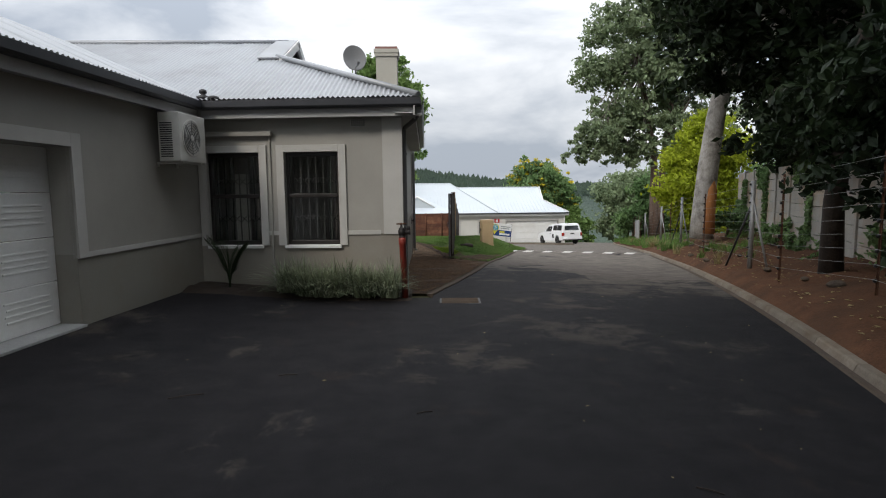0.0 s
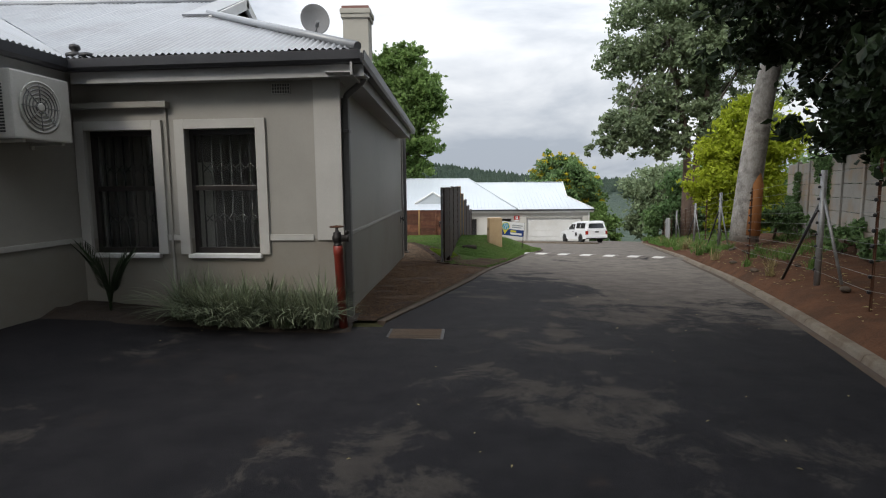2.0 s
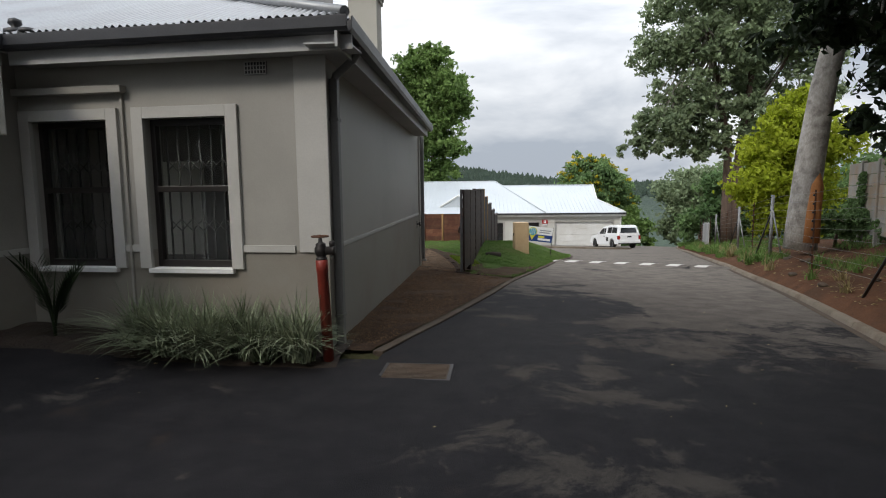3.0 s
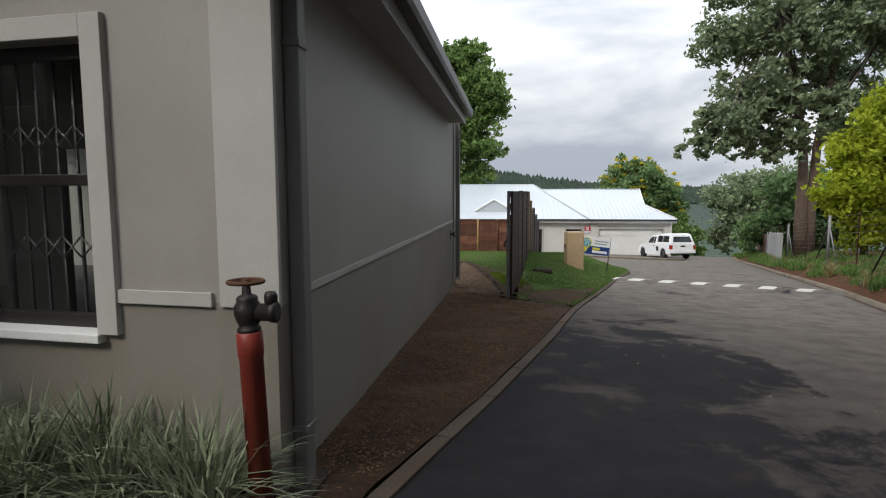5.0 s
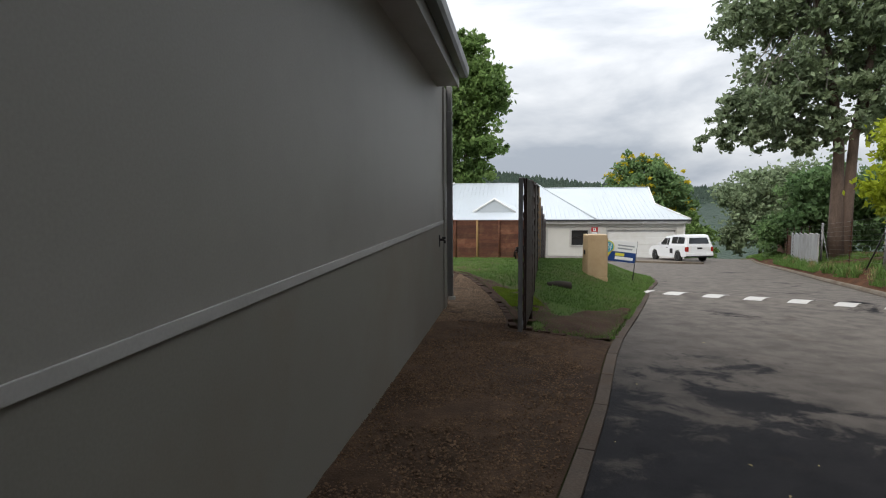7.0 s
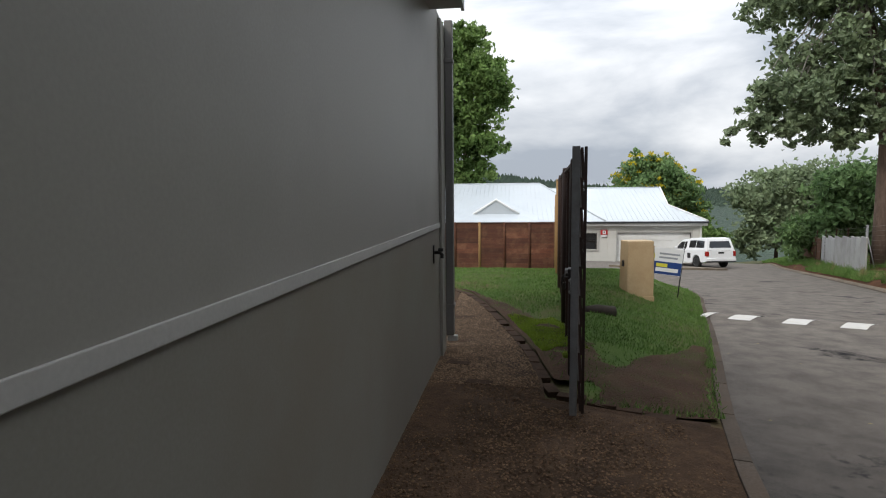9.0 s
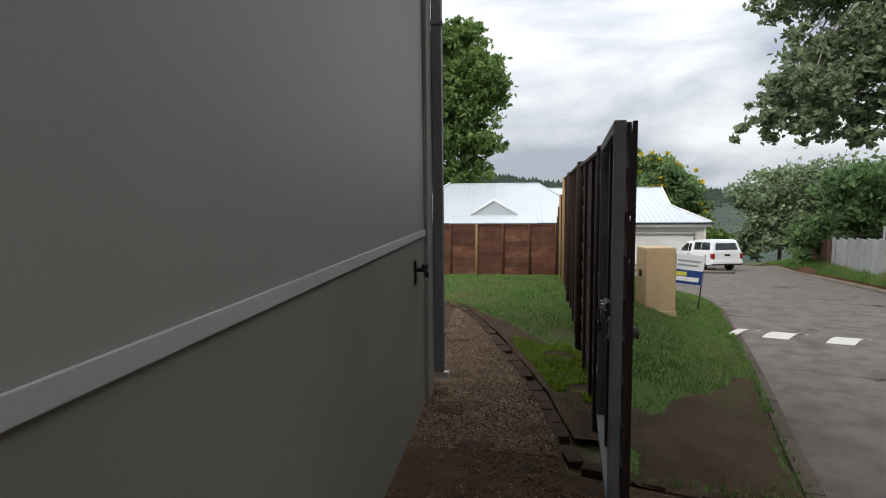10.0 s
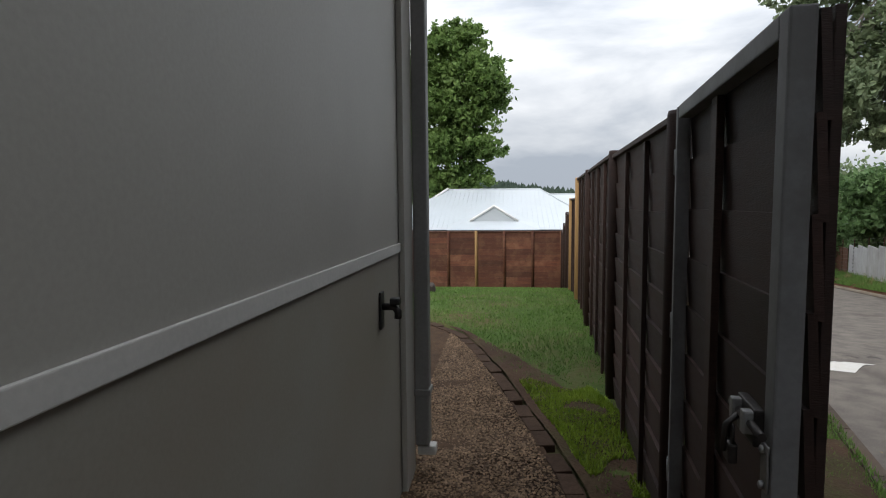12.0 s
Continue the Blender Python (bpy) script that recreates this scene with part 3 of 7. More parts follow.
tagged(mud, "bare muddy earth worn into the lawn beside the gate", "ground", kind="structure")

# bare earth between the path's edging and the grass
def verge_width(y):
    return 0.12 + 0.62 * smooth((20.9 - y) / 3.0) + 0.09 * noise.noise(Vector((y * 1.7, 2, 0)))


vv, vf = [], []
for j, y in enumerate(np.arange(16.9, 21.2, 0.09)):
    x0 = gravel_edge(y) + 0.10
    for i in range(14):
        x = x0 + verge_width(y) * i / 13
        vv.append((x, float(y), lawn_z(x, y) + 0.012 * min(1, i / 2, (13 - i) / 3) - 0.004 + rough(x, y, 0.012, 7)))
        if j and i:
            k = j * 14 + i
            vf.append((k - 15, k - 14, k, k - 1))
verge = part("path_verge", (vv, vf), M_EARTH)
for p in verge.data.polygons:
    p.use_smooth = True
tagged(verge, "damp dark earth beside the brick edging", "ground", kind="structure")

# planting bed below the front windows
bedv, bedf = [], []
for j, y in enumerate(np.arange(8.62, 9.5, 0.1)):
    for i, x in enumerate(np.arange(-3.3, 0.25, 0.1)):
        bedv.append((float(x), float(y), road_z(x, y) + 0.002 + 0.075 * smooth((y - 8.62) / 0.35) + rough(x, y, 0.03, 5) * smooth((y - 8.6) / 0.2)))
        if j and i:
            k = j * 36 + i
            bedf.append((k - 37, k - 36, k, k - 1))
tagged(part("planting_bed", (bedv, bedf), M_BED), "dark soil bed along the front wall", "bed", kind="structure")

# ---------------------------------------------------------------- the near house
CORNER, INNER = (0.02, 9.15), (-3.2, 9.42)
FRONT, FRONT_LEN = wall_frame(CORNER, INNER)
OUT = Vector((FRONT.to_3x3() @ Vector((0, 1, 0)))[:])
SIGN = 1 if OUT.y < 0 else -1                     # +1 where local +y is outside
WIN = ((0.955, 1.825), (2.225, 3.095))
WZ0, WZ1 = 0.80, 2.28
FAR_Y = 17.65
EAVE = 3.03


def out(bm, x0, x1, d0, d1, z0, z1, bev=0.0):
    """A box on the front wall: along it, out from it, up."""
    a, b = sorted((SIGN * d0, SIGN * d1))
    return box(bm, x0, x1, a, b, z0, z1, bev, FRONT)


structure("wall_front", wall(B(), FRONT_LEN, -SIGN * 0.24, 0.985, 2.95, [(a, b, 0.985, WZ1) for a, b in WIN], FRONT), M_WALL, "beige painted plaster wall with two sash windows", "wall")
structure("wall_front_plinth", wall(B(), FRONT_LEN, -SIGN * 0.242, -0.4, 0.985, [(a, b, WZ0, 0.985) for a, b in WIN], FRONT), M_WALL_LOW, "olive grey painted lower wall", "wall")
bm = B()
box(bm, -0.24, 0.0, 9.16, FAR_Y, 0.985, 2.95)
structure("wall_side", bm, M_WALL, "long blank beige plaster side wall", "wall")
bm = B()
box(bm, -0.242, 0.0, 9.16, FAR_Y, -0.8, 0.985)
structure("wall_side_plinth", bm, M_WALL_LOW, "olive grey painted lower side wall", "wall")
bm = B()
REAR = wall_frame((0, FAR_Y), (-9, FAR_Y))[0]
wall(bm, 9, 0.24, -0.8, 2.95, [(3.7, 4.9, 0.8, 2.2)], REAR)
structure("wall_rear", bm, M_WALL, "beige plaster rear wall with a window opening", "wall")

# trims
bm = B()
prev = 0.30
for a, b in (*WIN, (FRONT_LEN - 0.02, FRONT_LEN)):
    if a - 0.12 > prev:
        out(bm, prev, a - 0.12, 0, 0.022, 0.965, 1.035, 0.004)
    prev = b + 0.12
structure("trim_band_front", bm, M_TRIM, "pale grey plaster band across the front wall", "trim")
bm = B()
box(bm, 0.0, 0.010, 9.60, FAR_Y - 0.22, 0.955, 1.001, 0.003)
structure("trim_band_side", bm, M_TRIM, "pale grey plaster band along the side wall", "trim")
bm = B()
out(bm, -0.065, 0.25, 0, 0.028, 0.97, 2.9, 0.004)
structure("trim_pilaster_front", bm, M_TRIM, "pale grey corner pilaster", "trim")
bm = B()
box(bm, 0.0, 0.06, 9.135, 9.60, 0.97, 2.9, 0.004)
structure("trim_pilaster_side", bm, M_WALL, "plaster corner pilaster", "trim")
bm = B()
box(bm, 0.0, 0.06, 9.135, 9.60, -0.6, 0.968, 0.004)
structure("trim_pilaster_side_low", bm, M_WALL_LOW, "olive plaster pilaster foot", "trim")
bm = B()
box(bm, 0.0, 0.03, FAR_Y - 0.22, FAR_Y + 0.03, -0.6, 2.9, 0.004)
structure("trim_pilaster_far", bm, M_WALL, "plaster pilaster at the far corner", "trim")


def sash_window(name, a, b):
    w = empty(name, (0, 0, 0), "dark framed sash window with pale surround and security bars", "window", "front windows", "structure")
    s = B()
    out(s, a - 0.12, a, -0.02, 0.035, WZ0 - 0.0, WZ1 + 0.11, 0.004)
    out(s, b, b + 0.12, -0.02, 0.035, WZ0 - 0.0, WZ1 + 0.11, 0.004)
    out(s, a + 0.001, b - 0.001, -0.02, 0.035, WZ1, WZ1 + 0.109, 0.004)
    part("surround", s, M_TRIM, w, "pale grey plaster surround")
    part("sill", out(B(), a - 0.02, b + 0.02, -0.12, 0.055, WZ0 - 0.045, WZ0 + 0.002, 0.006), M_SILL, w, "white painted sill")
    f = B()
    for xa, xb, za, zb in ((a, a + 0.05, WZ0, WZ1), (b - 0.05, b, WZ0, WZ1), (a + 0.05, b - 0.05, WZ1 - 0.06, WZ1), (a + 0.05, b - 0.05, WZ0, WZ0 + 0.07)):
        out(f, xa, xb, -0.15, -0.08, za, zb, 0.006)
    part("frame", f, M_FRAME, w)
    mid = (WZ0 + WZ1) / 2 + 0.05
    part("meeting_rail", out(B(), a + 0.05, b - 0.05, -0.15, -0.065, mid - 0.03, mid + 0.03, 0.006), M_FRAME, w)
    for i, (za, zb, d) in enumerate(((WZ0 + 0.07, mid - 0.025, -0.105), (mid + 0.025, WZ1 - 0.06, -0.13))):
        g = part("pane", out(B(), a + 0.05, b - 0.05, d - 0.004, d, za, zb), M_GLASS, w)
        g.visible_shadow = False
    # folding security grille behind the glass
    g = B()
    n = 6
    for i in range(n + 1):
        x = a + 0.07 + (b - a - 0.14) * i / n
        out(g, x - 0.007, x + 0.007, -0.235, -0.22, WZ0 + 0.03, WZ1 - 0.03)
    for i in range(n):
        x = a + 0.07 + (b - a - 0.14) * (i + 0.5) / n
        for z in (WZ0 + 0.42, WZ1 - 0.45):
            for sgn in (-1, 1):
                p0 = FRONT @ Vector((x - 0.055, SIGN * -0.215, z - 0.055 * sgn))
                p1 = FRONT @ Vector((x + 0.055, SIGN * -0.215, z + 0.055 * sgn))
                tube(g, [p0, p1], 0.006, 5)
    part("security_grille", g, M_BARS, w, "steel folding security grille")
    return w


for i, (a, b) in enumerate(WIN):
    sash_window("window_%d" % (i + 1), a, b)


def curtain(a, b):
    c = B()
    n = 40
    top, low = [], []
    for i in range(n + 1):
        x = a + (b - a) * i / n
        d = -0.36 - 0.035 * math.sin(i * 1.35) - 0.012 * math.sin(i * 3.1)
        top.append(c.verts.new(FRONT @ Vector((x, SIGN * d, WZ1 + 0.12))))
        low.append(c.verts.new(FRONT @ Vector((x, SIGN * d * 1.02, 0.5))))
    for i in range(n):
        c.faces.new((top[i], top[i + 1], low[i + 1], low[i])).smooth = True
    bmesh.ops.solidify(c, geom=c.faces[:], thickness=0.006)
    return tagged(part("curtain", c, M_CURTAIN), "gathered grey brown curtain hanging behind the window", "curtain", "curtains")


curtain(0.88, 1.22)
curtain(2.15, 2.55)
curtain(2.80, 3.15)
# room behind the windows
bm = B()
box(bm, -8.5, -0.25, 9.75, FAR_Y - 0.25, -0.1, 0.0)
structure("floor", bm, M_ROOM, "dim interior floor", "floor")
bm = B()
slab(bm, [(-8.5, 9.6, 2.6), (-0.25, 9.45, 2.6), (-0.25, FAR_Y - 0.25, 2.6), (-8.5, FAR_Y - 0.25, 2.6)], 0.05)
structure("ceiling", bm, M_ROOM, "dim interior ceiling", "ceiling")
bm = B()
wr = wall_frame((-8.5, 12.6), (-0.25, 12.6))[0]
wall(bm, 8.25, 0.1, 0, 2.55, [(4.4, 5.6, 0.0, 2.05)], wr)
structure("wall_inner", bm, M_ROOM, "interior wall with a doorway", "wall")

# air vent
vent = empty("air_vent", (0, 0, 0), "small terracotta and grey louvred air brick in the wall", "vent")
part("backing", out(B(), 0.52, 0.74, 0.001, 0.012, 2.655, 2.775), M_BLACK, vent)
for i in range(4):
    part("bar", out(B(), 0.52, 0.74, 0.012, 0.022, 2.655 + i * 0.0373, 2.663 + i * 0.0373), M_TRIM, vent)
for i in range(8):
    x = 0.52 + i * 0.0303
    part("upright_bar", out(B(), x, x + 0.008, 0.013, 0.0225, 2.664, 2.766), M_TRIM, vent)
# pipe box and conduit over the left window
box_cover = empty("pipe_cover", (0, 0, 0), "beige boxed pipe cover running along the wall over the window", "pipe cover")
part("duct", out(B(), 2.0, FRONT_LEN - 0.02, 0.0, 0.09, 2.53, 2.60, 0.006), M_WALL, box_cover)
part("conduit", out(B(), 2.035, 2.06, 0.0, 0.03, 0.05, 2.528, 0.004), M_WALL, box_cover, "thin painted vertical conduit")

# wing with the garage
WDIR = Vector((-0.085, -1, 0)).normalized()
wing_end = (INNER[0] + WDIR.x * 16, INNER[1] + WDIR.y * 16)
WING, WING_LEN = wall_frame(INNER, wing_end)
WOUT = (WING.to_3x3() @ Vector((0, 1, 0)))
WS = 1 if WOUT.x > 0 else -1


def wout(bm, x0, x1, d0, d1, z0, z1, bev=0.0):
    a, b = sorted((WS * d0, WS * d1))
    return box(bm, x0, x1, a, b, z0, z1, bev, WING)


GA, GB, GZ0, GZ1 = 2.84, 7.74, 0.21, 2.17
structure("wall_wing", wall(B(), WING_LEN, -WS * 0.3, 0.985, 2.95, [(GA, GB, 0.985, GZ1)], WING), M_WALL, "beige painted garage wing wall", "wall")
structure("wall_wing_plinth", wall(B(), WING_LEN, -WS * 0.302, -0.4, 0.985, [(GA, GB, -0.4, 0.985)], WING), M_WALL_LOW, "olive grey lower garage wall", "wall")
bm = B()
wout(bm, 0.02, GA - 0.15, 0, 0.022, 0.94, 1.0, 0.004)
structure("trim_band_wing", bm, M_TRIM, "plaster band along the garage wing", "trim")
bm = B()
wout(bm, GA - 0.15, GA, -0.05, 0.03, 0.94, GZ1 + 0.15, 0.004)
wout(bm, GB, GB + 0.15, -0.05, 0.03, 0.94, GZ1 + 0.15, 0.004)
wout(bm, GA + 0.001, GB - 0.001, -0.05, 0.03, GZ1, GZ1 + 0.149, 0.004)
structure("trim_garage_surround", bm, M_TRIM, "plaster surround of the garage opening", "trim")
garage = empty("garage_door", (0, 0, 0), "closed white sectional garage door with embossed panels", "garage door", "", "structure")
nsec = 4
for i in range(nsec):
    h = (GZ1 - GZ0) / nsec
    s = B()
    z0, z1 = GZ0 + i * h, GZ0 + (i + 1) * h - 0.008
    wout(s, GA + 0.01, GB - 0.01, -0.30, -0.25, z0, z1, 0.006)
    nb = 6
    for k in range(nb):
        xa = GA + 0.12 + (GB - GA - 0.24) * k / nb
        xb = xa + (GB - GA - 0.24) / nb - 0.16
        for q in range(4):
            zz = z0 + h * (0.3 + 0.13 * q)
            wout(s, xa + 0.02 * (q % 2), xb - 0.02 * ((q + 1) % 2), -0.252, -0.244, zz, zz + 0.022, 0.003)
    part("door_panel", s, M_WHITE, garage)
bm = B()
wout(bm, GA + 0.003, GB - 0.003, -0.28, 0.06, -0.2, GZ0 - 0.005, 0.01)
structure("garage_apron", bm, M_CONC_GREY, "narrow concrete apron at the garage door", "apron")


# ---------------------------------------------------------------- roofs
def corrugated(name, a, b, c, d, material, label, pitch=0.076, depth=0.012, cut=None):
    """Corrugated sheet: eave a to b, ridge d to c; the waves run up the slope. cut(u) gives the share of the slope kept at u along the eave."""
    a, b, c, d = map(Vector, (a, b, c, d))
    n = max(2, int((b - a).length / (pitch / 6)))
    nrm = (b - a).cross(d - a).normalized()
    if nrm.z < 0:
        nrm = -nrm
    vs, fs = [], []
    for i in range(n + 1):
        u = i / n
        lo, hi = a.lerp(b, u), d.lerp(c, u)
        if cut:
            s0, s1 = cut(u)
            lo, hi = lo.lerp(hi, s0), lo.lerp(hi, s1)
        w = nrm * (depth * math.cos(u * (b - a).length / pitch * math.tau) + 0.012 * ((u * (b - a).length / 0.762) % 1))
        vs += [tuple(lo + w), tuple(hi + w)]
        if i:
            k = 2 * i
            fs.append((k - 2, k, k + 1, k - 1))
    ob = part(name, (vs, fs), material)
    for p in ob.data.polygons:
        p.use_smooth = True
    return tagged(ob, label, "roof", kind="structure")


RIDGE_Z, RIDGE_Y = 4.90, 13.0
EC = Vector((0.35, 8.81, EAVE + 0.03))
EI = Vector((-3.0, 9.09, EAVE + 0.03))
ER = Vector((0.35, 17.2, EAVE + 0.03))
GABX = -2.42
# front slope: rectangle from the hip corner leftwards, cut by the hip on its right end and the valley on its left
fx0, fx1 = 0.35, -7.2
FL = Vector((fx1, 8.81 + 0.0836 * (fx0 - fx1), EAVE + 0.03))


def front_cut(u):
    x = fx0 + (fx1 - fx0) * u
    hi = min(1.0, (fx0 - x) / (RIDGE_Y - 8.81)) if x > GABX else 1.0
    lo = max(0.0, (EI.x - x) / (RIDGE_Y - 8.81)) if x < EI.x else 0.0
    return (min(lo, 0.999), max(hi, 0.001))


corrugated("roof_front", EC, FL, (fx1, RIDGE_Y, RIDGE_Z), (fx0, RIDGE_Y, RIDGE_Z), M_ROOF, "pale grey corrugated iron hip roof slope", cut=front_cut)


def hip_cut(u):
    d = min(u, 1 - u) * 8.39
    return (0.0, max(0.001, min(1.0, d / (RIDGE_Y - 8.81), 2.77 / 4.19)))


corrugated("roof_hip_side", EC, ER, (-3.84, 17.2, RIDGE_Z), (-3.84, 8.81, RIDGE_Z), M_ROOF, "pale grey corrugated iron hip end", cut=hip_cut)
corrugated("roof_rear", ER, (-9, 17.2, EAVE + 0.03), (-9, RIDGE_Y, RIDGE_Z), (0.35, RIDGE_Y, RIDGE_Z), M_ROOF, "pale grey corrugated iron rear slope",
           cut=lambda u: (0, max(0.001, min(1.0, u * 9.35 / 4.19) if u * 9.35 < 2.77 else 1.0)))


WE = EI + Vector((-0.085, -1, 0)) * 13.0
corrugated("roof_wing", EI, WE, WE + Vector((-4.2, 0.35, RIDGE_Z - EAVE - 0.03)), EI + Vector((-4.2, 3.9, RIDGE_Z - EAVE - 0.03)), M_ROOF, "pale grey corrugated iron garage roof slope")
bm = B()
tube(bm, [(GABX - 0.1, RIDGE_Y, RIDGE_Z + 0.01), (-9, RIDGE_Y, RIDGE_Z + 0.01)], 0.06, 8)
structure("ridge_cap", bm, M_ROOF, "rolled metal ridge cap", "roof trim")
bm = B()
hz = lambda k: EAVE + 0.05 + (RIDGE_Z - EAVE - 0.03) * k / 4.19
tube(bm, [(0.35, 8.81, hz(0)), (0.35 - 2.77, 8.81 + 2.80, hz(2.77))], 0.05, 8)
tube(bm, [(0.35, 17.2, hz(0)), (0.35 - 2.77, 17.2 - 2.77, hz(2.77))], 0.05, 8)
structure("hip_cap", bm, M_ROOF, "rolled metal hip caps", "roof trim")
# gablet
gz = hz(2.77)
bm = B()
slab(bm, [(GABX + 0.10, 11.45, gz - 0.06), (GABX + 0.10, RIDGE_Y, RIDGE_Z + 0.06), (GABX - 0.35, RIDGE_Y, RIDGE_Z + 0.06), (GABX - 0.35, 11.45, gz - 0.06)], 0.03)
slab(bm, [(GABX + 0.10, 14.55, gz - 0.06), (GABX + 0.10, RIDGE_Y, RIDGE_Z + 0.06), (GABX - 0.35, RIDGE_Y, RIDGE_Z + 0.06), (GABX - 0.35, 14.55, gz - 0.06)], 0.03)
structure("gablet_roof", bm, M_ROOF, "small corrugated gablet roof", "roof")
bm = B()
for sy in (-1, 1):
    slab(bm, [(GABX + 0.13, RIDGE_Y + sy * 1.58, gz - 0.10), (GABX + 0.13, RIDGE_Y, RIDGE_Z + 0.05), (GABX + 0.07, RIDGE_Y, RIDGE_Z + 0.05), (GABX + 0.07, RIDGE_Y + sy * 1.58, gz - 0.10)], 0.16)
structure("gablet_bargeboard", bm, M_WHITE, "white gablet barge boards", "trim")
bm = B()
quad(bm, (GABX, 11.6, gz - 0.1), (GABX, 14.4, gz - 0.1), (GABX, RIDGE_Y, RIDGE_Z - 0.04))
bmesh.ops.solidify(bm, geom=bm.faces[:], thickness=0.03)
structure("gablet_wall", bm, M_GUTTER, "dark gablet infill", "wall")


def eave_run(p, q, suffix, outward):
    """Soffit, fascia and gutter along an eave from p to q."""
    p, q, o = Vector(p), Vector(q), Vector(outward)
    d = (q - p).normalized()
    f = B()
    m = Matrix(((d.x, o.x, 0, p.x), (d.y, o.y, 0, p.y), (d.z, o.z, 1, p.z), (0, 0, 0, 1)))
    L = (q - p).length
    box(f, 0, L, -0.09, -0.065, -0.25, -0.035, 0, m)
    structure("fascia_" + suffix, f, M_FASCIA, "grey painted fascia board", "fascia")
    s = B()
    box(s, 0, L, -0.36, -0.09, -0.225, -0.21, 0, m)
    structure("soffit_" + suffix, s, M_FASCIA, "grey painted soffit", "soffit")
    g = B()
    prof = [(-0.062, -0.01), (-0.062, -0.10), (-0.05, -0.115), (0.03, -0.115), (0.05, -0.09), (0.055, -0.005), (0.068, 0.0), (0.068, -0.01), (0.062, -0.095), (0.035, -0.125), (-0.055, -0.125), (-0.070, -0.105), (-0.070, -0.01)]
    rings = [[g.verts.new(m @ Vector((xx, yy, zz))) for yy, zz in prof] for xx in (0, L)]
    k = len(prof)
    for i in range(k):
        g.faces.new((rings[0][i], rings[0][(i + 1) % k], rings[1][(i + 1) % k], rings[1][i]))
    g.faces.new(rings[0])
    g.faces.new(rings[1][::-1])
    structure("gutter_" + suffix, g, M_GUTTER, "charcoal ogee roof gutter", "gutter")


nf = Vector((-0.0836, -1, 0)).normalized()
eave_run((0.39, 8.78, EAVE), (-3.0, 9.06, EAVE), "front", nf)
eave_run((0.36, 8.75, EAVE - 0.003), (0.36, 16.9, EAVE - 0.003), "side", (1, 0, 0))
eave_run((-2.98, 9.10, EAVE + 0.002), tuple(WE + Vector((0.02, 0, -0.028))), "wing", Vector((1, -0.085, 0)).normalized())

# chimney
ch = empty("chimney", (-0.40, 13.42, 3.3), "cream plastered chimney with a dull red cap course", "chimney")
part("shaft", box(B(), -0.235, 0.235, -0.22, 0.22, -0.1, 1.36, 0.008), M_CHIM, ch)
part("collar", box(B(), -0.265, 0.265, -0.25, 0.25, 1.36, 1.43, 0.008), M_CHIM, ch)
part("cap", box(B(), -0.28, 0.28, -0.265, 0.265, 1.43, 1.52, 0.01), M_CHIM, ch)
part("cap_course", box(B(), -0.25, 0.25, -0.235, 0.235, 1.52, 1.575, 0.008), M_CHIM_CAP, ch, "dull red painted top course")

# satellite dish
dish = empty("satellite_dish", (-1.08, 12.95, 3.92), "grey offset satellite dish on a bent mast on the roof", "satellite dish")
dm = look((0, 0, 0.65), (0.35, -1.0, 0.95)) @ Matrix.Diagonal((0.9, 1.05, -1, 1))
bm = B()
lathe(bm, [(0.01, -0.055), (0.1, -0.05), (0.2, -0.03), (0.27, -0.004), (0.285, 0.0), (0.285, 0.008), (0.27, 0.006), (0.2, -0.02), (0.1, -0.04), (0.01, -0.045)], 28, dm)
part("reflector", bm, M_DISH, dish)
part("mast", tube(B(), [(0, 0.12, -0.55), (0, 0.12, 0.45), (0, 0.05, 0.62)], 0.022, 8), M_GALV, dish)
part("feed_arm", tube(B(), [(0, 0.0, 0.42), (0.12, -0.34, 0.45)], 0.012, 6), M_GALV, dish)
part("feed_horn", tube(B(), [(0.10, -0.31, 0.44), (0.14, -0.40, 0.50)], 0.03, 8), M_DISH, dish)
# finial lump at the valley
vf = tagged(part("valley_finial", lathe(lathe(B(), [(0.05, 0), (0.1, 0.03), (0.1, 0.07), (0.03, 0.1), (0.06, 0.13), (0.055, 0.17), (0.01, 0.19)], 12, pose(-2.98, 9.22, EAVE + 0.03)),
            [(0.02, 0), (0.09, 0.02), (0.08, 0.06), (0.01, 0.08)], 12, pose(-2.80, 9.16, EAVE + 0.03)), M_BLACK), "dark lump of folded flashing at the roof valley", "flashing")


# downpipes
def downpipe(x, y, z0, z1, label, elbow=True, kick=True):
    d = empty("downpipe", (x, y, z0), label, "downpipe", "downpipes")
    h = z1 - z0
    part("pipe", box(B(), -0.04, 0.04, -0.05, 0.05, 0.06, h, 0.012), M_PIPE, d)
    if elbow:
        part("elbow", tube(B(), [(0, 0, h - 0.03), (0.02, -0.01, h + 0.03), (0.2, -0.03, h + 0.17), (0.235, -0.03, h + 0.22), (0.24, -0.03, h + 0.29)], 0.037, 10), M_PIPE, d)
    for z in (0.35, h - 0.4):
        part("bracket", box(B(), -0.042, 0.048, -0.058, 0.058, z, z + 0.035, 0.004), M_PIPE, d)
    if kick:
        part("shoe", box(B(), -0.03, 0.075, -0.035, 0.035, 0.0, 0.055, 0.01), M_TRIM, d, "pale spout at the foot")
    return d


downpipe(0.102, 9.33, -0.05, 2.62, "painted square downpipe at the house corner")
downpipe(0.072, FAR_Y + 0.06, -0.22, 2.95, "painted square downpipe at the far house corner", False)


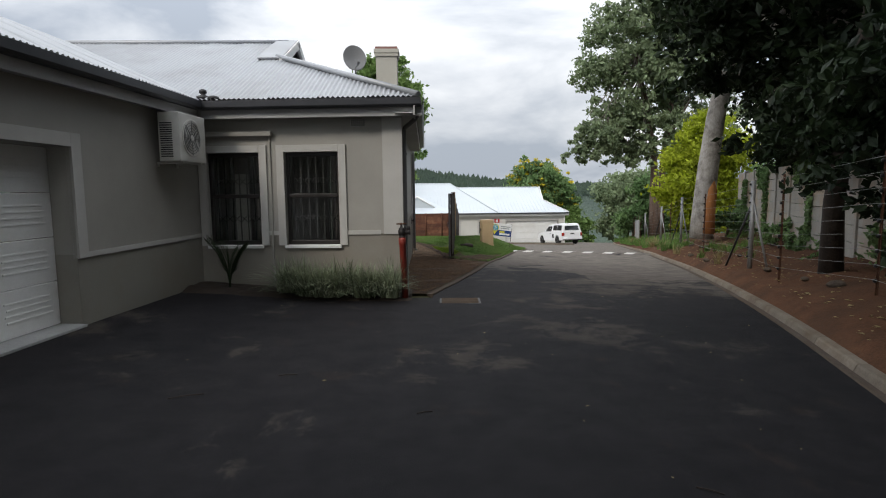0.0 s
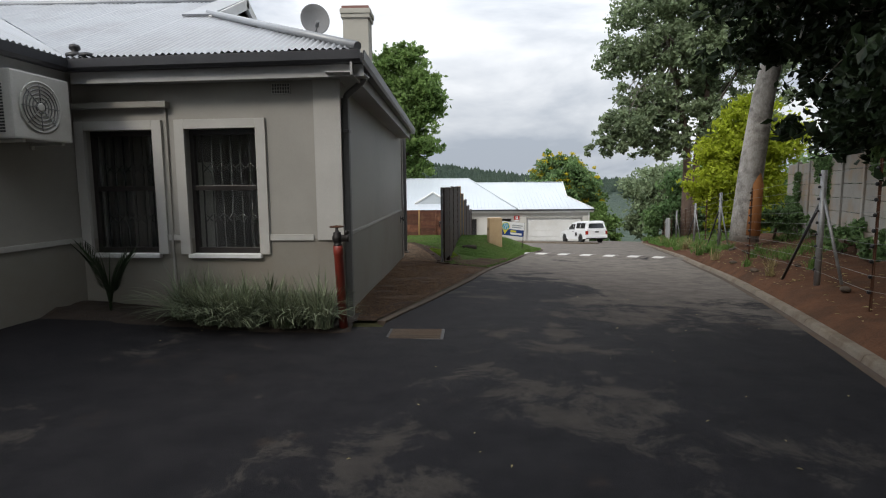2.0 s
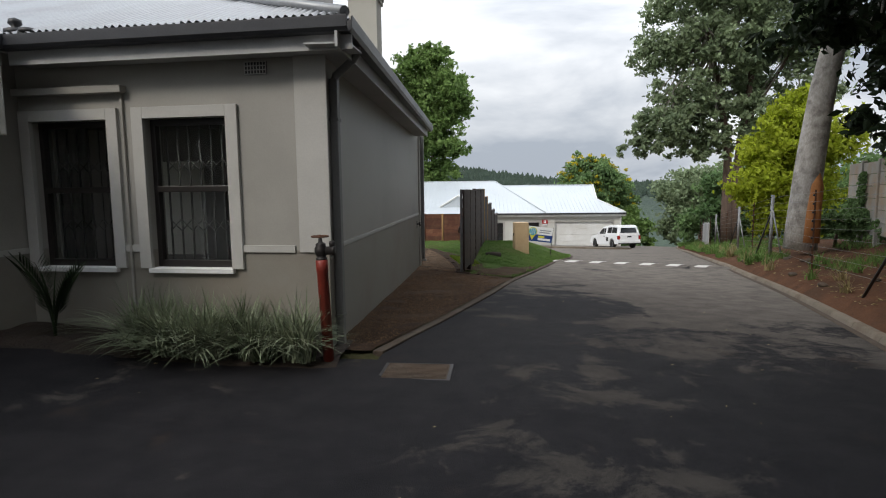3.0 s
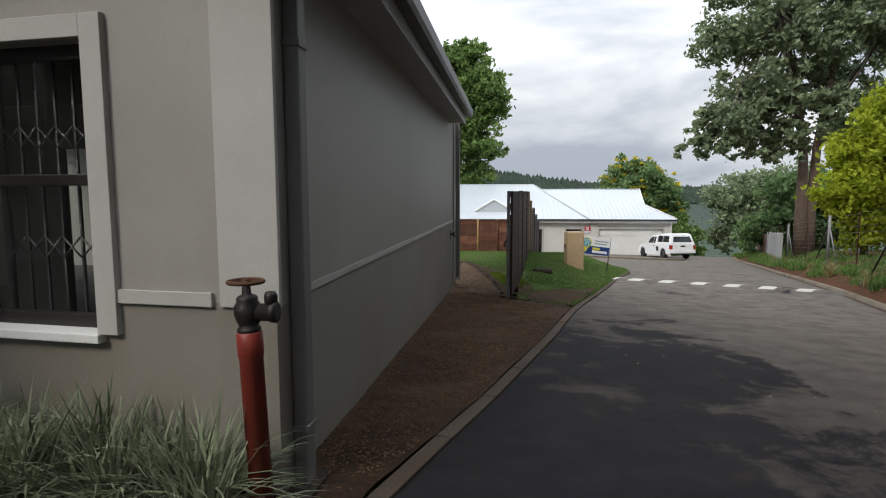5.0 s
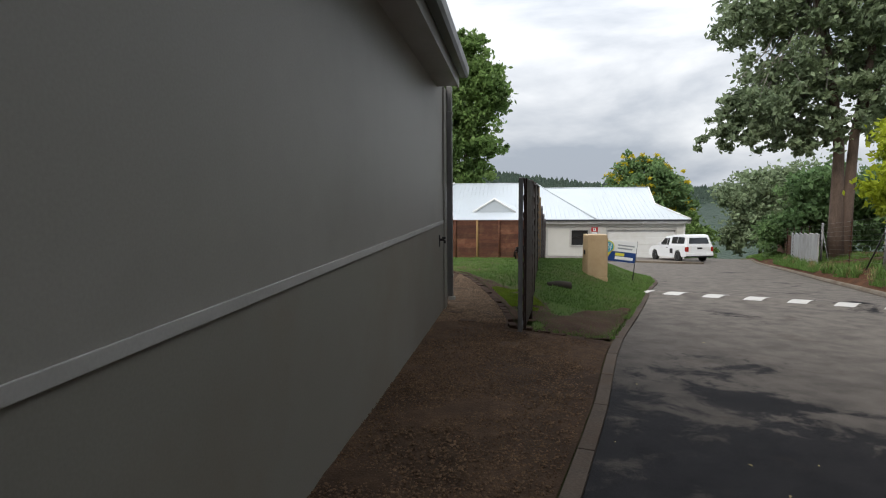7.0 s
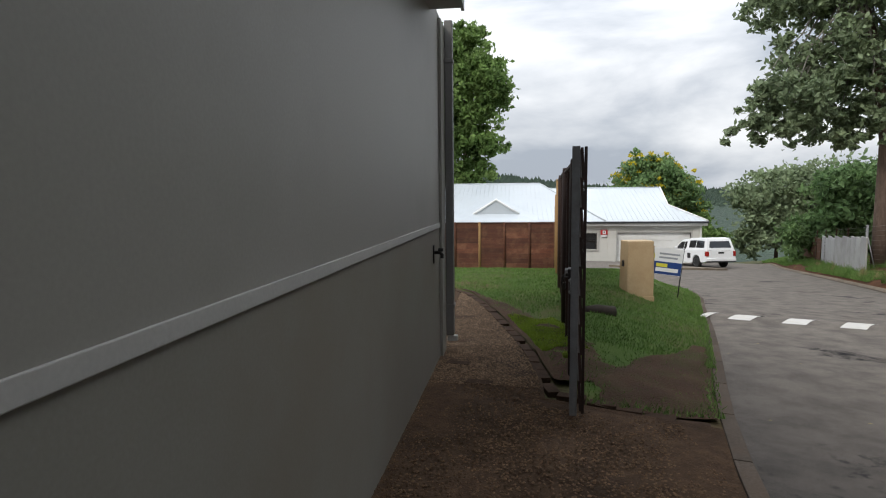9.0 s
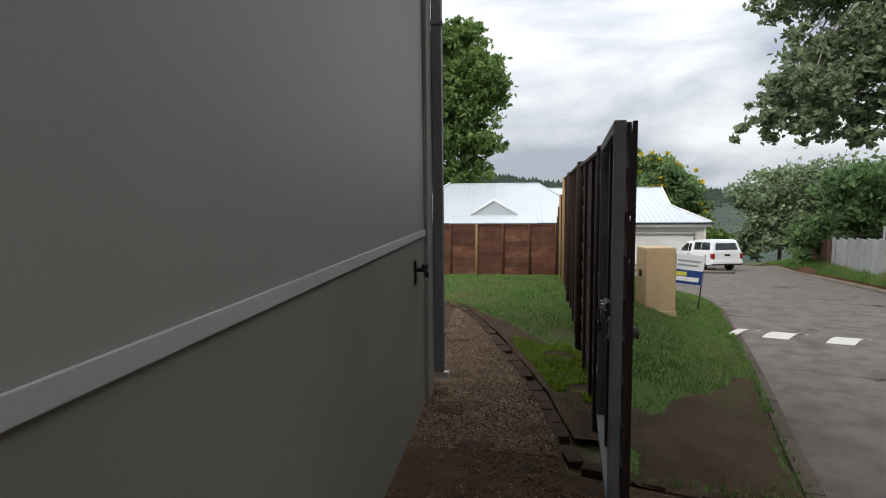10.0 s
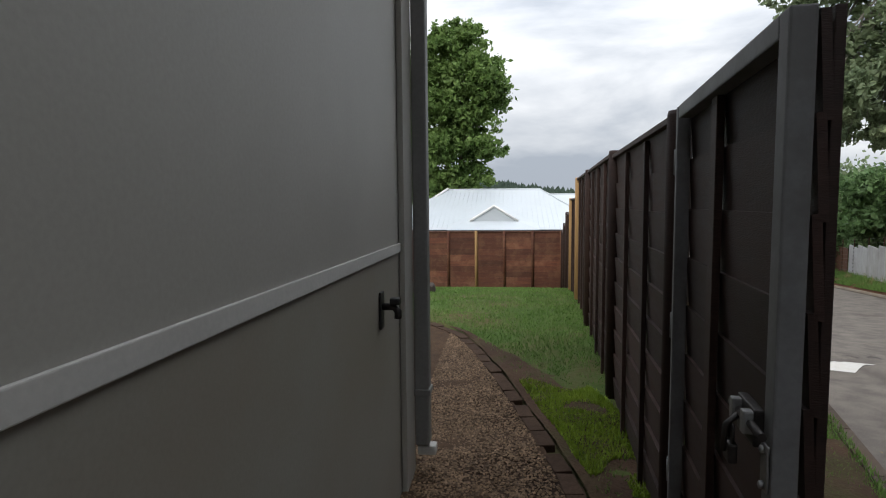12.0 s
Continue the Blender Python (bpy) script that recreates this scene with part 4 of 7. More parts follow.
# ---------------------------------------------------------------- air conditioner, hydrant, grate
def air_conditioner():
    ac = empty("air_conditioner", (0, 0, 0), "off-white outdoor air conditioner unit on wall brackets", "air conditioner")
    x0, x1, d0, d1, z0, z1 = 0.52, 1.26, 0.10, 0.40, 2.09, 2.76
    part("casing", wout(B(), x0, x1, d0, d1, z0, z1, 0.018), M_AC, ac)
    cx, cz = x0 + 0.41, (z0 + z1) / 2
    face = WING @ Matrix.Translation((cx, WS * d1, cz)) @ Matrix.Rotation(-WS * math.pi / 2, 4, "X")
    part("fan_ring", lathe(B(), [(0.25, -0.004), (0.262, 0.012), (0.25, 0.014), (0.24, 0.004)], 32, face), M_AC, ac)
    part("fan_recess", lathe(B(), [(0.01, 0.001), (0.238, 0.001), (0.238, 0.003), (0.01, 0.003)], 32, face), M_BLACK, ac)
    for r in (0.06, 0.10, 0.14, 0.18, 0.215):
        pts = [face @ Vector((r * math.cos(k * math.tau / 28), r * math.sin(k * math.tau / 28), 0.010)) for k in range(29)]
        part("grille_ring", tube(B(), pts, 0.0055, 5, False), M_AC_DARK, ac)
    for k in range(8):
        a = k * math.tau / 8
        part("grille_spoke", tube(B(), [face @ Vector((0.04 * math.cos(a), 0.04 * math.sin(a), 0.010)), face @ Vector((0.24 * math.cos(a), 0.24 * math.sin(a), 0.010))], 0.005, 5), M_AC_DARK, ac)
    part("hub", lathe(B(), [(0.045, 0.002), (0.045, 0.014), (0.03, 0.018)], 20, face), M_AC, ac)
    for i in range(16):
        z = z0 + 0.06 + i * 0.03
        part("side_louvre", wout(B(), x1 - 0.004, x1 + 0.004, d0 + 0.03, d1 - 0.10, z, z + 0.016), M_BLACK, ac)
    for x in (x0 + 0.12, x1 - 0.12):
        b = B()
        wout(b, x - 0.02, x + 0.02, 0, d1 - 0.02, z0 - 0.03, z0 - 0.001, 0.003)
        wout(b, x - 0.02, x + 0.02, 0, 0.02, z0 - 0.07, z0 - 0.03, 0.003)
        part("bracket", b, M_AC, ac)
    return ac


air_conditioner()


def hydrant():
    z = land(0.06, 8.9)
    h = empty("fire_hydrant", (0.105, 8.84, z), "red standpipe hydrant with a dark iron valve and handwheel", "hydrant")
    lean = Matrix.Rotation(radians(-2.2), 4, "Y")
    part("pipe", lathe(B(), [(0.05, 0), (0.05, 0.865), (0.054, 0.87), (0.055, 0.915), (0.054, 0.97), (0.048, 0.975)], 20, lean), M_RED, h)
    top = lean @ Matrix.Translation((0, 0, 0.965)) @ Matrix.Diagonal((0.78, 0.78, 0.82, 1)) @ Matrix.Translation((0, 0, -0.945))
    part("valve_body", lathe(B(), [(0.045, 0.945), (0.062, 0.955), (0.064, 0.975), (0.05, 0.985), (0.062, 1.01), (0.074, 1.05), (0.072, 1.09), (0.055, 1.115), (0.058, 1.13), (0.048, 1.142),
                                   (0.026, 1.15), (0.022, 1.19), (0.02, 1.20)], 20, top), M_IRON, h)
    side = top @ Matrix.Translation((0.0, 0.0, 1.055)) @ Matrix.Rotation(radians(90), 4, "Y")
    part("outlet", lathe(B(), [(0.045, 0.03), (0.047, 0.13), (0.055, 0.135), (0.055, 0.165), (0.042, 0.17)], 18, side), M_IRON, h)
    part("outlet_cap", lathe(B(), [(0.02, 1.09), (0.034, 1.10), (0.036, 1.14), (0.028, 1.16), (0.01, 1.163)], 14, top @ Matrix.Translation((0.135, 0, 0))), M_IRON, h)
    w = B()
    c = top @ Vector((0, 0, 1.215))
    tube(w, [c + Vector((0.072 * math.cos(k * math.tau / 24), 0.072 * math.sin(k * math.tau / 24), 0)) for k in range(25)], 0.0085, 8, False)
    for k in range(4):
        tube(w, [c, c + Vector((0.072 * math.cos(k * math.tau / 4 + 0.4), 0.072 * math.sin(k * math.tau / 4 + 0.4), 0))], 0.006, 6)
    lathe(w, [(0.02, 1.195), (0.022, 1.225), (0.012, 1.235)], 12, top)
    part("handwheel", w, M_RUST, h, "worn dull red iron handwheel")
    return h


hydrant()

gr = empty("drain_grate", (0.94, 8.63, road_surface(0.94, 8.63) + 0.002), "rusty chequered steel drain cover set in the asphalt", "drain cover", rz=-2)
part("cover_frame", box(B(), -0.31, 0.31, -0.22, 0.22, -0.02, 0.006, 0.003), M_IRON, gr)
part("cover_plate", box(B(), -0.28, 0.28, -0.19, 0.19, -0.02, 0.010, 0.003), M_EDGE, gr)
for i in range(12):
    part("rib", box(B(), -0.27, 0.27, -0.18 + i * 0.0315, -0.166 + i * 0.0315, 0.009, 0.016, 0.002), M_EDGE, gr)


# ---------------------------------------------------------------- tap on the side wall
tp = empty("wall_tap", (0.0, 17.0, 0.735), "small dark outdoor tap on a wall plate", "tap")
part("plate", box(B(), 0.001, 0.012, -0.03, 0.03, -0.075, 0.085, 0.004), M_BLACK, tp)
part("spigot", tube(B(), [(0.01, 0, 0.02), (0.06, 0, 0.02), (0.078, 0, 0.0), (0.078, 0, -0.03)], 0.016, 8), M_IRON, tp)
part("tap_handle", box(B(), 0.045, 0.09, -0.022, 0.022, 0.03, 0.06, 0.008), M_BLACK, tp)


# ---------------------------------------------------------------- fence and gate
def boards(parent, p, q, z0a, z0b, z1, n, material, out_sign=1, thick=0.02, tilt=0.018):
    """Overlapping horizontal boards between p and q."""
    m, L = wall_frame(p, q)
    for i in range(n):
        f0, f1 = i / n, (i + 1) / n
        b = B()
        za0, za1 = z0a + (z1 - z0a) * f0, z0a + (z1 - z0a) * f1
        zb0, zb1 = z0b + (z1 - z0b) * f0, z0b + (z1 - z0b) * f1
        o = out_sign
        vs = [Vector((x, o * y, z)) for x, za, zb in ((0.0, za0, za1), (L, zb0, zb1)) for y, z in ((tilt, za - 0.015), (tilt + thick, za - 0.015), (thick, zb), (0.0, zb))]
        vv = [b.verts.new(m @ v) for v in vs]
        for idx in ((0, 1, 2, 3), (7, 6, 5, 4), (0, 4, 5, 1), (1, 5, 6, 2), (2, 6, 7, 3), (3, 7, 4, 0)):
            b.faces.new([vv[k] for k in idx])
        bmesh.ops.recalc_face_normals(b, faces=b.faces[:])
        part("board", b, material, parent)


def fence_run(name, label, pts, tops, material, post_mat, raw, battens, n, group):
    fe = empty(name, (0, 0, 0), label, "fence", group)
    for i in range(len(pts) - 1):
        p, q = pts[i], pts[i + 1]
        top = tops[i]
        za, zb = land(*p) + 0.04, land(*q) + 0.04
        boards(fe, p, q, za, zb, top, n, material, -1)
        m, L = wall_frame(p, q)
        k = battens[i]
        for j in range(1, k):
            x = L * j / k
            z = za + (zb - za) * j / k
            part("batten", box(B(), x - 0.022, x + 0.022, -0.002, 0.024, z - 0.02, top - 0.01, 0.004, m), material, fe)
        part("top_rail", box(B(), 0.0, L, -0.045, 0.03, top, top + 0.028, 0.004, m), material, fe)
    for i, p in enumerate(pts):
        top = max(tops[max(0, i - 1)], tops[min(i, len(tops) - 1)])
        part("post", lathe(B(), [(0.05, 0), (0.05, top + 0.02 - land(*p) + 0.1), (0.045, top + 0.04 - land(*p) + 0.1)], 12, pose(p[0] - 0.0, p[1], land(*p) - 0.1)),
             M_WOOD_RAW if i in raw else post_mat, fe)
    return fe


FENCE = ((1.235, 17.04), (1.345, 18.96), (1.496, 21.31), (1.62, 23.3), (1.76, 25.4), (1.95, 27.9), (2.16, 30.6), (2.38, 33.45))
fence_run("garden_fence", "tall dark stained timber fence of overlapping boards stepping downhill", FENCE,
          (1.52, 1.54, 1.54, 1.25, 0.95, 0.60, 0.28), M_WOOD_DARK, M_WOOD_DARK, (3, 4), (3, 4, 4, 4, 4, 4, 4), 10, "timber fences")
BACK = tuple((2.36 - 0.957 * i, 33.55) for i in range(12))
fence_run("back_fence", "reddish brown stained timber fence closing the lawn", BACK, (0.24,) * 11, M_WOOD_RED, M_WOOD_RED, (3,), (1,) * 11, 10, "timber fences")


def gate():
    p, q = (1.10, 15.82), (1.228, 16.96)
    g = empty("garden_gate", (p[0], p[1], 0), "open dark timber gate in a grey steel frame", "gate")
    g.matrix_world = Matrix.Identity(4)
    m, L = wall_frame(p, q)
    zb, zt = -0.22, 1.56
    for name, x0, x1 in (("free_stile", 0, 0.055), ("hinge_stile", L - 0.03, L)):
        part(name, box(B(), x0, x1, -0.02, 0.03, zb, zt, 0.005, m), M_STEEL, g)
    part("top_bar", box(B(), 0.055, L - 0.05, -0.02, 0.03, zt - 0.05, zt, 0.005, m), M_STEEL, g)
    part("bottom_bar", box(B(), 0.055, L - 0.05, -0.02, 0.03, zb, zb + 0.05, 0.005, m), M_STEEL, g)
    boards(g, tuple((m @ Vector((0.0, -0.022, 0)))[:2]), tuple((m @ Vector((L, -0.022, 0)))[:2]), zb + 0.05, zb + 0.05, zt - 0.01, 9, M_WOOD_DARK, -1, 0.018, 0.012)
    for x in (0.66,):
        part("upright", box(B(), x - 0.035, x + 0.035, -0.018, 0.006, zb + 0.05, zt - 0.05, 0.004, m), M_WOOD_DARK, g)
    part("edge_strip", box(B(), 0.0, 0.045, -0.066, -0.0465, zb + 0.02, zt - 0.005, 0.003, m), M_WOOD_DARK, g)
    lock = part("slide_bolt", tube(tube(box(B(), 0.05, 0.17, 0.028, 0.05, 0.68, 0.76, 0.004, m), [m @ Vector((-0.02, 0.055, 0.73)), m @ Vector((0.19, 0.055, 0.73))], 0.009, 8),
                                   [m @ Vector((0.12, 0.055, 0.73)), m @ Vector((0.12, 0.085, 0.70)), m @ Vector((0.12, 0.09, 0.64))], 0.007, 8), M_IRON, g, "worn dark slide bolt")
    part("padlock", tube(box(B(), 0.105, 0.150, 0.062, 0.082, 0.615, 0.66, 0.005, m), [m @ Vector((0.112, 0.072, 0.655)), m @ Vector((0.112, 0.072, 0.70)), m @ Vector((0.143, 0.072, 0.70)), m @ Vector((0.143, 0.072, 0.655))], 0.004, 6), M_IRON, lock)
    for x in (0.065, 0.145):
        part("bolt_keep", box(B(), x - 0.012, x + 0.012, 0.046, 0.070, 0.705, 0.755, 0.004, m), M_GALV, lock, "worn bright steel keep")
    part("hasp_plate", box(B(), 0.008, 0.048, 0.0305, 0.036, 0.60, 0.70, 0.003, m), M_GALV, lock)
    for z in (0.612, 0.688):
        part("bolt_head", lathe(B(), [(0.009, 0), (0.009, 0.006), (0.004, 0.009)], 8, m @ Matrix.Translation((0.028, 0.036, z)) @ Matrix.Rotation(radians(-90), 4, "X")), M_GALV, lock)
    for z in (0.05, 0.65, 1.3):
        part("hinge", tube(B(), [m @ Vector((L + 0.012, 0.02, z)), m @ Vector((L + 0.012, 0.02, z + 0.1))], 0.013, 8), M_STEEL, g)
    return g


gate()

# ---------------------------------------------------------------- meter kiosk, sign, log
kz = land(2.78, 21.85)
kiosk = empty("meter_kiosk", (2.80, 21.80, kz), "sun-bleached beige plastic electricity meter kiosk on the lawn", "meter kiosk", rz=8)
bm = B()
box(bm, -0.225, 0.225, -0.20, 0.20, -0.08, 0.95, 0.02)
for v in bm.verts:
    if v.co.z > 0.9:
        v.co.z += 0.03 * (1 - (v.co.x / 0.24) ** 2) - 0.02 * v.co.y
    v.co.x *= 1 - 0.05 * (v.co.z / 1.0)
part("body", bm, M_KIOSK, kiosk)
part("door_leaf", box(B(), 0.212, 0.235, -0.17, 0.17, 0.06, 0.88, 0.006), M_KIOSK, kiosk)
part("base_lip", box(B(), -0.235, 0.235, -0.213, 0.213, -0.06, 0.03, 0.008), M_KIOSK, kiosk)
part("hasp", box(B(), -0.242, -0.205, -0.03, 0.03, 0.52, 0.62, 0.006), M_BLACK, kiosk)


def text_part(words, size, m, material, parent, label=""):
    cu = bpy.data.curves.new("lettering", "FONT")
    cu.body, cu.size, cu.align_x, cu.align_y, cu.extrude = words, size, "CENTER", "CENTER", 0.001
    tmp = bpy.data.objects.new("lettering", cu)
    me = bpy.data.meshes.new_from_object(tmp)
    bpy.data.objects.remove(tmp)
    me.materials.append(material)
    me.transform(m)
    ob = new("lettering", me)
    ob.parent = parent
    if label:
        ob["label"] = label
    return ob


sz = land(3.9, 23.45)
sign = empty("letting_sign", (3.92, 23.42, sz), "white and blue letting board on a leaning black stake", "sign")
sm = Matrix.Translation((0.10, 0, 0.72)) @ Matrix.Rotation(radians(4), 4, "Z") @ Matrix.Rotation(radians(7), 4, "Y")
part("stake", tube(B(), [(0.02, 0, -0.1), (0.135, 0.01, 1.0)], 0.012, 8), M_BLACK, sign, "thin black steel stake")
part("board", box(B(), -0.86, 0.0, -0.012, 0.0, -0.26, 0.26, 0.002, sm), M_SIGN_W, sign)
part("blue_panel", box(B(), -0.85, -0.005, -0.0155, -0.0125, -0.255, -0.01, 0, sm), M_SIGN_B, sign)
face = sm @ Matrix.Translation((-0.70, -0.013, 0.08)) @ Matrix.Rotation(radians(90), 4, "X")
part("pin_shape", prism(B(), [(-0.14, -0.04), (0.14, -0.04), (0.0, -0.30)], 0.003, 0.006, face), M_SIGN_Y, sign, "yellow map pin shape")
part("roundel", lathe(B(), [(0.155, 0.006), (0.155, 0.009)], 28, face), M_SIGN_Y, sign)
part("roundel_centre", lathe(B(), [(0.13, 0.009), (0.13, 0.012)], 28, face), M_SIGN_T, sign, "teal round badge")
text_part("TO", 0.13, face @ Matrix.Translation((0, 0.05, 0.013)), M_SIGN_W, sign)
text_part("LET", 0.13, face @ Matrix.Translation((0, -0.055, 0.013)), M_SIGN_W, sign)
for x0, x1, z in ((-0.46, -0.06, 0.13), (-0.46, -0.10, 0.055)):
    part("print_line", box(B(), x0, x1, -0.0145, -0.0125, z, z + 0.035, 0, sm), M_SIGN_G, sign)
part("logo_bar", box(B(), -0.50, -0.28, -0.018, -0.016, -0.115, -0.045, 0, sm), M_SIGN_Y, sign)
part("logo_bar", box(B(), -0.50, -0.06, -0.018, -0.016, -0.205, -0.13, 0, sm), M_SIGN_W, sign)

lz = land(2.05, 19.8)
log = tagged(part("log", tube(B(), [(1.66, 19.7, lz + 0.08), (1.86, 19.74, lz + 0.09), (2.08, 19.78, lz + 0.075)], [0.085, 0.10, 0.085], 12), M_ROTTEN), "short dark weathered log lying on the lawn", "log")
st_z = land(-1.35, 24.4)
bm = B()
lathe(bm, [(0.34, -0.05), (0.30, 0.08), (0.27, 0.18), (0.25, 0.2), (0.05, 0.19)], 18, pose(-1.0, 24.3, st_z))
for v in bm.verts:
    v.co += Vector((noise.noise(v.co * 4), noise.noise(v.co * 4 + Vector((5, 0, 0))), 0)) * 0.06
tagged(part("tree_stump", bm, M_ROTTEN), "low rotten tree stump at the lawn's edge", "stump")

# ---------------------------------------------------------------- speed hump markings
ux, uy = 0.938, -0.346
for i in range(-1, 6):
    t = i * 0.74 if i >= 0 else -0.52
    cx, cy = 4.58 + ux * t, 21.62 + uy * t
    w = 0.16 if i >= 0 else 0.06
    cv, cf = [], []
    for a in range(7):
        for b in range(4):
            across = -0.42 + 0.84 * a / 6
            along = -w + 2 * w * b / 3 + 0.42 * across
            x, y = cx + ux * along - uy * across, cy + uy * along + ux * across
            cv.append((x, y, road_surface(x, y) + 0.006))
            if a and b:
                k = a * 4 + b
                cf.append((k - 5, k - 4, k, k - 1))
    tagged(part("hump_marking", (cv, cf), M_ROADMARK), "worn white painted block on the speed hump", "road marking", "speed hump markings", "structure")


# ---------------------------------------------------------------- far house
def far_house():
    h = empty("far_house", (0, 0, 0), "pale grey bungalow with a light metal hip roof and double garage", "house")
    F = -3.27
    E = -0.42
    m = wall_frame((-9, 49.5), (12.75, 49.5))[0]
    part("wall", wall(B(), 21.75, 0.3, F - 0.4, E, [(16.64, 21.26, F - 0.4, -1.14), (14.2, 15.35, -2.25, -1.18), (11.75, 12.4, -3.0, -1.2)], m), M_WALL_FAR, h)
    part("end_wall", box(B(), 12.45, 12.75, 49.8, 61.7, F - 0.6, E), M_WALL_FAR, h)
    part("pilaster", box(B(), 7.0, 7.55, 49.44, 49.5, F, E, 0.01), M_WALL_FAR, h)
    part("pilaster", box(B(), 12.35, 12.8, 49.44, 49.5, F, E, 0.01), M_WALL_FAR, h)
    sur = B()
    box(sur, 7.5, 7.64, 49.45, 49.6, F, -0.98, 0.008)
    box(sur, 12.26, 12.36, 49.45, 49.6, F, -0.98, 0.008)
    box(sur, 7.64, 12.26, 49.45, 49.6, -1.14, -0.98, 0.008)
    part("garage_surround", sur, M_TRIM, h)
    gd = part("garage_door", box(B(), 7.65, 12.25, 49.66, 49.72, F, -1.14), M_WHITE, h, "white sectional double garage door")
    for i in range(4):
        z = F + 0.02 + i * 0.53
        part("door_panel", box(B(), 7.67, 12.23, 49.63, 49.66, z, z + 0.50, 0.01), M_WHITE, gd)
    for a, b, c, d in ((5.2, 6.35, -2.25, -1.18), (2.75, 3.4, -3.0, -1.2)):
        w = part("window", box(box(box(box(B(), a - 0.14, a, 49.44, 49.6, c - 0.02, d + 0.14, 0.01), b, b + 0.14, 49.44, 49.6, c - 0.02, d + 0.14, 0.01), a, b, 49.44, 49.6, d, d + 0.139, 0.01),
                               a - 0.1, b + 0.1, 49.42, 49.6, c - 0.09, c, 0.01), M_TRIM, h)
        part("frame", box(box(box(B(), a, b, 49.62, 49.68, (c + d) / 2 - 0.03, (c + d) / 2 + 0.03), a, a + 0.06, 49.62, 49.68, c, d), b - 0.06, b, 49.62, 49.68, c, d), M_FRAME, w)
        part("pane", box(B(), a, b, 49.69, 49.71, c, d), M_CARGLASS, w, "dark reflecting pane")
    # roofs
    def far_slope(name, pts):
        b = B()
        slab(b, pts, 0.05)
        return part(name, b, M_ROOF_FAR, h)
    e = E + 0.03
    far_slope("garage_roof", [(6.8, 49.1, e), (13.15, 49.1, e), (11.45, 52.0, 0.61), (11.8, 55.6, 1.85), (3.59, 55.6, 1.85)])
    far_slope("garage_roof_end", [(13.15, 49.1, e), (13.15, 62.1, e), (11.45, 59.2, 0.61), (11.45, 52.0, 0.61)])
    far_slope("garage_roof_back", [(13.15, 62.1, e), (3.59, 62.1, e), (3.59, 55.6, 1.85), (11.8, 55.6, 1.85), (11.45, 59.2, 0.61)])
    far_slope("main_roof", [(-9.5, 49.1, e), (6.8, 49.1, e), (2.95, 56.9, 2.28), (-3.9, 56.9, 2.28), (-4.6, 55.6, 1.85)])
    far_slope("main_roof_end", [(6.8, 49.1, e + 0.01), (6.8, 64.7, e), (2.95, 56.9, 2.28)])
    far_slope("main_roof_left", [(-9.5, 49.1, e), (-9.5, 64.7, e), (-4.6, 58.2, 1.85), (-4.6, 55.6, 1.85)])
    far_slope("main_roof_back", [(-9.5, 64.7, e), (6.8, 64.7, e), (2.95, 56.9, 2.28), (-3.9, 56.9, 2.28)])
    rb = B()
    for x in np.arange(-9, 6.6, 0.32):
        t = 1.0
        if x > 2.95:
            t = (6.8 - x) / 3.85
        if x < -3.9:
            t = (x + 9.5) / 5.6
        tube(rb, [(x, 49.12, e + 0.012), (x, 49.1 + 7.8 * t, e + 0.012 + 2.67 * t)], 0.012, 4)
    part("roof_rib", rb, M_ROOF_FAR, h)
    rb = B()
    for x in np.arange(7.0, 12.9, 0.32):
        t = 1.0 if x < 11.45 else max(0.05, (13.15 - x) / 1.7 * 0.446)
        tube(rb, [(x, 49.12, e + 0.012), (x, 49.1 + 6.5 * t, e + 0.012 + 2.24 * t)], 0.012, 4)
    part("roof_rib", rb, M_ROOF_FAR, h)
    part("barge_board", tube(B(), [(13.15, 49.1, e + 0.03), (11.45, 52.0, 0.64), (11.8, 55.6, 1.89)], 0.055, 6), M_WHITE, h)
    part("ridge_cap", tube(B(), [(11.8, 55.6, 1.87), (3.6, 55.6, 1.87)], 0.05, 6), M_ROOF_FAR, h)
    gg = B()
    quad(gg, (11.5, 52.2, 0.6), (11.5, 59.0, 0.6), (11.7, 55.6, 1.8))
    bmesh.ops.solidify(gg, geom=gg.faces[:], thickness=0.05)
    part("gablet", gg, M_WALL_FAR, h)
    part("ridge_cap", tube(B(), [(-3.9, 56.9, 2.30), (2.95, 56.9, 2.30), (6.8, 49.1, e + 0.05)], 0.06, 6), M_ROOF_FAR, h)
    gl = B()
    quad(gl, (-4.62, 55.5, 1.80), (-4.62, 58.3, 1.80), (-3.95, 56.9, 2.36))
    bmesh.ops.solidify(gl, geom=gl.faces[:], thickness=0.05)
    part("gablet_vent", gl, M_GUTTER, h)
    part("barge_board", tube(B(), [(-4.75, 55.2, 1.72), (-3.95, 56.9, 2.38), (-4.75, 58.6, 1.72)], 0.09, 6), M_WHITE, h)
    # projecting bay roof with its gablet
    bay = B()
    slab(bay, [(-3.1, 48.5, e + 0.02), (2.5, 48.5, e + 0.02), (1.05, 50.2, 0.16), (-1.65, 50.2, 0.16)], 0.05)
    slab(bay, [(-3.1, 48.5, e + 0.02), (-1.65, 50.2, 0.16), (-0.3, 50.15, 1.04), (-0.3, 53.4, 1.1), (-3.1, 50.2, e + 0.36)], 0.05)
    slab(bay, [(2.5, 48.5, e + 0.02), (1.05, 50.2, 0.16), (-0.3, 50.15, 1.04), (-0.3, 53.4, 1.1), (2.5, 50.2, e + 0.36)], 0.05)
    part("bay_roof", bay, M_ROOF_FAR, h)
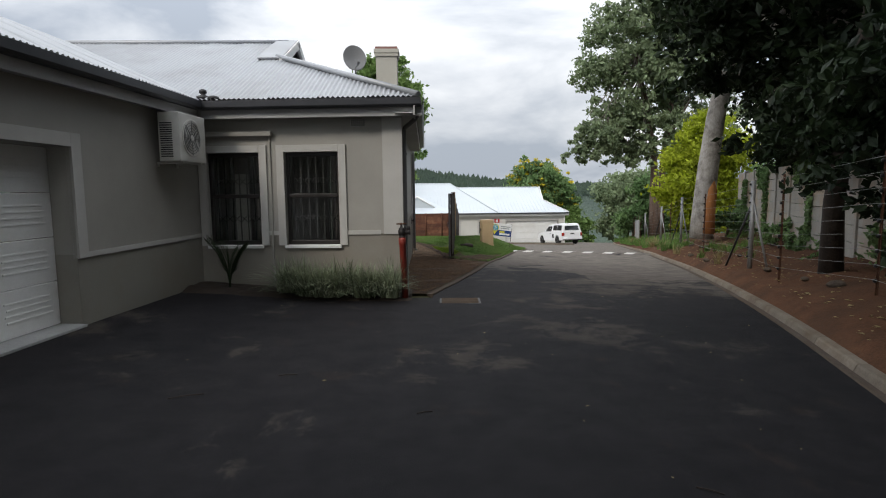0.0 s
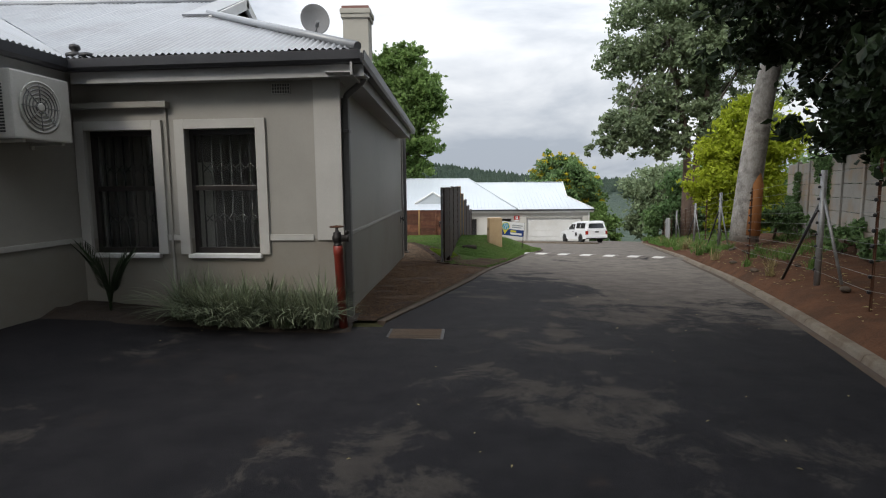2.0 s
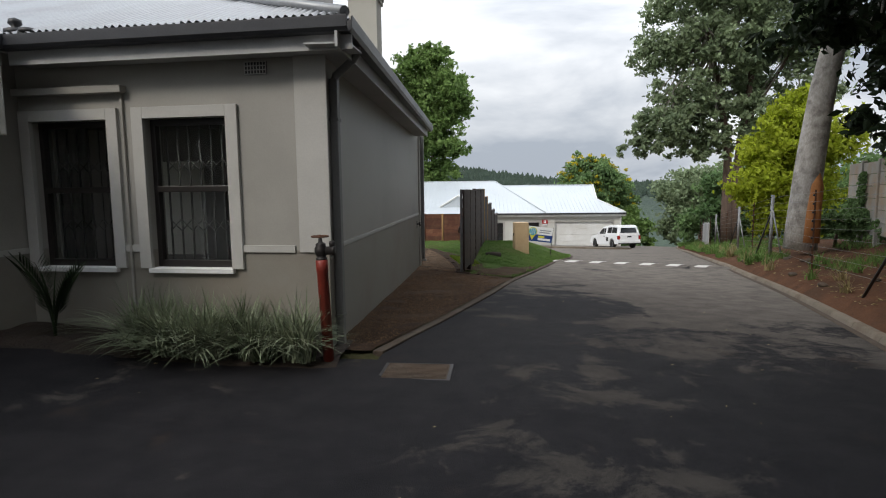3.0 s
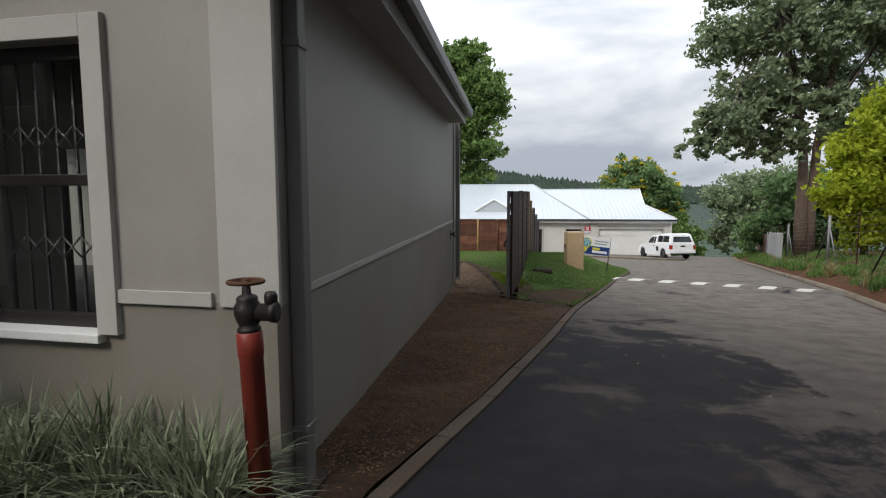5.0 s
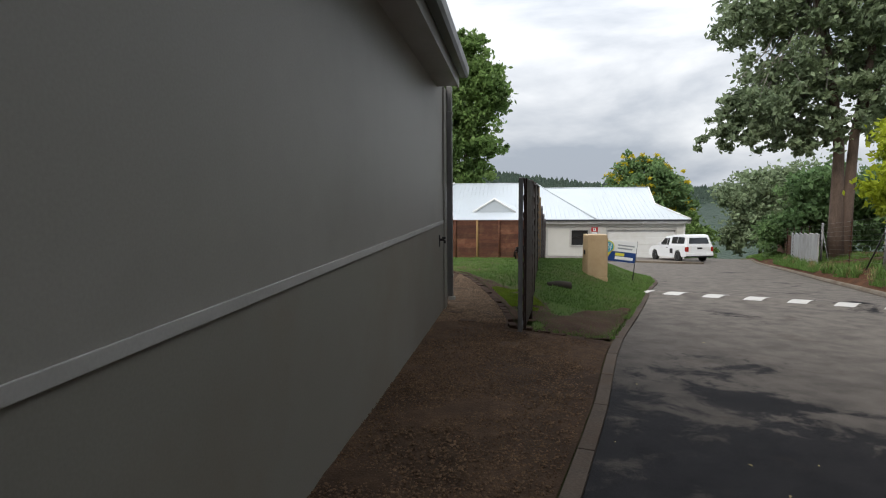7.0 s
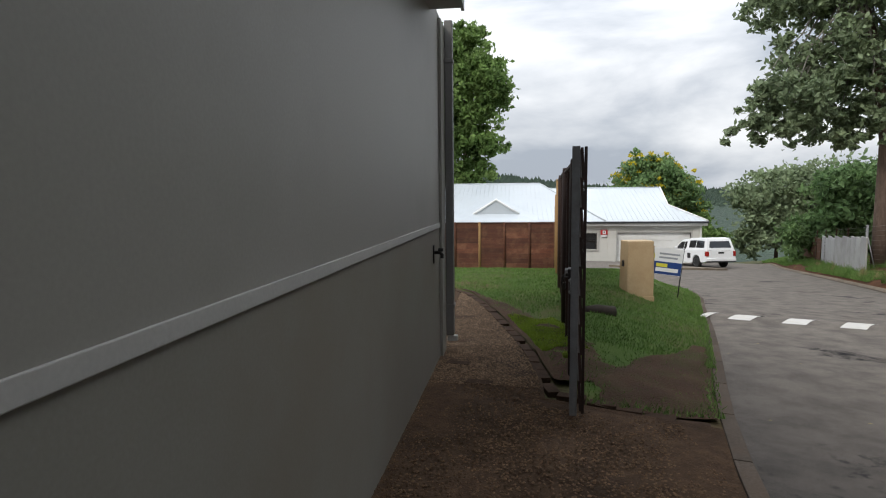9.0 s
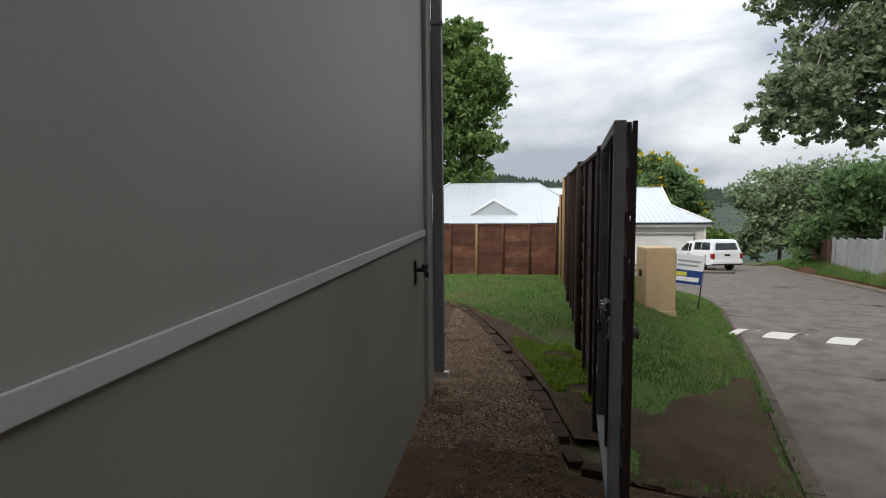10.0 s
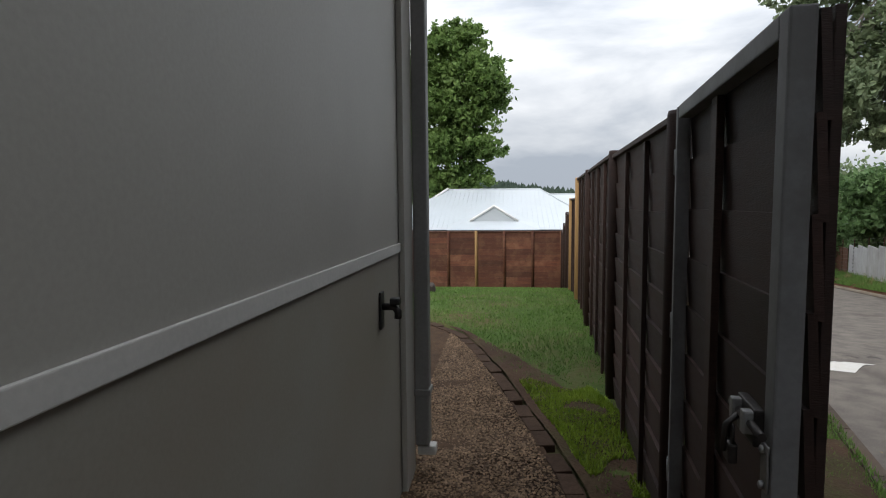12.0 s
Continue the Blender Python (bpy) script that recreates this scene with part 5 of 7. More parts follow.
    tri = prism(B(), [(-1.75, 0.10), (1.15, 0.10), (-0.3, 1.04)], -0.3, 0.06, Matrix.Translation((0, 50.06, 0)) @ Matrix.Rotation(radians(90), 4, "X"))
    part("bay_gablet", tri, M_ROOF_FAR, h)
    part("barge_board", tube(B(), [(-1.85, 49.98, 0.10), (-0.3, 49.98, 1.07), (1.25, 49.98, 0.10)], 0.085, 6), M_WHITE, h)
    g = B()
    box(g, 2.5, 13.2, 48.98, 49.1, E - 0.10, E + 0.02, 0.01)
    part("gutter", g, M_GUTTER, h, "dark roof gutter")
    g = B()
    box(g, -9.5, -3.1, 48.98, 49.1, E - 0.10, E + 0.02, 0.01)
    box(g, -3.1, 2.5, 48.38, 48.5, E - 0.10, E + 0.02, 0.01)
    part("gutter", g, M_GUTTER, h, "dark roof gutter")
    part("fascia", box(B(), 2.5, 13.15, 49.12, 49.16, E - 0.26, E - 0.0), M_WHITE, h)
    part("downpipe", box(B(), 12.78, 12.88, 49.35, 49.43, F, E - 0.1, 0.01), M_WHITE, h)
    lamp = part("wall_lamp", lathe(B(), [(0.09, 0), (0.11, 0.06), (0.06, 0.1)], 12, pose(10.0, 49.42, -0.74)), M_WHITE, h)
    sg = part("house_number_sign", box(B(), 6.55, 7.0, 49.38, 49.42, -1.28, -0.95, 0.006), M_SIGN_R, h, "small red and white wall notice")
    part("notice_panel", box(B(), 6.68, 6.87, 49.365, 49.379, -1.23, -1.0), M_SIGN_W, sg)
    part("notice_bar", box(B(), 6.75, 6.80, 49.355, 49.364, -1.17, -1.04), M_BLACK, sg)
    part("notice_panel", box(B(), 6.6, 6.95, 49.40, 49.42, -1.42, -1.30), M_SIGN_W, sg)
    return h


far_house()

# planted island with a kerb in the forecourt
isl = []
for k in range(20):
    a = k * math.tau / 20
    isl.append((8.6 + 2.9 * math.cos(a) * (1.0), 41.2 + 0.9 * math.sin(a)))
bm = B()
prism(bm, isl, 0, 1)
for v in bm.verts:
    v.co.z = road_z(v.co.x, v.co.y) + (0.11 if v.co.z > 0.5 else -0.2)
tagged(part("traffic_island", bm, M_KERB), "low kerbed island in the forecourt", "island", kind="structure")


# ---------------------------------------------------------------- parked pickup
def car():
    cz = road_z(12.0, 44.9)
    c = empty("pickup_truck", (12.0, 43.45, cz), "white pickup with a white canopy parked at the garage", "pickup", rz=7)
    tilt = math.atan2(road_z(12.0, 46.5) - road_z(12.0, 44.2), 2.3)
    c.matrix_world = Matrix.Translation((12.0, 43.45, road_z(12.0, 43.6) + 0.02)) @ Matrix.Rotation(radians(12), 4, "Z") @ Matrix.Rotation(tilt, 4, "X")
    # side outline (y forward, z up)
    low = [(0.0, 0.42), (0.02, 0.78), (0.06, 0.98), (3.35, 1.0), (4.0, 0.97), (4.55, 0.86), (4.75, 0.70), (4.80, 0.42), (4.65, 0.30), (4.42, 0.30)]
    for cy in (3.98, ):
        low += [(cy + 0.40 * math.cos(a), 0.34 + 0.40 * math.sin(a)) for a in np.linspace(0.1, math.pi - 0.1, 9)]
    low += [(3.5, 0.28), (1.45, 0.28)]
    low += [(1.02 + 0.40 * math.cos(a), 0.34 + 0.40 * math.sin(a)) for a in np.linspace(0.1, math.pi - 0.1, 9)]
    low += [(0.55, 0.32), (0.1, 0.36)]
    t = bmesh.new()
    half = 0.83
    L = [t.verts.new((-half, y, z)) for y, z in low]
    R = [t.verts.new((half, y, z)) for y, z in low]
    t.faces.new(L)
    t.faces.new(R[::-1])
    for i in range(len(low)):
        j = (i + 1) % len(low)
        t.faces.new((L[i], R[i], R[j], L[j]))
    bmesh.ops.recalc_face_normals(t, faces=t.faces[:])
    part("body", t, M_CAR, c)
    def cabin(name, outline, wb, wt, zb, zt):
        t = bmesh.new()
        def w(z):
            return wb + (wt - wb) * (z - zb) / (zt - zb)
        a = [t.verts.new((-w(z), y, z)) for y, z in outline]
        b = [t.verts.new((w(z), y, z)) for y, z in outline]
        t.faces.new(a)
        t.faces.new(b[::-1])
        for i in range(len(outline)):
            j = (i + 1) % len(outline)
            t.faces.new((a[i], b[i], b[j], a[j]))
        bmesh.ops.recalc_face_normals(t, faces=t.faces[:])
        bmesh.ops.bevel(t, geom=[e for e in t.edges if e.verts[0].co.z > zb + 0.05 or e.verts[1].co.z > zb + 0.05], offset=0.035, segments=3, affect="EDGES")
        return part(name, t, M_CAR, c)
    cabin("canopy", [(0.04, 0.985), (0.16, 1.45), (0.24, 1.63), (0.6, 1.68), (1.98, 1.66), (2.0, 0.985)], 0.82, 0.66, 0.985, 1.68)
    cabin("cab", [(2.02, 0.985), (2.02, 1.55), (2.3, 1.60), (2.75, 1.56), (3.55, 0.985)], 0.82, 0.64, 0.985, 1.62)
    def side_glass(name, quadp):
        for s in (-1, 1):
            b = B()
            vs = []
            for off in (0.0, 0.012):
                for y, z in quadp:
                    wv = 0.82 + (0.655 - 0.82) * (z - 0.985) / 0.68
                    vs.append(b.verts.new((s * (wv + off), y, z)))
            k = len(quadp)
            b.faces.new(vs[:k])
            b.faces.new(vs[k:])
            for i in range(k):
                b.faces.new((vs[i], vs[(i + 1) % k], vs[k + (i + 1) % k], vs[k + i]))
            bmesh.ops.recalc_face_normals(b, faces=b.faces[:])
            part(name, b, M_CARGLASS, c)
    side_glass("canopy_window", [(0.28, 1.12), (0.36, 1.50), (1.10, 1.53), (1.10, 1.12)])
    side_glass("canopy_window", [(1.16, 1.12), (1.16, 1.53), (1.82, 1.52), (1.82, 1.12)])
    side_glass("door_window", [(2.42, 1.04), (2.42, 1.46), (2.72, 1.45), (3.30, 1.04)])
    side_glass("quarter_window", [(2.12, 1.04), (2.12, 1.46), (2.34, 1.46), (2.34, 1.04)])
    rg = B()
    slab(rg, [(-0.62, 0.075, 1.12), (0.62, 0.075, 1.12), (0.54, 0.165, 1.47), (-0.54, 0.165, 1.47)], -0.02)
    part("rear_window", rg, M_CARGLASS, c)
    ws = B()
    slab(ws, [(-0.68, 3.50, 1.03), (0.68, 3.50, 1.03), (0.56, 2.85, 1.50), (-0.56, 2.85, 1.50)], -0.015)
    part("windscreen", ws, M_CARGLASS, c)
    part("tailgate", box(B(), -0.70, 0.70, -0.012, 0.03, 0.55, 0.96, 0.01), M_CAR, c)
    part("tailgate_handle", box(B(), -0.16, 0.16, -0.022, -0.012, 0.80, 0.90, 0.006), M_BLACK, c)
    part("number_plate", box(B(), -0.26, 0.26, -0.075, -0.066, 0.46, 0.57, 0.002), M_SIGN_W, c)
    part("rear_bumper", box(B(), -0.82, 0.82, -0.07, 0.1, 0.40, 0.56, 0.025), M_CAR, c)
    part("bumper_step", box(B(), -0.80, 0.80, -0.066, 0.08, 0.33, 0.40, 0.02), M_BLACK, c)
    part("tow_bar", tube(B(), [(0.0, -0.02, 0.32), (0.0, -0.14, 0.34), (0.0, -0.15, 0.40)], 0.025, 8), M_BLACK, c)
    for s in (-1, 1):
        part("tail_light", box(B(), min(s * 0.68, s * 0.838), max(s * 0.68, s * 0.838), -0.016, 0.16, 0.66, 0.93, 0.015), M_TAIL, c)
        part("mirror", box(B(), min(s * 0.84, s * 1.0), max(s * 0.84, s * 1.0), 3.0, 3.10, 1.02, 1.17, 0.03), M_CAR, c)
        part("door_handle", box(B(), min(s * 0.832, s * 0.85), max(s * 0.832, s * 0.85), 2.2, 2.38, 0.86, 0.9, 0.004), M_BLACK, c)
        part("fuel_flap", box(B(), min(s * 0.829, s * 0.838), max(s * 0.829, s * 0.838), 1.62, 1.95, 0.52, 0.82, 0.01), M_BLACK, c) if s < 0 else None
        for wy in (1.02, 3.98):
            wm = Matrix.Translation((s * 0.76, wy, 0.33)) @ Matrix.Rotation(s * math.pi / 2, 4, "Y")
            ty = part("wheel", lathe(B(), [(0.20, -0.10), (0.30, -0.11), (0.33, -0.08), (0.335, 0.0), (0.33, 0.08), (0.30, 0.10), (0.20, 0.09)], 24, wm), M_TYRE, c, "black tyre")
            part("rim", lathe(B(), [(0.05, 0.075), (0.10, 0.085), (0.19, 0.080), (0.205, 0.095), (0.205, 0.06)], 18, wm), M_RIM, ty)
    return c


car()


# ---------------------------------------------------------------- trees and bushes
def leaf_mesh(name, centres, size, material, parent, rng, long=1.9, droop=0.3, label=""):
    """Many small folded leaves, one mesh, around the given centres."""
    n = len(centres)
    d = rng.normal(size=(n, 3))
    d[:, 2] -= droop
    d /= np.linalg.norm(d, axis=1, keepdims=True)
    r = rng.normal(size=(n, 3))
    s = np.cross(d, r)
    s /= np.linalg.norm(s, axis=1, keepdims=True)
    up = np.cross(s, d)
    sc = size * rng.uniform(0.6, 1.3, size=(n, 1))
    a = centres - d * sc * long * 0.5
    c = centres + d * sc * long * 0.5
    b = centres + s * sc * 0.5 + up * sc * 0.12
    e = centres - s * sc * 0.5 + up * sc * 0.12
    verts = np.stack([a, b, c, e], axis=1).reshape(-1, 3)
    k = np.arange(n) * 4
    faces = np.stack([k, k + 1, k + 2, k + 3], axis=1)
    ob = part(name, (verts.tolist(), faces.tolist()), material, parent, label)
    return ob


def crown_points(clumps, n, rng, sub=0.33, per=60, hollow=0.55):
    """Leaf places: each large clump is broken into small tufts with gaps between them."""
    vol = np.array([c[3] * c[4] * c[5] for c in clumps]) ** 0.75
    share = vol / vol.sum()
    pts = []
    for c, w in zip(clumps, share):
        m = max(3, int(n * w / per))
        d = rng.normal(size=(m, 3))
        d /= np.linalg.norm(d, axis=1, keepdims=True)
        rad = rng.uniform(hollow, 1.0, size=(m, 1)) ** 0.6
        rad *= 1 + 0.22 * rng.normal(size=(m, 1))
        t = np.array(c[:3]) + d * rad * np.array(c[3:6])
        rr = min(c[3:6]) * sub
        q = rng.normal(size=(m, per, 3)) * np.array([0.5, 0.5, 0.34]) * rr * rng.uniform(0.6, 1.3, size=(m, 1, 1))
        pts.append((t[:, None, :] + q).reshape(-1, 3))
    return np.concatenate(pts)


def wobble(p, q, n, a, rng):
    p, q = np.array(p, float), np.array(q, float)
    out_pts = []
    for i in range(n + 1):
        t = i / n
        out_pts.append(tuple(p + (q - p) * t + rng.normal(size=3) * a * math.sin(math.pi * t) * np.array([1, 1, 0.4])))
    return out_pts


def tree(name, label, base, stems, clumps, leaves, size, bark, leaf, seed, limbs=2, sub=0.33, per=60, hollow=0.55, extra=None, group="", twigs=True):
    """stems: list of point lists with radii; limbs reach from the stem tops into the clumps."""
    rng = np.random.default_rng(seed)
    z = land(base[0], base[1]) if len(base) == 2 else base[2]
    t = empty(name, (base[0], base[1], z), label, "tree" if "tree" in name else "bush", group)
    o = np.array([base[0], base[1], z])
    bm = B()
    tops = []
    for pts, r0, r1 in stems:
        n = len(pts)
        tube(bm, [tuple(np.array(p) - o) for p in pts], [r0 + (r1 - r0) * (i / (n - 1)) ** 0.8 for i in range(n)], 14)
        tops.append((pts, r1))
    for v in bm.verts:
        v.co += Vector((noise.noise(v.co * 2.3), noise.noise(v.co * 2.3 + Vector((9, 0, 0))), 0)) * 0.05
    part("trunk", bm, bark, t)
    if twigs:
        bm = B()
        for c in clumps:
            pts, r1 = min(tops, key=lambda q: np.linalg.norm(np.array(q[0][-1]) - np.array(c[:3])))
            for k in range(limbs):
                s = np.array(pts[-1]) if k == 0 else np.array(pts[-2]) * 0.4 + np.array(pts[-1]) * 0.6
                e = np.array(c[:3]) + rng.normal(size=3) * np.array(c[3:6]) * 0.45
                w = wobble(s - o, e - o, 5, 0.12 * min(c[3:6]), rng)
                tube(bm, w, [r1 * (0.62 - 0.11 * i) for i in range(6)], 7)
                for q in range(3):
                    e2 = np.array(w[3 + q % 2]) + rng.normal(size=3) * np.array(c[3:6]) * 0.4
                    tube(bm, wobble(w[3 + q % 2], e2, 3, 0.05, rng), [r1 * 0.16, r1 * 0.11, r1 * 0.07, r1 * 0.04], 5)
        part("limb", bm, M_BARK_GREY if bark is M_BARK_DARK else bark, t)
    leaf_mesh("crown", crown_points(clumps, leaves, rng, sub, per, hollow) - o, size, leaf, t, rng)
    if extra:
        fm, fn, fs = extra
        high = [(c[0], c[1], c[2] + c[5] * 0.25, c[3] * 0.95, c[4] * 0.95, c[5] * 0.85) for c in clumps]
        leaf_mesh("blossom", crown_points(high, fn, rng, 0.2, 25, 0.9) - o, fs, fm, t, rng)
    return t


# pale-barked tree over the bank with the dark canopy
tree("shade_tree", "tall pale-barked tree with a dense dark canopy over the bank, plus unseen clumps added for shade", (9.95, 19.1),
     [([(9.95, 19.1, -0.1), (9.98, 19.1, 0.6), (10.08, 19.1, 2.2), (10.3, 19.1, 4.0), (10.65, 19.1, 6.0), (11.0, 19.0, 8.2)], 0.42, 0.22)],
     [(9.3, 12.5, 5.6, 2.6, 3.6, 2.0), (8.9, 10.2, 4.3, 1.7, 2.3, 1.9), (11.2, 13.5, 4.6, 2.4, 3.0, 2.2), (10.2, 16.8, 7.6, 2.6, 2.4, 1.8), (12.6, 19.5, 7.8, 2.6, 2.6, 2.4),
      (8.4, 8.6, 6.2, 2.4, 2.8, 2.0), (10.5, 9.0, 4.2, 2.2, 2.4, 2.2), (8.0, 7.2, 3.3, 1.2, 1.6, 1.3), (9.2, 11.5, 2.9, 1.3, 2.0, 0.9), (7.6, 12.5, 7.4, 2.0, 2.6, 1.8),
      # tall clumps and those near y 0 are unseen, added to block side light
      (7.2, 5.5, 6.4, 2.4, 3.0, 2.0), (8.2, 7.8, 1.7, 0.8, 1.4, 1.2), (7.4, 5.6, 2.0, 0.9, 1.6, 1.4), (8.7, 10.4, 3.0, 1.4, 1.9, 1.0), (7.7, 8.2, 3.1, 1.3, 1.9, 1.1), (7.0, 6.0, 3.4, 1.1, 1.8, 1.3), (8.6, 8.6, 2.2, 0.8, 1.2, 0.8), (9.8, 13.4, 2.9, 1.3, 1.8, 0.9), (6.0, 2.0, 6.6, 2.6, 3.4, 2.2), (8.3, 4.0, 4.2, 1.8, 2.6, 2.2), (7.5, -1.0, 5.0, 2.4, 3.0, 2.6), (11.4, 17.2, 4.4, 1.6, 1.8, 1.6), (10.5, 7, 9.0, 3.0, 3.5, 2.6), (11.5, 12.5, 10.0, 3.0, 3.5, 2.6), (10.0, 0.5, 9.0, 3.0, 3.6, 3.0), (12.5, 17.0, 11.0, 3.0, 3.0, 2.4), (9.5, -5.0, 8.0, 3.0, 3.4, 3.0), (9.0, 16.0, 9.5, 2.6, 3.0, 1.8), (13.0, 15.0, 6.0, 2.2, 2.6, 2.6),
      # the last five, high over the drive, are out of view, added as shade
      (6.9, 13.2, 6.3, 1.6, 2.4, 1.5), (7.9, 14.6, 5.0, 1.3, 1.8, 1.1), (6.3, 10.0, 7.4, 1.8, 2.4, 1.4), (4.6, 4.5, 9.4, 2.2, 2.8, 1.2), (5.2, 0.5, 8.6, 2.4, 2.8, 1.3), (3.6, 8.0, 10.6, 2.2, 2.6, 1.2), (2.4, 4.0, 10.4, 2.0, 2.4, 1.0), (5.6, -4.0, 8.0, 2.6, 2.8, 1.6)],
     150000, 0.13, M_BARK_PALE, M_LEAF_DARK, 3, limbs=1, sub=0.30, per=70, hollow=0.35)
ob = tagged(part("bare_wood_scar", tube(B(), [(10.00, 18.74, 0.1), (10.03, 18.74, 0.9), (10.10, 18.78, 1.55), (10.16, 18.85, 2.0)], [0.2, 0.17, 0.15, 0.02], 10), M_BARK_ORANGE, bpy.data.objects["shade_tree"]))
ob.location = -bpy.data.objects["shade_tree"].location

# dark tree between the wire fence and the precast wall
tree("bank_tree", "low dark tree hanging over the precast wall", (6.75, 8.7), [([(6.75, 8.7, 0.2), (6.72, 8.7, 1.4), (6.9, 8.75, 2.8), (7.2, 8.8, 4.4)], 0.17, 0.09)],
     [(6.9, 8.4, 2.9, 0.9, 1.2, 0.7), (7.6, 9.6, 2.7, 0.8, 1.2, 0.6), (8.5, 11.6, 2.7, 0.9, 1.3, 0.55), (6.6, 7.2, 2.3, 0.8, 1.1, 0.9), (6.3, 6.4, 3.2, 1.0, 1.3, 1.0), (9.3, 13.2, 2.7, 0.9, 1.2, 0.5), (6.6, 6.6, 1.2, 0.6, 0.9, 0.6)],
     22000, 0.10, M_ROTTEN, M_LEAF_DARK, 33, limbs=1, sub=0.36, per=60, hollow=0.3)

# unseen tree added on the bank behind the start, its crown shading the drive
tree("unseen_drive_tree", "unseen broad dark tree added to shade the start of the drive", (4.8, -7.0), [([(4.8, -7.0, 0.2), (4.7, -6.8, 2.5), (4.0, -6.0, 5.0), (2.8, -5.0, 6.6)], 0.35, 0.15)],
     [(0.2, -2.2, 6.8, 2.8, 2.6, 1.3), (3.2, -3.6, 6.6, 2.8, 2.6, 1.5), (-2.6, -4.2, 6.6, 2.8, 2.8, 1.3), (2.6, 0.6, 8.2, 2.6, 2.4, 1.2), (-1.4, -1.6, 7.6, 2.2, 2.0, 1.0), (-3.0, -2.2, 7.4, 2.0, 1.8, 0.9), (-5.4, -5.2, 7.4, 2.4, 2.4, 1.2), (0.6, -6.5, 6.2, 3.2, 3.0, 1.8), (4.6, -7.5, 6.0, 3.0, 3.0, 2.4), (-4.5, -7.5, 6.6, 3.0, 3.0, 1.6)],
     52000, 0.18, M_BARK_DARK, M_LEAF_DARK, 31, limbs=1, sub=0.40, per=50, hollow=0.2)

# tall open-crowned tree further down the drive
BX, BY = 15.55, 36.1
BZ = land(BX, BY) - 0.1
tree("gum_tree", "very tall multi-stemmed tree with an open grey green crown", (BX, BY),
     [([(BX - 0.15, BY, BZ), (BX - 0.2, BY, BZ + 2.2), (BX - 0.25, BY, BZ + 5.0), (BX - 0.8, BY, BZ + 8.5), (BX - 1.7, BY, BZ + 12)], 0.36, 0.10),
      ([(BX + 0.22, BY, BZ), (BX + 0.22, BY, BZ + 2.4), (BX + 0.32, BY, BZ + 5.5), (BX + 0.8, BY, BZ + 9.0), (BX + 0.9, BY, BZ + 13.0)], 0.30, 0.10),
      ([(BX + 0.35, BY + 0.2, BZ + 5.6), (BX + 1.1, BY, BZ + 7.6), (BX + 2.3, BY, BZ + 9.6), (BX + 3.4, BY, BZ + 11.8)], 0.15, 0.08)],
     [(BX + (x - 17.6) * 0.9, BY + (y - 40.8) * 0.9, 1.3 + (z - 1.3) * 0.9, a * 0.86, b * 0.9, c * 0.84) for x, y, z, a, b, c in
      [(13.2, 40.2, 5.2, 1.9, 2.2, 1.3), (12.3, 39.6, 4.2, 1.2, 1.4, 0.7), (14.6, 40.8, 7.0, 2.2, 2.4, 1.6), (13.2, 41, 9.8, 2.2, 2.2, 1.5), (15.6, 40.5, 10.4, 2.3, 2.4, 1.7),
      (14.4, 41, 13.0, 2.4, 2.4, 1.6), (17.3, 40.3, 12.8, 2.4, 2.4, 1.9), (16.4, 40.6, 15.6, 2.6, 2.4, 1.5), (19.8, 40.3, 10.8, 2.4, 2.4, 1.8), (20.6, 40, 13.8, 2.5, 2.4, 1.8),
      (18.6, 41.5, 8.2, 1.8, 2.0, 1.3), (15.8, 42.0, 4.2, 1.6, 1.6, 1.0), (22.3, 41.0, 9.6, 2.2, 2.2, 1.6), (19.2, 39.8, 16.8, 2.4, 2.2, 1.4), (21.6, 41, 6.8, 2.0, 2.0, 1.4),
      (16.2, 41.2, 6.0, 1.7, 1.8, 1.2), (16.6, 40.0, 4.5, 1.5, 1.5, 0.9), (17.4, 39.6, 9.6, 2.0, 1.8, 1.4), (18.4, 39.6, 6.2, 1.5, 1.6, 1.1), (19.8, 41.2, 5.0, 1.8, 1.6, 1.1), (17.2, 41.6, 7.6, 1.8, 1.6, 1.3), (14.2, 40.4, 4.6, 1.3, 1.4, 0.7), (11.4, 40.6, 4.1, 1.0, 1.1, 0.8), (11.9, 40.4, 5.3, 1.1, 1.2, 0.8), (15.2, 40.2, 3.6, 1.0, 1.2, 0.6)]],
     54000, 0.15, M_BARK_DARK, M_LEAF_MID, 5, limbs=2, sub=0.31, per=34, hollow=0.3)

tree("lime_bush_tree", "bushy young tree with bright lime green foliage", (14.5, 29.5), [([(14.5, 29.5, -0.9), (14.5, 29.5, 1.0), (14.4, 29.4, 2.4)], 0.13, 0.06)],
     [(13.8, 28.6, 1.4, 1.3, 1.3, 1.1), (15.0, 29.3, 2.9, 1.5, 1.5, 1.2), (14.1, 29.2, 3.2, 1.2, 1.2, 1.1), (15.8, 29.8, 1.6, 1.5, 1.5, 1.3), (15.0, 29.3, 4.6, 1.0, 1.0, 1.0), (16.4, 29.2, 3.6, 1.3, 1.3, 1.2), (14.6, 28.6, 0.2, 1.4, 1.3, 0.8)],
     26000, 0.13, M_BARK_DARK, M_LEAF_LIME, 7, limbs=1, sub=0.38, per=50)

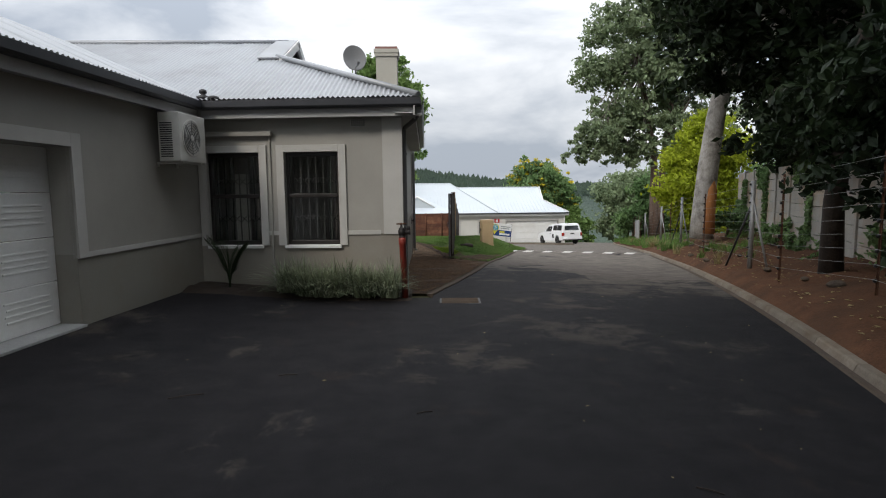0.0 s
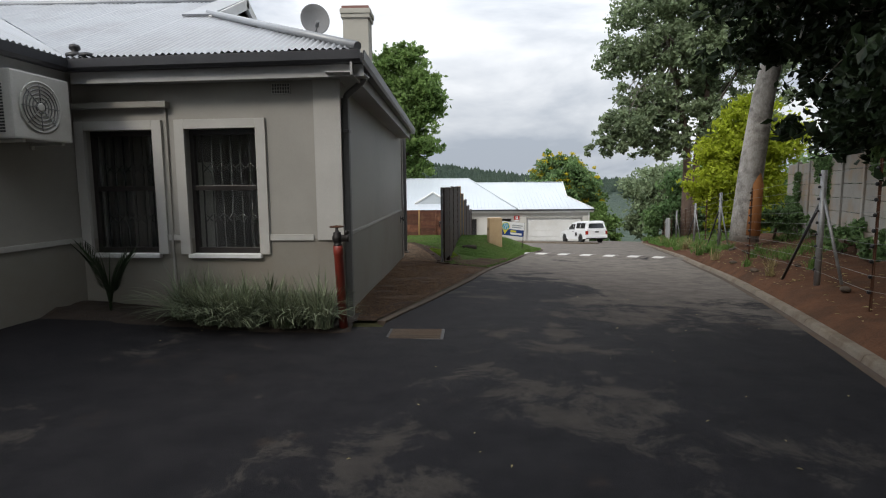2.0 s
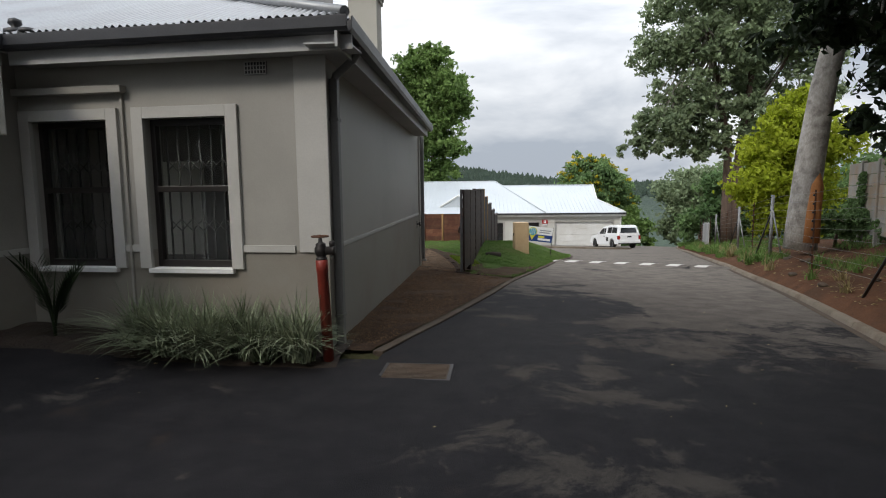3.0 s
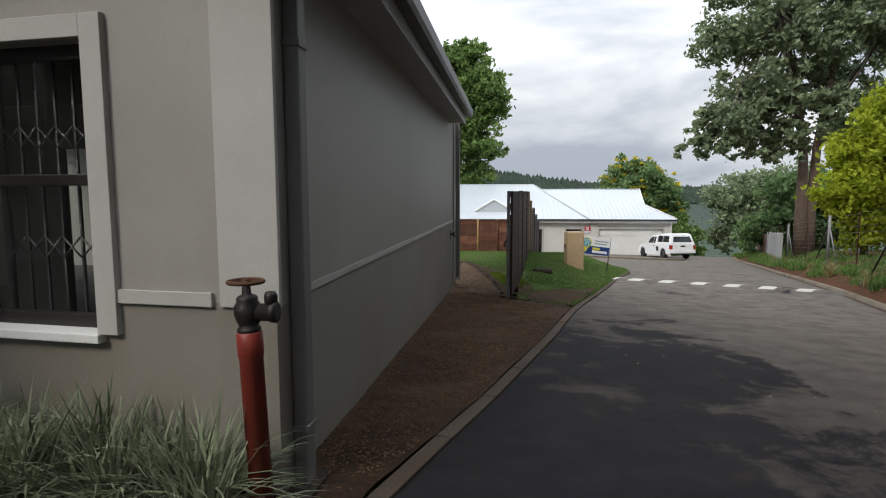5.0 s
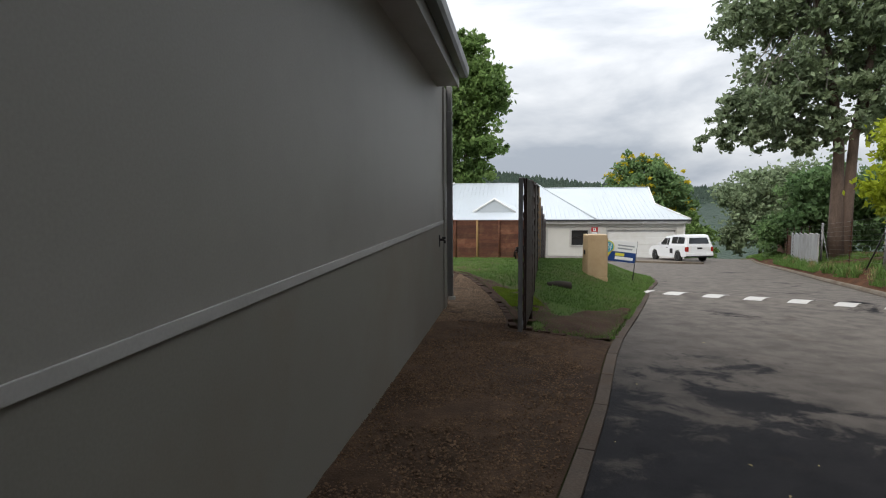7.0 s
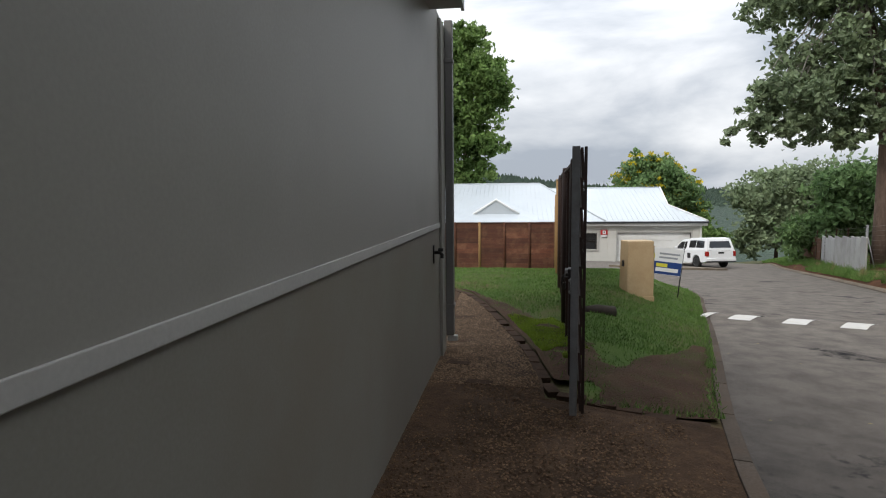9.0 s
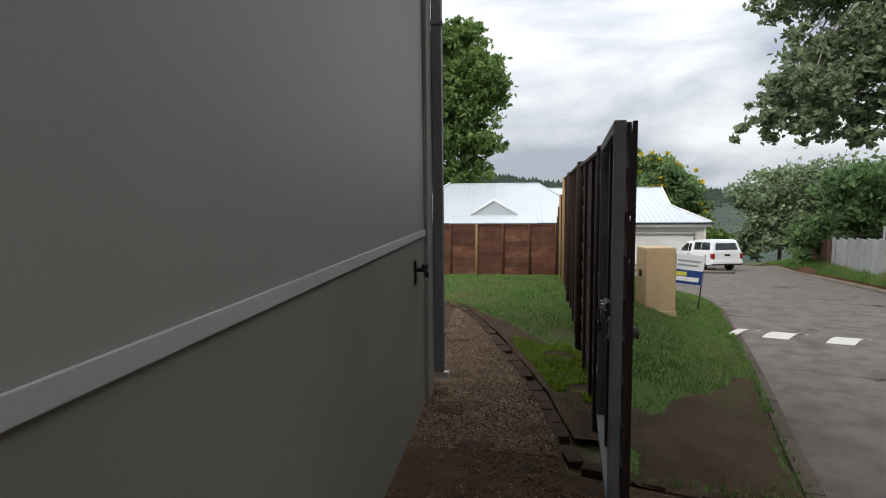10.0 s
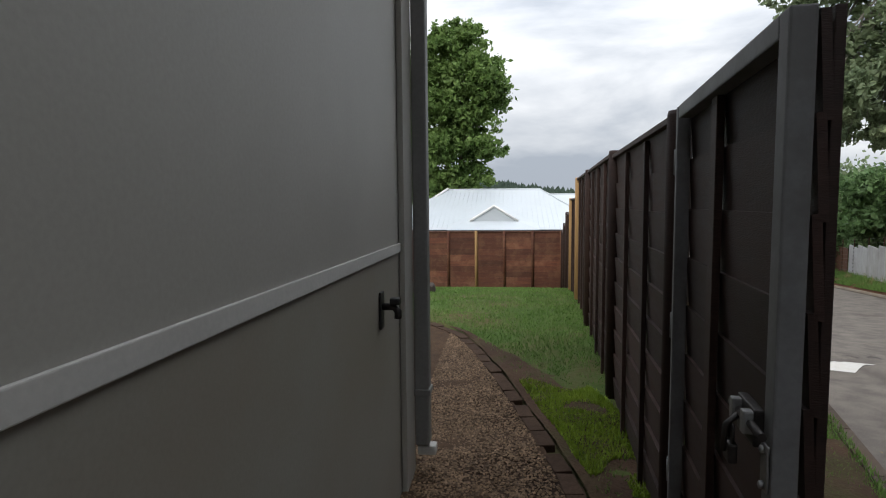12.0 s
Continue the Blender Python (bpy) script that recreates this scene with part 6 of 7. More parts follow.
tree("broad_tree", "tall broad-leaved green tree rising behind the far roof", (-3.6, 61.0), [([(-3.6, 61, -5.0), (-3.5, 61, 0), (-3.2, 61, 5), (-3.0, 61, 9)], 0.5, 0.2)],
     [(-2.2, 60, 11.5, 2.6, 2.6, 2.0), (-4.8, 61, 13.2, 2.6, 2.6, 2.0), (-2.6, 60.5, 8.4, 2.3, 2.4, 1.5), (-5.6, 60.5, 9.6, 2.6, 2.6, 1.8), (-1.6, 60.5, 5.9, 1.9, 2.2, 1.3), (-4.2, 60, 6.2, 2.4, 2.4, 1.6),
      (-3.2, 61, 15.0, 2.0, 2.0, 1.2), (-6.6, 61, 6.0, 2.6, 2.6, 1.9), (-2.6, 60.5, 3.4, 2.0, 2.0, 1.3), (-5.4, 61, 2.6, 2.4, 2.4, 1.6), (-0.9, 60.5, 10.0, 1.5, 1.6, 1.3), (-7.5, 61, 11.0, 2.2, 2.4, 1.8)],
     40000, 0.23, M_BARK_DARK, M_LEAF_FRESH, 9, limbs=1, sub=0.34, per=34, hollow=0.3)

tree("blossom_tree", "round green tree with yellow blossom behind the far garage", (13.6, 66.0), [([(13.6, 66, -6), (13.6, 66, -2), (13.5, 66, 0.5)], 0.3, 0.15)],
     [(12.2, 65, 1.5, 2.1, 2.0, 1.7), (15.2, 65, 1.6, 2.2, 2.0, 1.7), (13.6, 65, 3.2, 2.4, 2.2, 1.6), (16.4, 65.4, 0.0, 1.8, 1.8, 1.4), (11.0, 65.4, 0.2, 1.7, 1.7, 1.3), (13.8, 65, 0.4, 2.4, 2, 1.6), (17.3, 65.6, -1.8, 1.4, 1.4, 1.2)],
     24000, 0.22, M_BARK_DARK, M_LEAF_BUSH, 11, limbs=1, sub=0.4, per=45, extra=(M_FLOWER, 6500, 0.16))

for i, (name, label, x, y, cl, n, sz, mt, sd) in enumerate((
    ("thicket_bush", "dense dark green thicket beside the drive", 19.5, 46.5, [(19.0, 46, -0.6, 1.4, 1.5, 1.2), (19.8, 46, 0.9, 2.2, 2.0, 1.8), (22.0, 46, 1.0, 2.2, 2.0, 2.0), (18.6, 46.4, -1.3, 2.0, 1.8, 1.2), (24.2, 46, 0.8, 2.2, 2, 2.2), (21, 45.6, -1.2, 2.4, 1.6, 1.4)], 26000, 0.19, M_LEAF_BUSH, 21),
    ("thicket_tree", "green tree leaning over the lower drive", 24.0, 64.0, [(22.6, 64, 0.8, 2.4, 2.4, 2.2), (24.8, 64, 1.9, 2.4, 2.4, 2.0), (23.8, 63, -1.6, 2.4, 2, 1.8), (26.6, 64, 0.4, 2.4, 2.4, 2.4), (22.0, 64, -2.4, 1.6, 1.8, 1.4), (28.6, 63, 1.4, 2.6, 2.6, 2.6)], 22000, 0.24, M_LEAF_MID, 22),
    ("roadside_bush", "olive green bush beside the lower drive", 17.0, 63.5, [(16.6, 63, -2.2, 1.7, 1.7, 1.5), (18.2, 63.5, -2.8, 1.5, 1.5, 1.2), (15.6, 62.6, -3.4, 1.7, 1.5, 1.2), (17.4, 63, -3.9, 1.8, 1.5, 0.9)], 10000, 0.20, M_LEAF_FRESH, 23),
    ("roadside_bush", "dark bush at the bend of the drive", 15.4, 57.5, [(15.0, 57.5, -3.0, 1.1, 1.1, 0.9), (16.0, 58.0, -3.2, 1.0, 1.0, 0.8), (15.4, 57.4, -3.9, 1.4, 1.1, 0.7)], 6000, 0.15, M_LEAF_BUSH, 24),
    ("thicket_tree", "green tree behind the roadside walls", 22.5, 36.0, [(21.0, 36, 0.4, 2.2, 2.2, 1.8), (23.5, 36, 1.2, 2.4, 2.2, 2.0), (25.5, 35, 2.2, 2.6, 2.4, 2.4), (22.2, 35, -0.8, 2.2, 2.0, 1.4), (27.5, 34, 1.2, 2.6, 2.6, 2.6)], 22000, 0.19, M_LEAF_BUSH, 25),
    ("hedge_bush", "dark green shrub at the foot of the precast wall", 11.0, 19.4, [(10.9, 18.9, 0.55, 0.55, 0.5, 0.35), (11.6, 18.5, 0.6, 0.6, 0.5, 0.4), (11.3, 17.6, 0.5, 0.5, 0.5, 0.3)], 5000, 0.07, M_LEAF_BUSH, 26),
    ("hedge_bush", "dark green shrub under the shade tree", 9.7, 13.5, [(9.4, 13.6, 0.55, 0.5, 0.7, 0.3), (9.0, 12.2, 0.5, 0.45, 0.6, 0.3), (8.3, 10.3, 0.5, 0.45, 0.8, 0.35), (7.4, 7.6, 0.75, 0.5, 1.0, 0.5), (6.6, 5.6, 0.7, 0.5, 1.0, 0.5)], 9000, 0.07, M_LEAF_BUSH, 27),
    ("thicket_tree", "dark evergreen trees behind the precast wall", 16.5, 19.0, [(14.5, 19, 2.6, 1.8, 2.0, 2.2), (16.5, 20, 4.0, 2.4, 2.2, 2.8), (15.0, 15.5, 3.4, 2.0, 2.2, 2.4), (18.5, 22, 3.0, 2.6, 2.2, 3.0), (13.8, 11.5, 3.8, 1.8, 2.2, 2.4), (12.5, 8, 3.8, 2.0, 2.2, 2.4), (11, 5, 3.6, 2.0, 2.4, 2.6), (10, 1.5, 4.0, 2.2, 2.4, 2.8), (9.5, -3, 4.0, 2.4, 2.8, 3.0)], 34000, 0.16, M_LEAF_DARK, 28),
)):
    zb = land(x, y)
    tree(name, label, (x, y), [([(x, y, zb - 0.1), (x + 0.05, y, zb + 0.6 * (cl[0][2] - zb)), (x + 0.1, y, max(zb + 0.3, cl[0][2]))], min(0.16, 0.09 * cl[0][3]), 0.03)], cl, n, sz, M_BARK_DARK, mt, sd, limbs=1, sub=0.40, per=50, hollow=0.3)

# ---------------------------------------------------------------- hills
ELEV = ((-90, 2.4), (-40, 2.6), (-10, 2.5), (-2, 2.05), (3, 1.5), (8, 0.78), (14, 0.45), (20, 0.25), (40, 0.6), (90, 2.0))
rng = np.random.default_rng(40)
hv, hf = [], []
azs = np.arange(-90, 90.1, 0.5)
for j, a in enumerate(azs):
    crest = 1.5 + 420 * math.tan(radians(inter(ELEV, a))) + 1.2 * noise.noise(Vector((a * 0.4, 0, 0)))
    for i, (r, f) in enumerate(((150, -26), (220, -30), (300, None), (360, None), (420, None), (520, None))):
        z = f if f is not None else {300: -22 + 0.30 * (crest + 22), 360: -22 + 0.72 * (crest + 22), 420: crest, 520: crest - 14}[r]
        hv.append((r * math.sin(radians(a)), r * math.cos(radians(a)), z))
        if j and i:
            k = j * 6 + i
            hf.append((k - 7, k - 6, k, k - 1))
hill = part("wooded_hill", (hv, hf), M_HILL)
for p in hill.data.polygons:
    p.use_smooth = True
tagged(hill, "distant hillside covered with dark forest", "hill", kind="structure")
tv, tf = [], []
for k in range(2600):
    a = rng.uniform(-16, 30)
    t = rng.uniform(0.25, 1.0) ** 0.6
    r = 300 + 120 * t
    crest = 1.5 + 420 * math.tan(radians(inter(ELEV, a)))
    f = np.interp(r, [300, 360, 420], [0.30, 0.72, 1.0])
    z = -22 + f * (crest + 22) - 0.8
    x, y = r * math.sin(radians(a)), r * math.cos(radians(a))
    h, w = rng.uniform(2.5, 5.0), rng.uniform(1.2, 2.2)
    s = len(tv)
    for q in range(6):
        tv.append((x + w * math.cos(q * math.tau / 6) * rng.uniform(0.8, 1.2), y + w * math.sin(q * math.tau / 6), z + h * 0.2))
    tv.append((x, y, z + h))
    tf += [(s + q, s + (q + 1) % 6, s + 6) for q in range(6)]
tagged(part("hill_forest", (tv, tf), M_HILL), "thousands of far conifers on the hillside", "forest", kind="stuff")
# far hill strip; distance haze is put into its flat blue colour
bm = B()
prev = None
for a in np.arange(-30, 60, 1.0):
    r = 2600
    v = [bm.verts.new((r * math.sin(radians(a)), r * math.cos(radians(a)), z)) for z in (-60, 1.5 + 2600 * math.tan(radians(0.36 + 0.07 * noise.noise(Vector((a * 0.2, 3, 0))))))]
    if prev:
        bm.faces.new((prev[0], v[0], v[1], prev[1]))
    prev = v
tagged(part("backdrop_hills", bm, M_HILL_FAR), "far hills on the horizon, haze painted in as faint blue", "hill", kind="structure")


# ---------------------------------------------------------------- strap-leaved plants
def strap_clump(x, y, seed, n=90, h=0.42, spread=0.34, material=None, name="strap_plant", label="arching strap-leaved green border plant in the bed", group="border plants"):
    r = random.Random(seed)
    vs, fs = [], []
    z = road_z(x, y) + 0.06
    for _ in range(n):
        a = r.uniform(0, math.tau)
        L = r.uniform(0.6, 1.15) * h * 1.5
        lean = r.uniform(0.2, 1.0)
        w = r.uniform(0.006, 0.013)
        bx, by = r.gauss(0, 0.05), r.gauss(0, 0.04)
        ca, sa = math.cos(a), math.sin(a)
        s = len(vs)
        for k in range(6):
            t = k / 5
            out_d = spread * lean * (t ** 1.4) * 1.25
            up = L * (t - 0.74 * lean * t * t)
            ww = w * (1 - t) ** 0.6 * (1 if k < 5 else 0)
            vs.append((bx + ca * out_d - sa * ww, by + sa * out_d + ca * ww, up))
            vs.append((bx + ca * out_d + sa * ww, by + sa * out_d - ca * ww, up))
            if k:
                q = s + 2 * k
                fs.append((q - 2, q - 1, q + 1, q))
    ob = part(name, (vs, fs), material or M_STRAP)
    ob.location = (x, y, z)
    return tagged(ob, label, "plant", group)


r = random.Random(5)
for i in range(15):
    strap_clump(-1.78 + i * 0.118 + r.uniform(-0.03, 0.03), 8.84 + r.uniform(-0.14, 0.17), 100 + i, 150, r.uniform(0.38, 0.52), r.uniform(0.46, 0.66))
palm = empty("young_palm", (-2.62, 8.95, road_z(-2.62, 8.95) + 0.05), "dark young palm with upright fronds beside the wall", "palm")
for i in range(9):
    a = i * 2.4
    L = 0.75 + 0.25 * ((i * 7) % 5) / 5
    ca, sa = math.cos(a), math.sin(a)
    pts = [(ca * 0.35 * t * t * L, sa * 0.22 * t * t * L, L * (t - 0.18 * t * t)) for t in np.linspace(0, 1, 7)]
    fr = B()
    tube(fr, pts, [0.014, 0.012, 0.010, 0.008, 0.006, 0.004, 0.002], 6)
    for k in range(14):
        t = 0.3 + 0.7 * k / 14
        p = Vector((ca * 0.35 * t * t * L, sa * 0.22 * t * t * L, L * (t - 0.18 * t * t)))
        for s in (-1, 1):
            d = Vector((-sa * s * 0.7 + ca * 0.3, ca * s * 0.7 + sa * 0.3, 0.75)).normalized() * 0.20
            q = Vector((ca, sa, 0)) * 0.008
            fr.faces.new([fr.verts.new(v) for v in (p - q, p + d * 0.5 + q, p + d, p + d * 0.5 - q)])
    part("frond", fr, M_LEAF_DARK, palm)

# tufts of grass along the bank
for i in range(46):
    y = r.uniform(11, 46)
    x = right_x(y) + r.choice((0.35, 0.5, 0.8, 1.3)) + r.uniform(-0.1, 0.25)
    ob = strap_clump(x, y, 300 + i, 36, r.uniform(0.16, 0.34), 0.22, M_GRASS if i % 3 else M_DRY, "grass_tuft", "loose tuft of grass growing on the soil bank", "bank tufts")
    ob.location.z = land(x, y) + 0.03

for i in range(26):
    y = r.uniform(19, 37)
    x = right_x(y) + r.uniform(0.3, 0.75)
    ob = strap_clump(x, y, 400 + i, 48, r.uniform(0.28, 0.46), 0.34, M_GRASS if i % 4 else M_DRY, "grass_tuft", "full tuft of long grass behind the kerb", "bank tufts")
    ob.location.z = land(x, y) + 0.03

# grass of the lawn and of the bank
rng = np.random.default_rng(8)


def blades(name, n, place, zfn, h, w, material, label):
    vs, fs = [], []
    done = 0
    while done < n:
        p = place(rng)
        if p is None:
            continue
        x, y = p
        z = zfn(x, y)
        a = rng.uniform(0, math.tau)
        hh = h * rng.uniform(0.5, 1.3)
        ca, sa = math.cos(a) * w, math.sin(a) * w
        lx, ly = rng.normal() * hh * 0.5, rng.normal() * hh * 0.5
        s = len(vs)
        vs += [(x - ca, y - sa, z - 0.01), (x + ca, y + sa, z - 0.01), (x + lx, y + ly, z + hh)]
        fs.append((s, s + 1, s + 2))
        done += 1
    return tagged(part(name, (vs, fs), material), label, "grass", kind="stuff")


def bare(x, y):
    """Muddy ground near the gate and along the fence foot."""
    v = noise.noise(Vector((x * 0.9, y * 0.7, 4))) * 0.5 + 0.9 * smooth((18.6 - y) / 1.8) + 0.35 * smooth((0.5 - abs(x - 1.1)) / 0.5) * smooth((21 - y) / 2)
    return v > 0.28 or x - gravel_edge(y) < 0.1 + verge_width(y) and y < 21.2


def on_lawn(g):
    y = 16.4 + 17 * g.uniform() ** 1.7
    x = g.uniform(-3.5, 5.4)
    if x < lawn_start(y) + 0.03 or x > left_x(y) - 0.08 or (bare(x, y) and g.uniform() > 0.18):
        return None
    return x, y


blades("lawn_grass", 130000, on_lawn, lawn_z, 0.034, 0.006, M_GRASS, "short lawn grass")


def on_moss(g):
    y = g.uniform(17.5, 19.4)
    x = gravel_edge(y) + 0.16 + g.uniform() * 0.55
    return None if noise.noise(Vector((x * 3.5, y * 2.5, 6))) < 0.9 * abs(y - 18.4) - 0.55 else (x, y)


blades("moss_patch", 9000, on_moss, lambda x, y: lawn_z(x, y) + 0.01, 0.022, 0.006, M_MOSS, "bright green mossy weeds beside the path")


def on_bank(g):
    y = g.uniform(13, 60)
    x = right_x(y) + 0.2 + g.uniform() ** 1.5 * 3.0
    return None if noise.noise(Vector((x * 0.8, y * 0.35, 9))) < 0.42 - 0.024 * (y - 13) else (x, y)


blades("bank_grass", 26000, on_bank, lambda x, y: land(x, y) + 0.03, 0.20, 0.010, M_GRASS, "rough grass and weeds on the bank")


# ---------------------------------------------------------------- electric fence on the bank
def fence_line(y):
    return inter(((2, 4.3), (6.5, 5.7), (9, 6.12), (11.2, 6.95), (15.7, 8.3), (20.2, 9.75), (27, 12.0), (34, 14.2), (46, 17.6)), y)


def strut_post(y):
    x = fence_line(y)
    z = land(x, y)
    p = empty("fence_post", (x, y, z), "braced galvanised corner post of the wire fence", "fence post", "braced posts")
    part("post", tube(B(), [(0, 0, -0.1), (0, 0, 1.78)], 0.045, 10), M_GALV, p)
    part("brace", tube(B(), [(0, 0, 1.45), (0.10, -0.42, -0.02 + land(x + 0.10, y - 0.42) - z)], 0.022, 8), M_GALV, p)
    part("brace", tube(B(), [(0, 0, 1.35), (0.10, 1.1, -0.02 + land(x + 0.1, y + 1.1) - z)], 0.022, 8), M_BLACK, p)
    for i in range(9):
        part("insulator", lathe(B(), [(0.012, 0), (0.02, 0.01), (0.02, 0.03), (0.012, 0.04)], 8, pose(-0.06, 0, 0.25 + i * 0.18)), M_BLACK, p)
    return p


def iron_post(y, tall=1.75):
    x = fence_line(y)
    z = land(x, y)
    p = empty("fence_standard", (x, y, z), "thin rusty iron fence standard with black insulators", "fence post", "iron standards")
    part("bar", box(box(B(), -0.018, 0.018, -0.003, 0.003, -0.1, tall), -0.003, 0.003, -0.018, 0.018, -0.1, tall), M_RUST, p)
    for i in range(9):
        part("insulator", lathe(B(), [(0.012, 0), (0.022, 0.01), (0.022, 0.03), (0.012, 0.045)], 8, pose(-0.03, 0, 0.22 + i * 0.175)), M_BLACK, p)
    return p


for y in (11.2, 20.2, 27.5, 36):
    strut_post(y)
for y in (4.4, 6.6, 9.0, 15.7, 23.6, 31.5, 38.5, 40.3, 42.2, 44):
    iron_post(y)
wires = empty("fence_wire", (0, 0, 0), "thin taut electric fence wires strung between the posts", "fence wire")
for i in range(9):
    pts = [(fence_line(y) - 0.06, y, land(fence_line(y), y) + 0.26 + i * 0.178 - 0.012 * math.sin(y * 1.4)) for y in (2, 4.4, 6.6, 9, 11.2, 13.5, 15.7, 18, 20.2, 23.6, 27.5, 31.5, 36, 40, 44)]
    part("strand", tube(B(), pts, 0.0032, 4, False), M_WIRE, wires)

# ---------------------------------------------------------------- precast panel wall
PW = ((5.2, 2.0), (7.3, 8.2), (9.83, 14.9), (12.1, 20.7))
pwall = empty("precast_wall", (0, 0, 0), "weathered precast concrete panel wall with orange soil stains", "wall")
run = 0.0
for (ax, ay), (bx, by) in zip(PW, PW[1:]):
    m, L = wall_frame((ax, ay), (bx, by))
    n = max(1, round(L / 1.55))
    for i in range(n):
        x0, x1 = L * i / n, L * (i + 1) / n
        c = m @ Vector(((x0 + x1) / 2, 0, 0))
        zb = 0.36 + 0.02 * math.sin(i * 2.1)
        for k in range(6):
            part("panel", box(B(), x0 + 0.055, x1 - 0.055, -0.022, 0.022, zb + k * 0.30, zb + k * 0.30 + 0.290, 0.008, m), M_CONCRETE, pwall)
        part("post", box(B(), x0 - 0.055, x0 + 0.055, -0.06, 0.06, zb - 0.3, zb + 1.84, 0.012, m), M_CONCRETE, pwall)

# ivy on the panel wall
rng = np.random.default_rng(51)
ivy_at = []
for along, w, z0, z1, n in ((0.30, 0.16, 0.5, 2.2, 700), (0.36, 0.5, 1.7, 2.3, 900), (0.62, 0.22, 0.4, 2.1, 900), (0.66, 0.7, 1.6, 2.2, 900), (0.86, 0.3, 0.4, 1.9, 1000), (0.93, 0.5, 0.4, 1.2, 800)):
    (ax, ay), (bx, by) = PW[1], PW[3]
    d = np.array([bx - ax, by - ay]) / math.hypot(bx - ax, by - ay)
    c = np.array([ax, ay]) + (np.array([bx, by]) - np.array([ax, ay])) * along
    hgt = rng.uniform(0, 1, n)
    off = rng.normal(size=n) * w * 0.5 * (0.5 + 0.6 * hgt)
    xy = c + off[:, None] * d + np.array([-d[1], d[0]]) * (0.05 + 0.10 * rng.uniform(size=(n, 1)))
    ivy_at.append(np.column_stack([xy, z0 + (z1 - z0) * hgt]))
tagged(leaf_mesh("ivy", np.concatenate(ivy_at), 0.065, M_LEAF_BUSH, None, rng, 1.3, 0.6), "dark green ivy climbing over the precast wall", "ivy")

# grey slab wall and rusty sheet fence further down
gw = empty("slab_wall", (0, 0, 0), "grey weathered slab wall beside the lower drive", "wall")
m, L = wall_frame((13.55, 33.9), (16.9, 43.2))
for i in range(11):
    x0 = L * i / 11
    c = m @ Vector((x0, 0, 0))
    zb = land(c.x, c.y)
    part("slab", box(B(), x0 + 0.01, L * (i + 1) / 11 - 0.01, -0.03, 0.03, zb - 0.2, zb + 1.35 + 0.05 * math.sin(i * 3.3), 0.01, m), M_CONC_GREY, gw)
rw = empty("sheet_fence", (0, 0, 0), "rusty brown sheet fence beside the lower drive", "fence")
m, L = wall_frame((17.0, 43.5), (19.8, 51.5))
for i in range(7):
    x0 = L * i / 7
    c = m @ Vector((x0, 0, 0))
    zb = land(c.x, c.y)
    part("sheet", box(B(), x0, L * (i + 1) / 7 - 0.02, -0.015, 0.015, zb - 0.2, zb + 1.25 + 0.06 * math.sin(i * 2.3), 0.006, m), M_RUST, rw)

# ---------------------------------------------------------------- litter on the drive and the bank
r = random.Random(77)
lv2, lf2 = [], []
for i in range(900):
    if i < 130:
        x, y = r.uniform(-2.5, 5.0), r.uniform(2.2, 20)
        if x > right_x(y) or (y > 9 and x < left_x(y)):
            continue
        z, s = road_surface(x, y) + 0.004, r.uniform(0.008, 0.02)
    else:
        y = r.uniform(3, 24)
        x = right_x(y) + 0.25 + r.uniform(0, 2.2)
        z, s = land(x, y) + 0.06, r.uniform(0.02, 0.05)
    a = r.uniform(0, math.tau)
    ca, sa = math.cos(a) * s, math.sin(a) * s
    k = len(lv2)
    lv2 += [(x - ca, y - sa, z), (x + sa * 0.5, y - ca * 0.5, z + s * 0.3), (x + ca, y + sa, z + s * 0.1), (x - sa * 0.5, y + ca * 0.5, z + s * 0.3)]
    lf2.append((k, k + 1, k + 2, k + 3))
tagged(part("leaf_litter", (lv2, lf2), M_DRY), "scattered dry leaves and bits", "litter", kind="stuff")
for x, y, a, L in ((0.35, 4.3, 0.3, 0.12), (1.9, 3.2, -0.6, 0.14), (-1.6, 4.6, 0.35, 0.26), (-0.9, 5.2, 0.2, 0.16)):
    z = road_surface(x, y) + 0.005
    tagged(part("twig", tube(B(), [(x, y, z), (x + L * 0.5 * math.cos(a), y + L * 0.5 * math.sin(a), z + 0.006), (x + L * math.cos(a), y + L * math.sin(a), z)], 0.004, 5), M_ROTTEN), "small dry twig on the asphalt", "twig", "twigs")
bank_stone = random.Random(9)
for i in range(14):
    y = bank_stone.uniform(6, 22)
    x = right_x(y) + bank_stone.uniform(0.4, 2.4)
    t = bmesh.new()
    bmesh.ops.create_icosphere(t, subdivisions=2, radius=bank_stone.uniform(0.05, 0.13))
    for v in t.verts:
        v.co *= 1 + 0.35 * noise.noise(v.co * 9 + Vector((i, 0, 0)))
        v.co.z *= 0.6
    ob = part("stone", t, M_EDGE)
    ob.location = (x, y, land(x, y) + 0.07)
    tagged(ob, "rough stone lying on the soil bank", "stone", "bank stones")

# ---------------------------------------------------------------- pebbles of the gravel
base_v = np.array([(1, 0, 0), (0, 1, 0), (-1, 0, 0), (0, -1, 0), (0, 0, 0.8), (0.6, 0.6, 0.35), (-0.6, 0.6, 0.35), (-0.6, -0.6, 0.35), (0.6, -0.6, 0.35)])
base_f = ((0, 5, 8), (0, 1, 5), (1, 2, 6), (2, 3, 7), (3, 0, 8), (1, 6, 5), (2, 7, 6), (3, 8, 7), (4, 5, 6), (4, 6, 7), (4, 7, 8), (4, 8, 5))


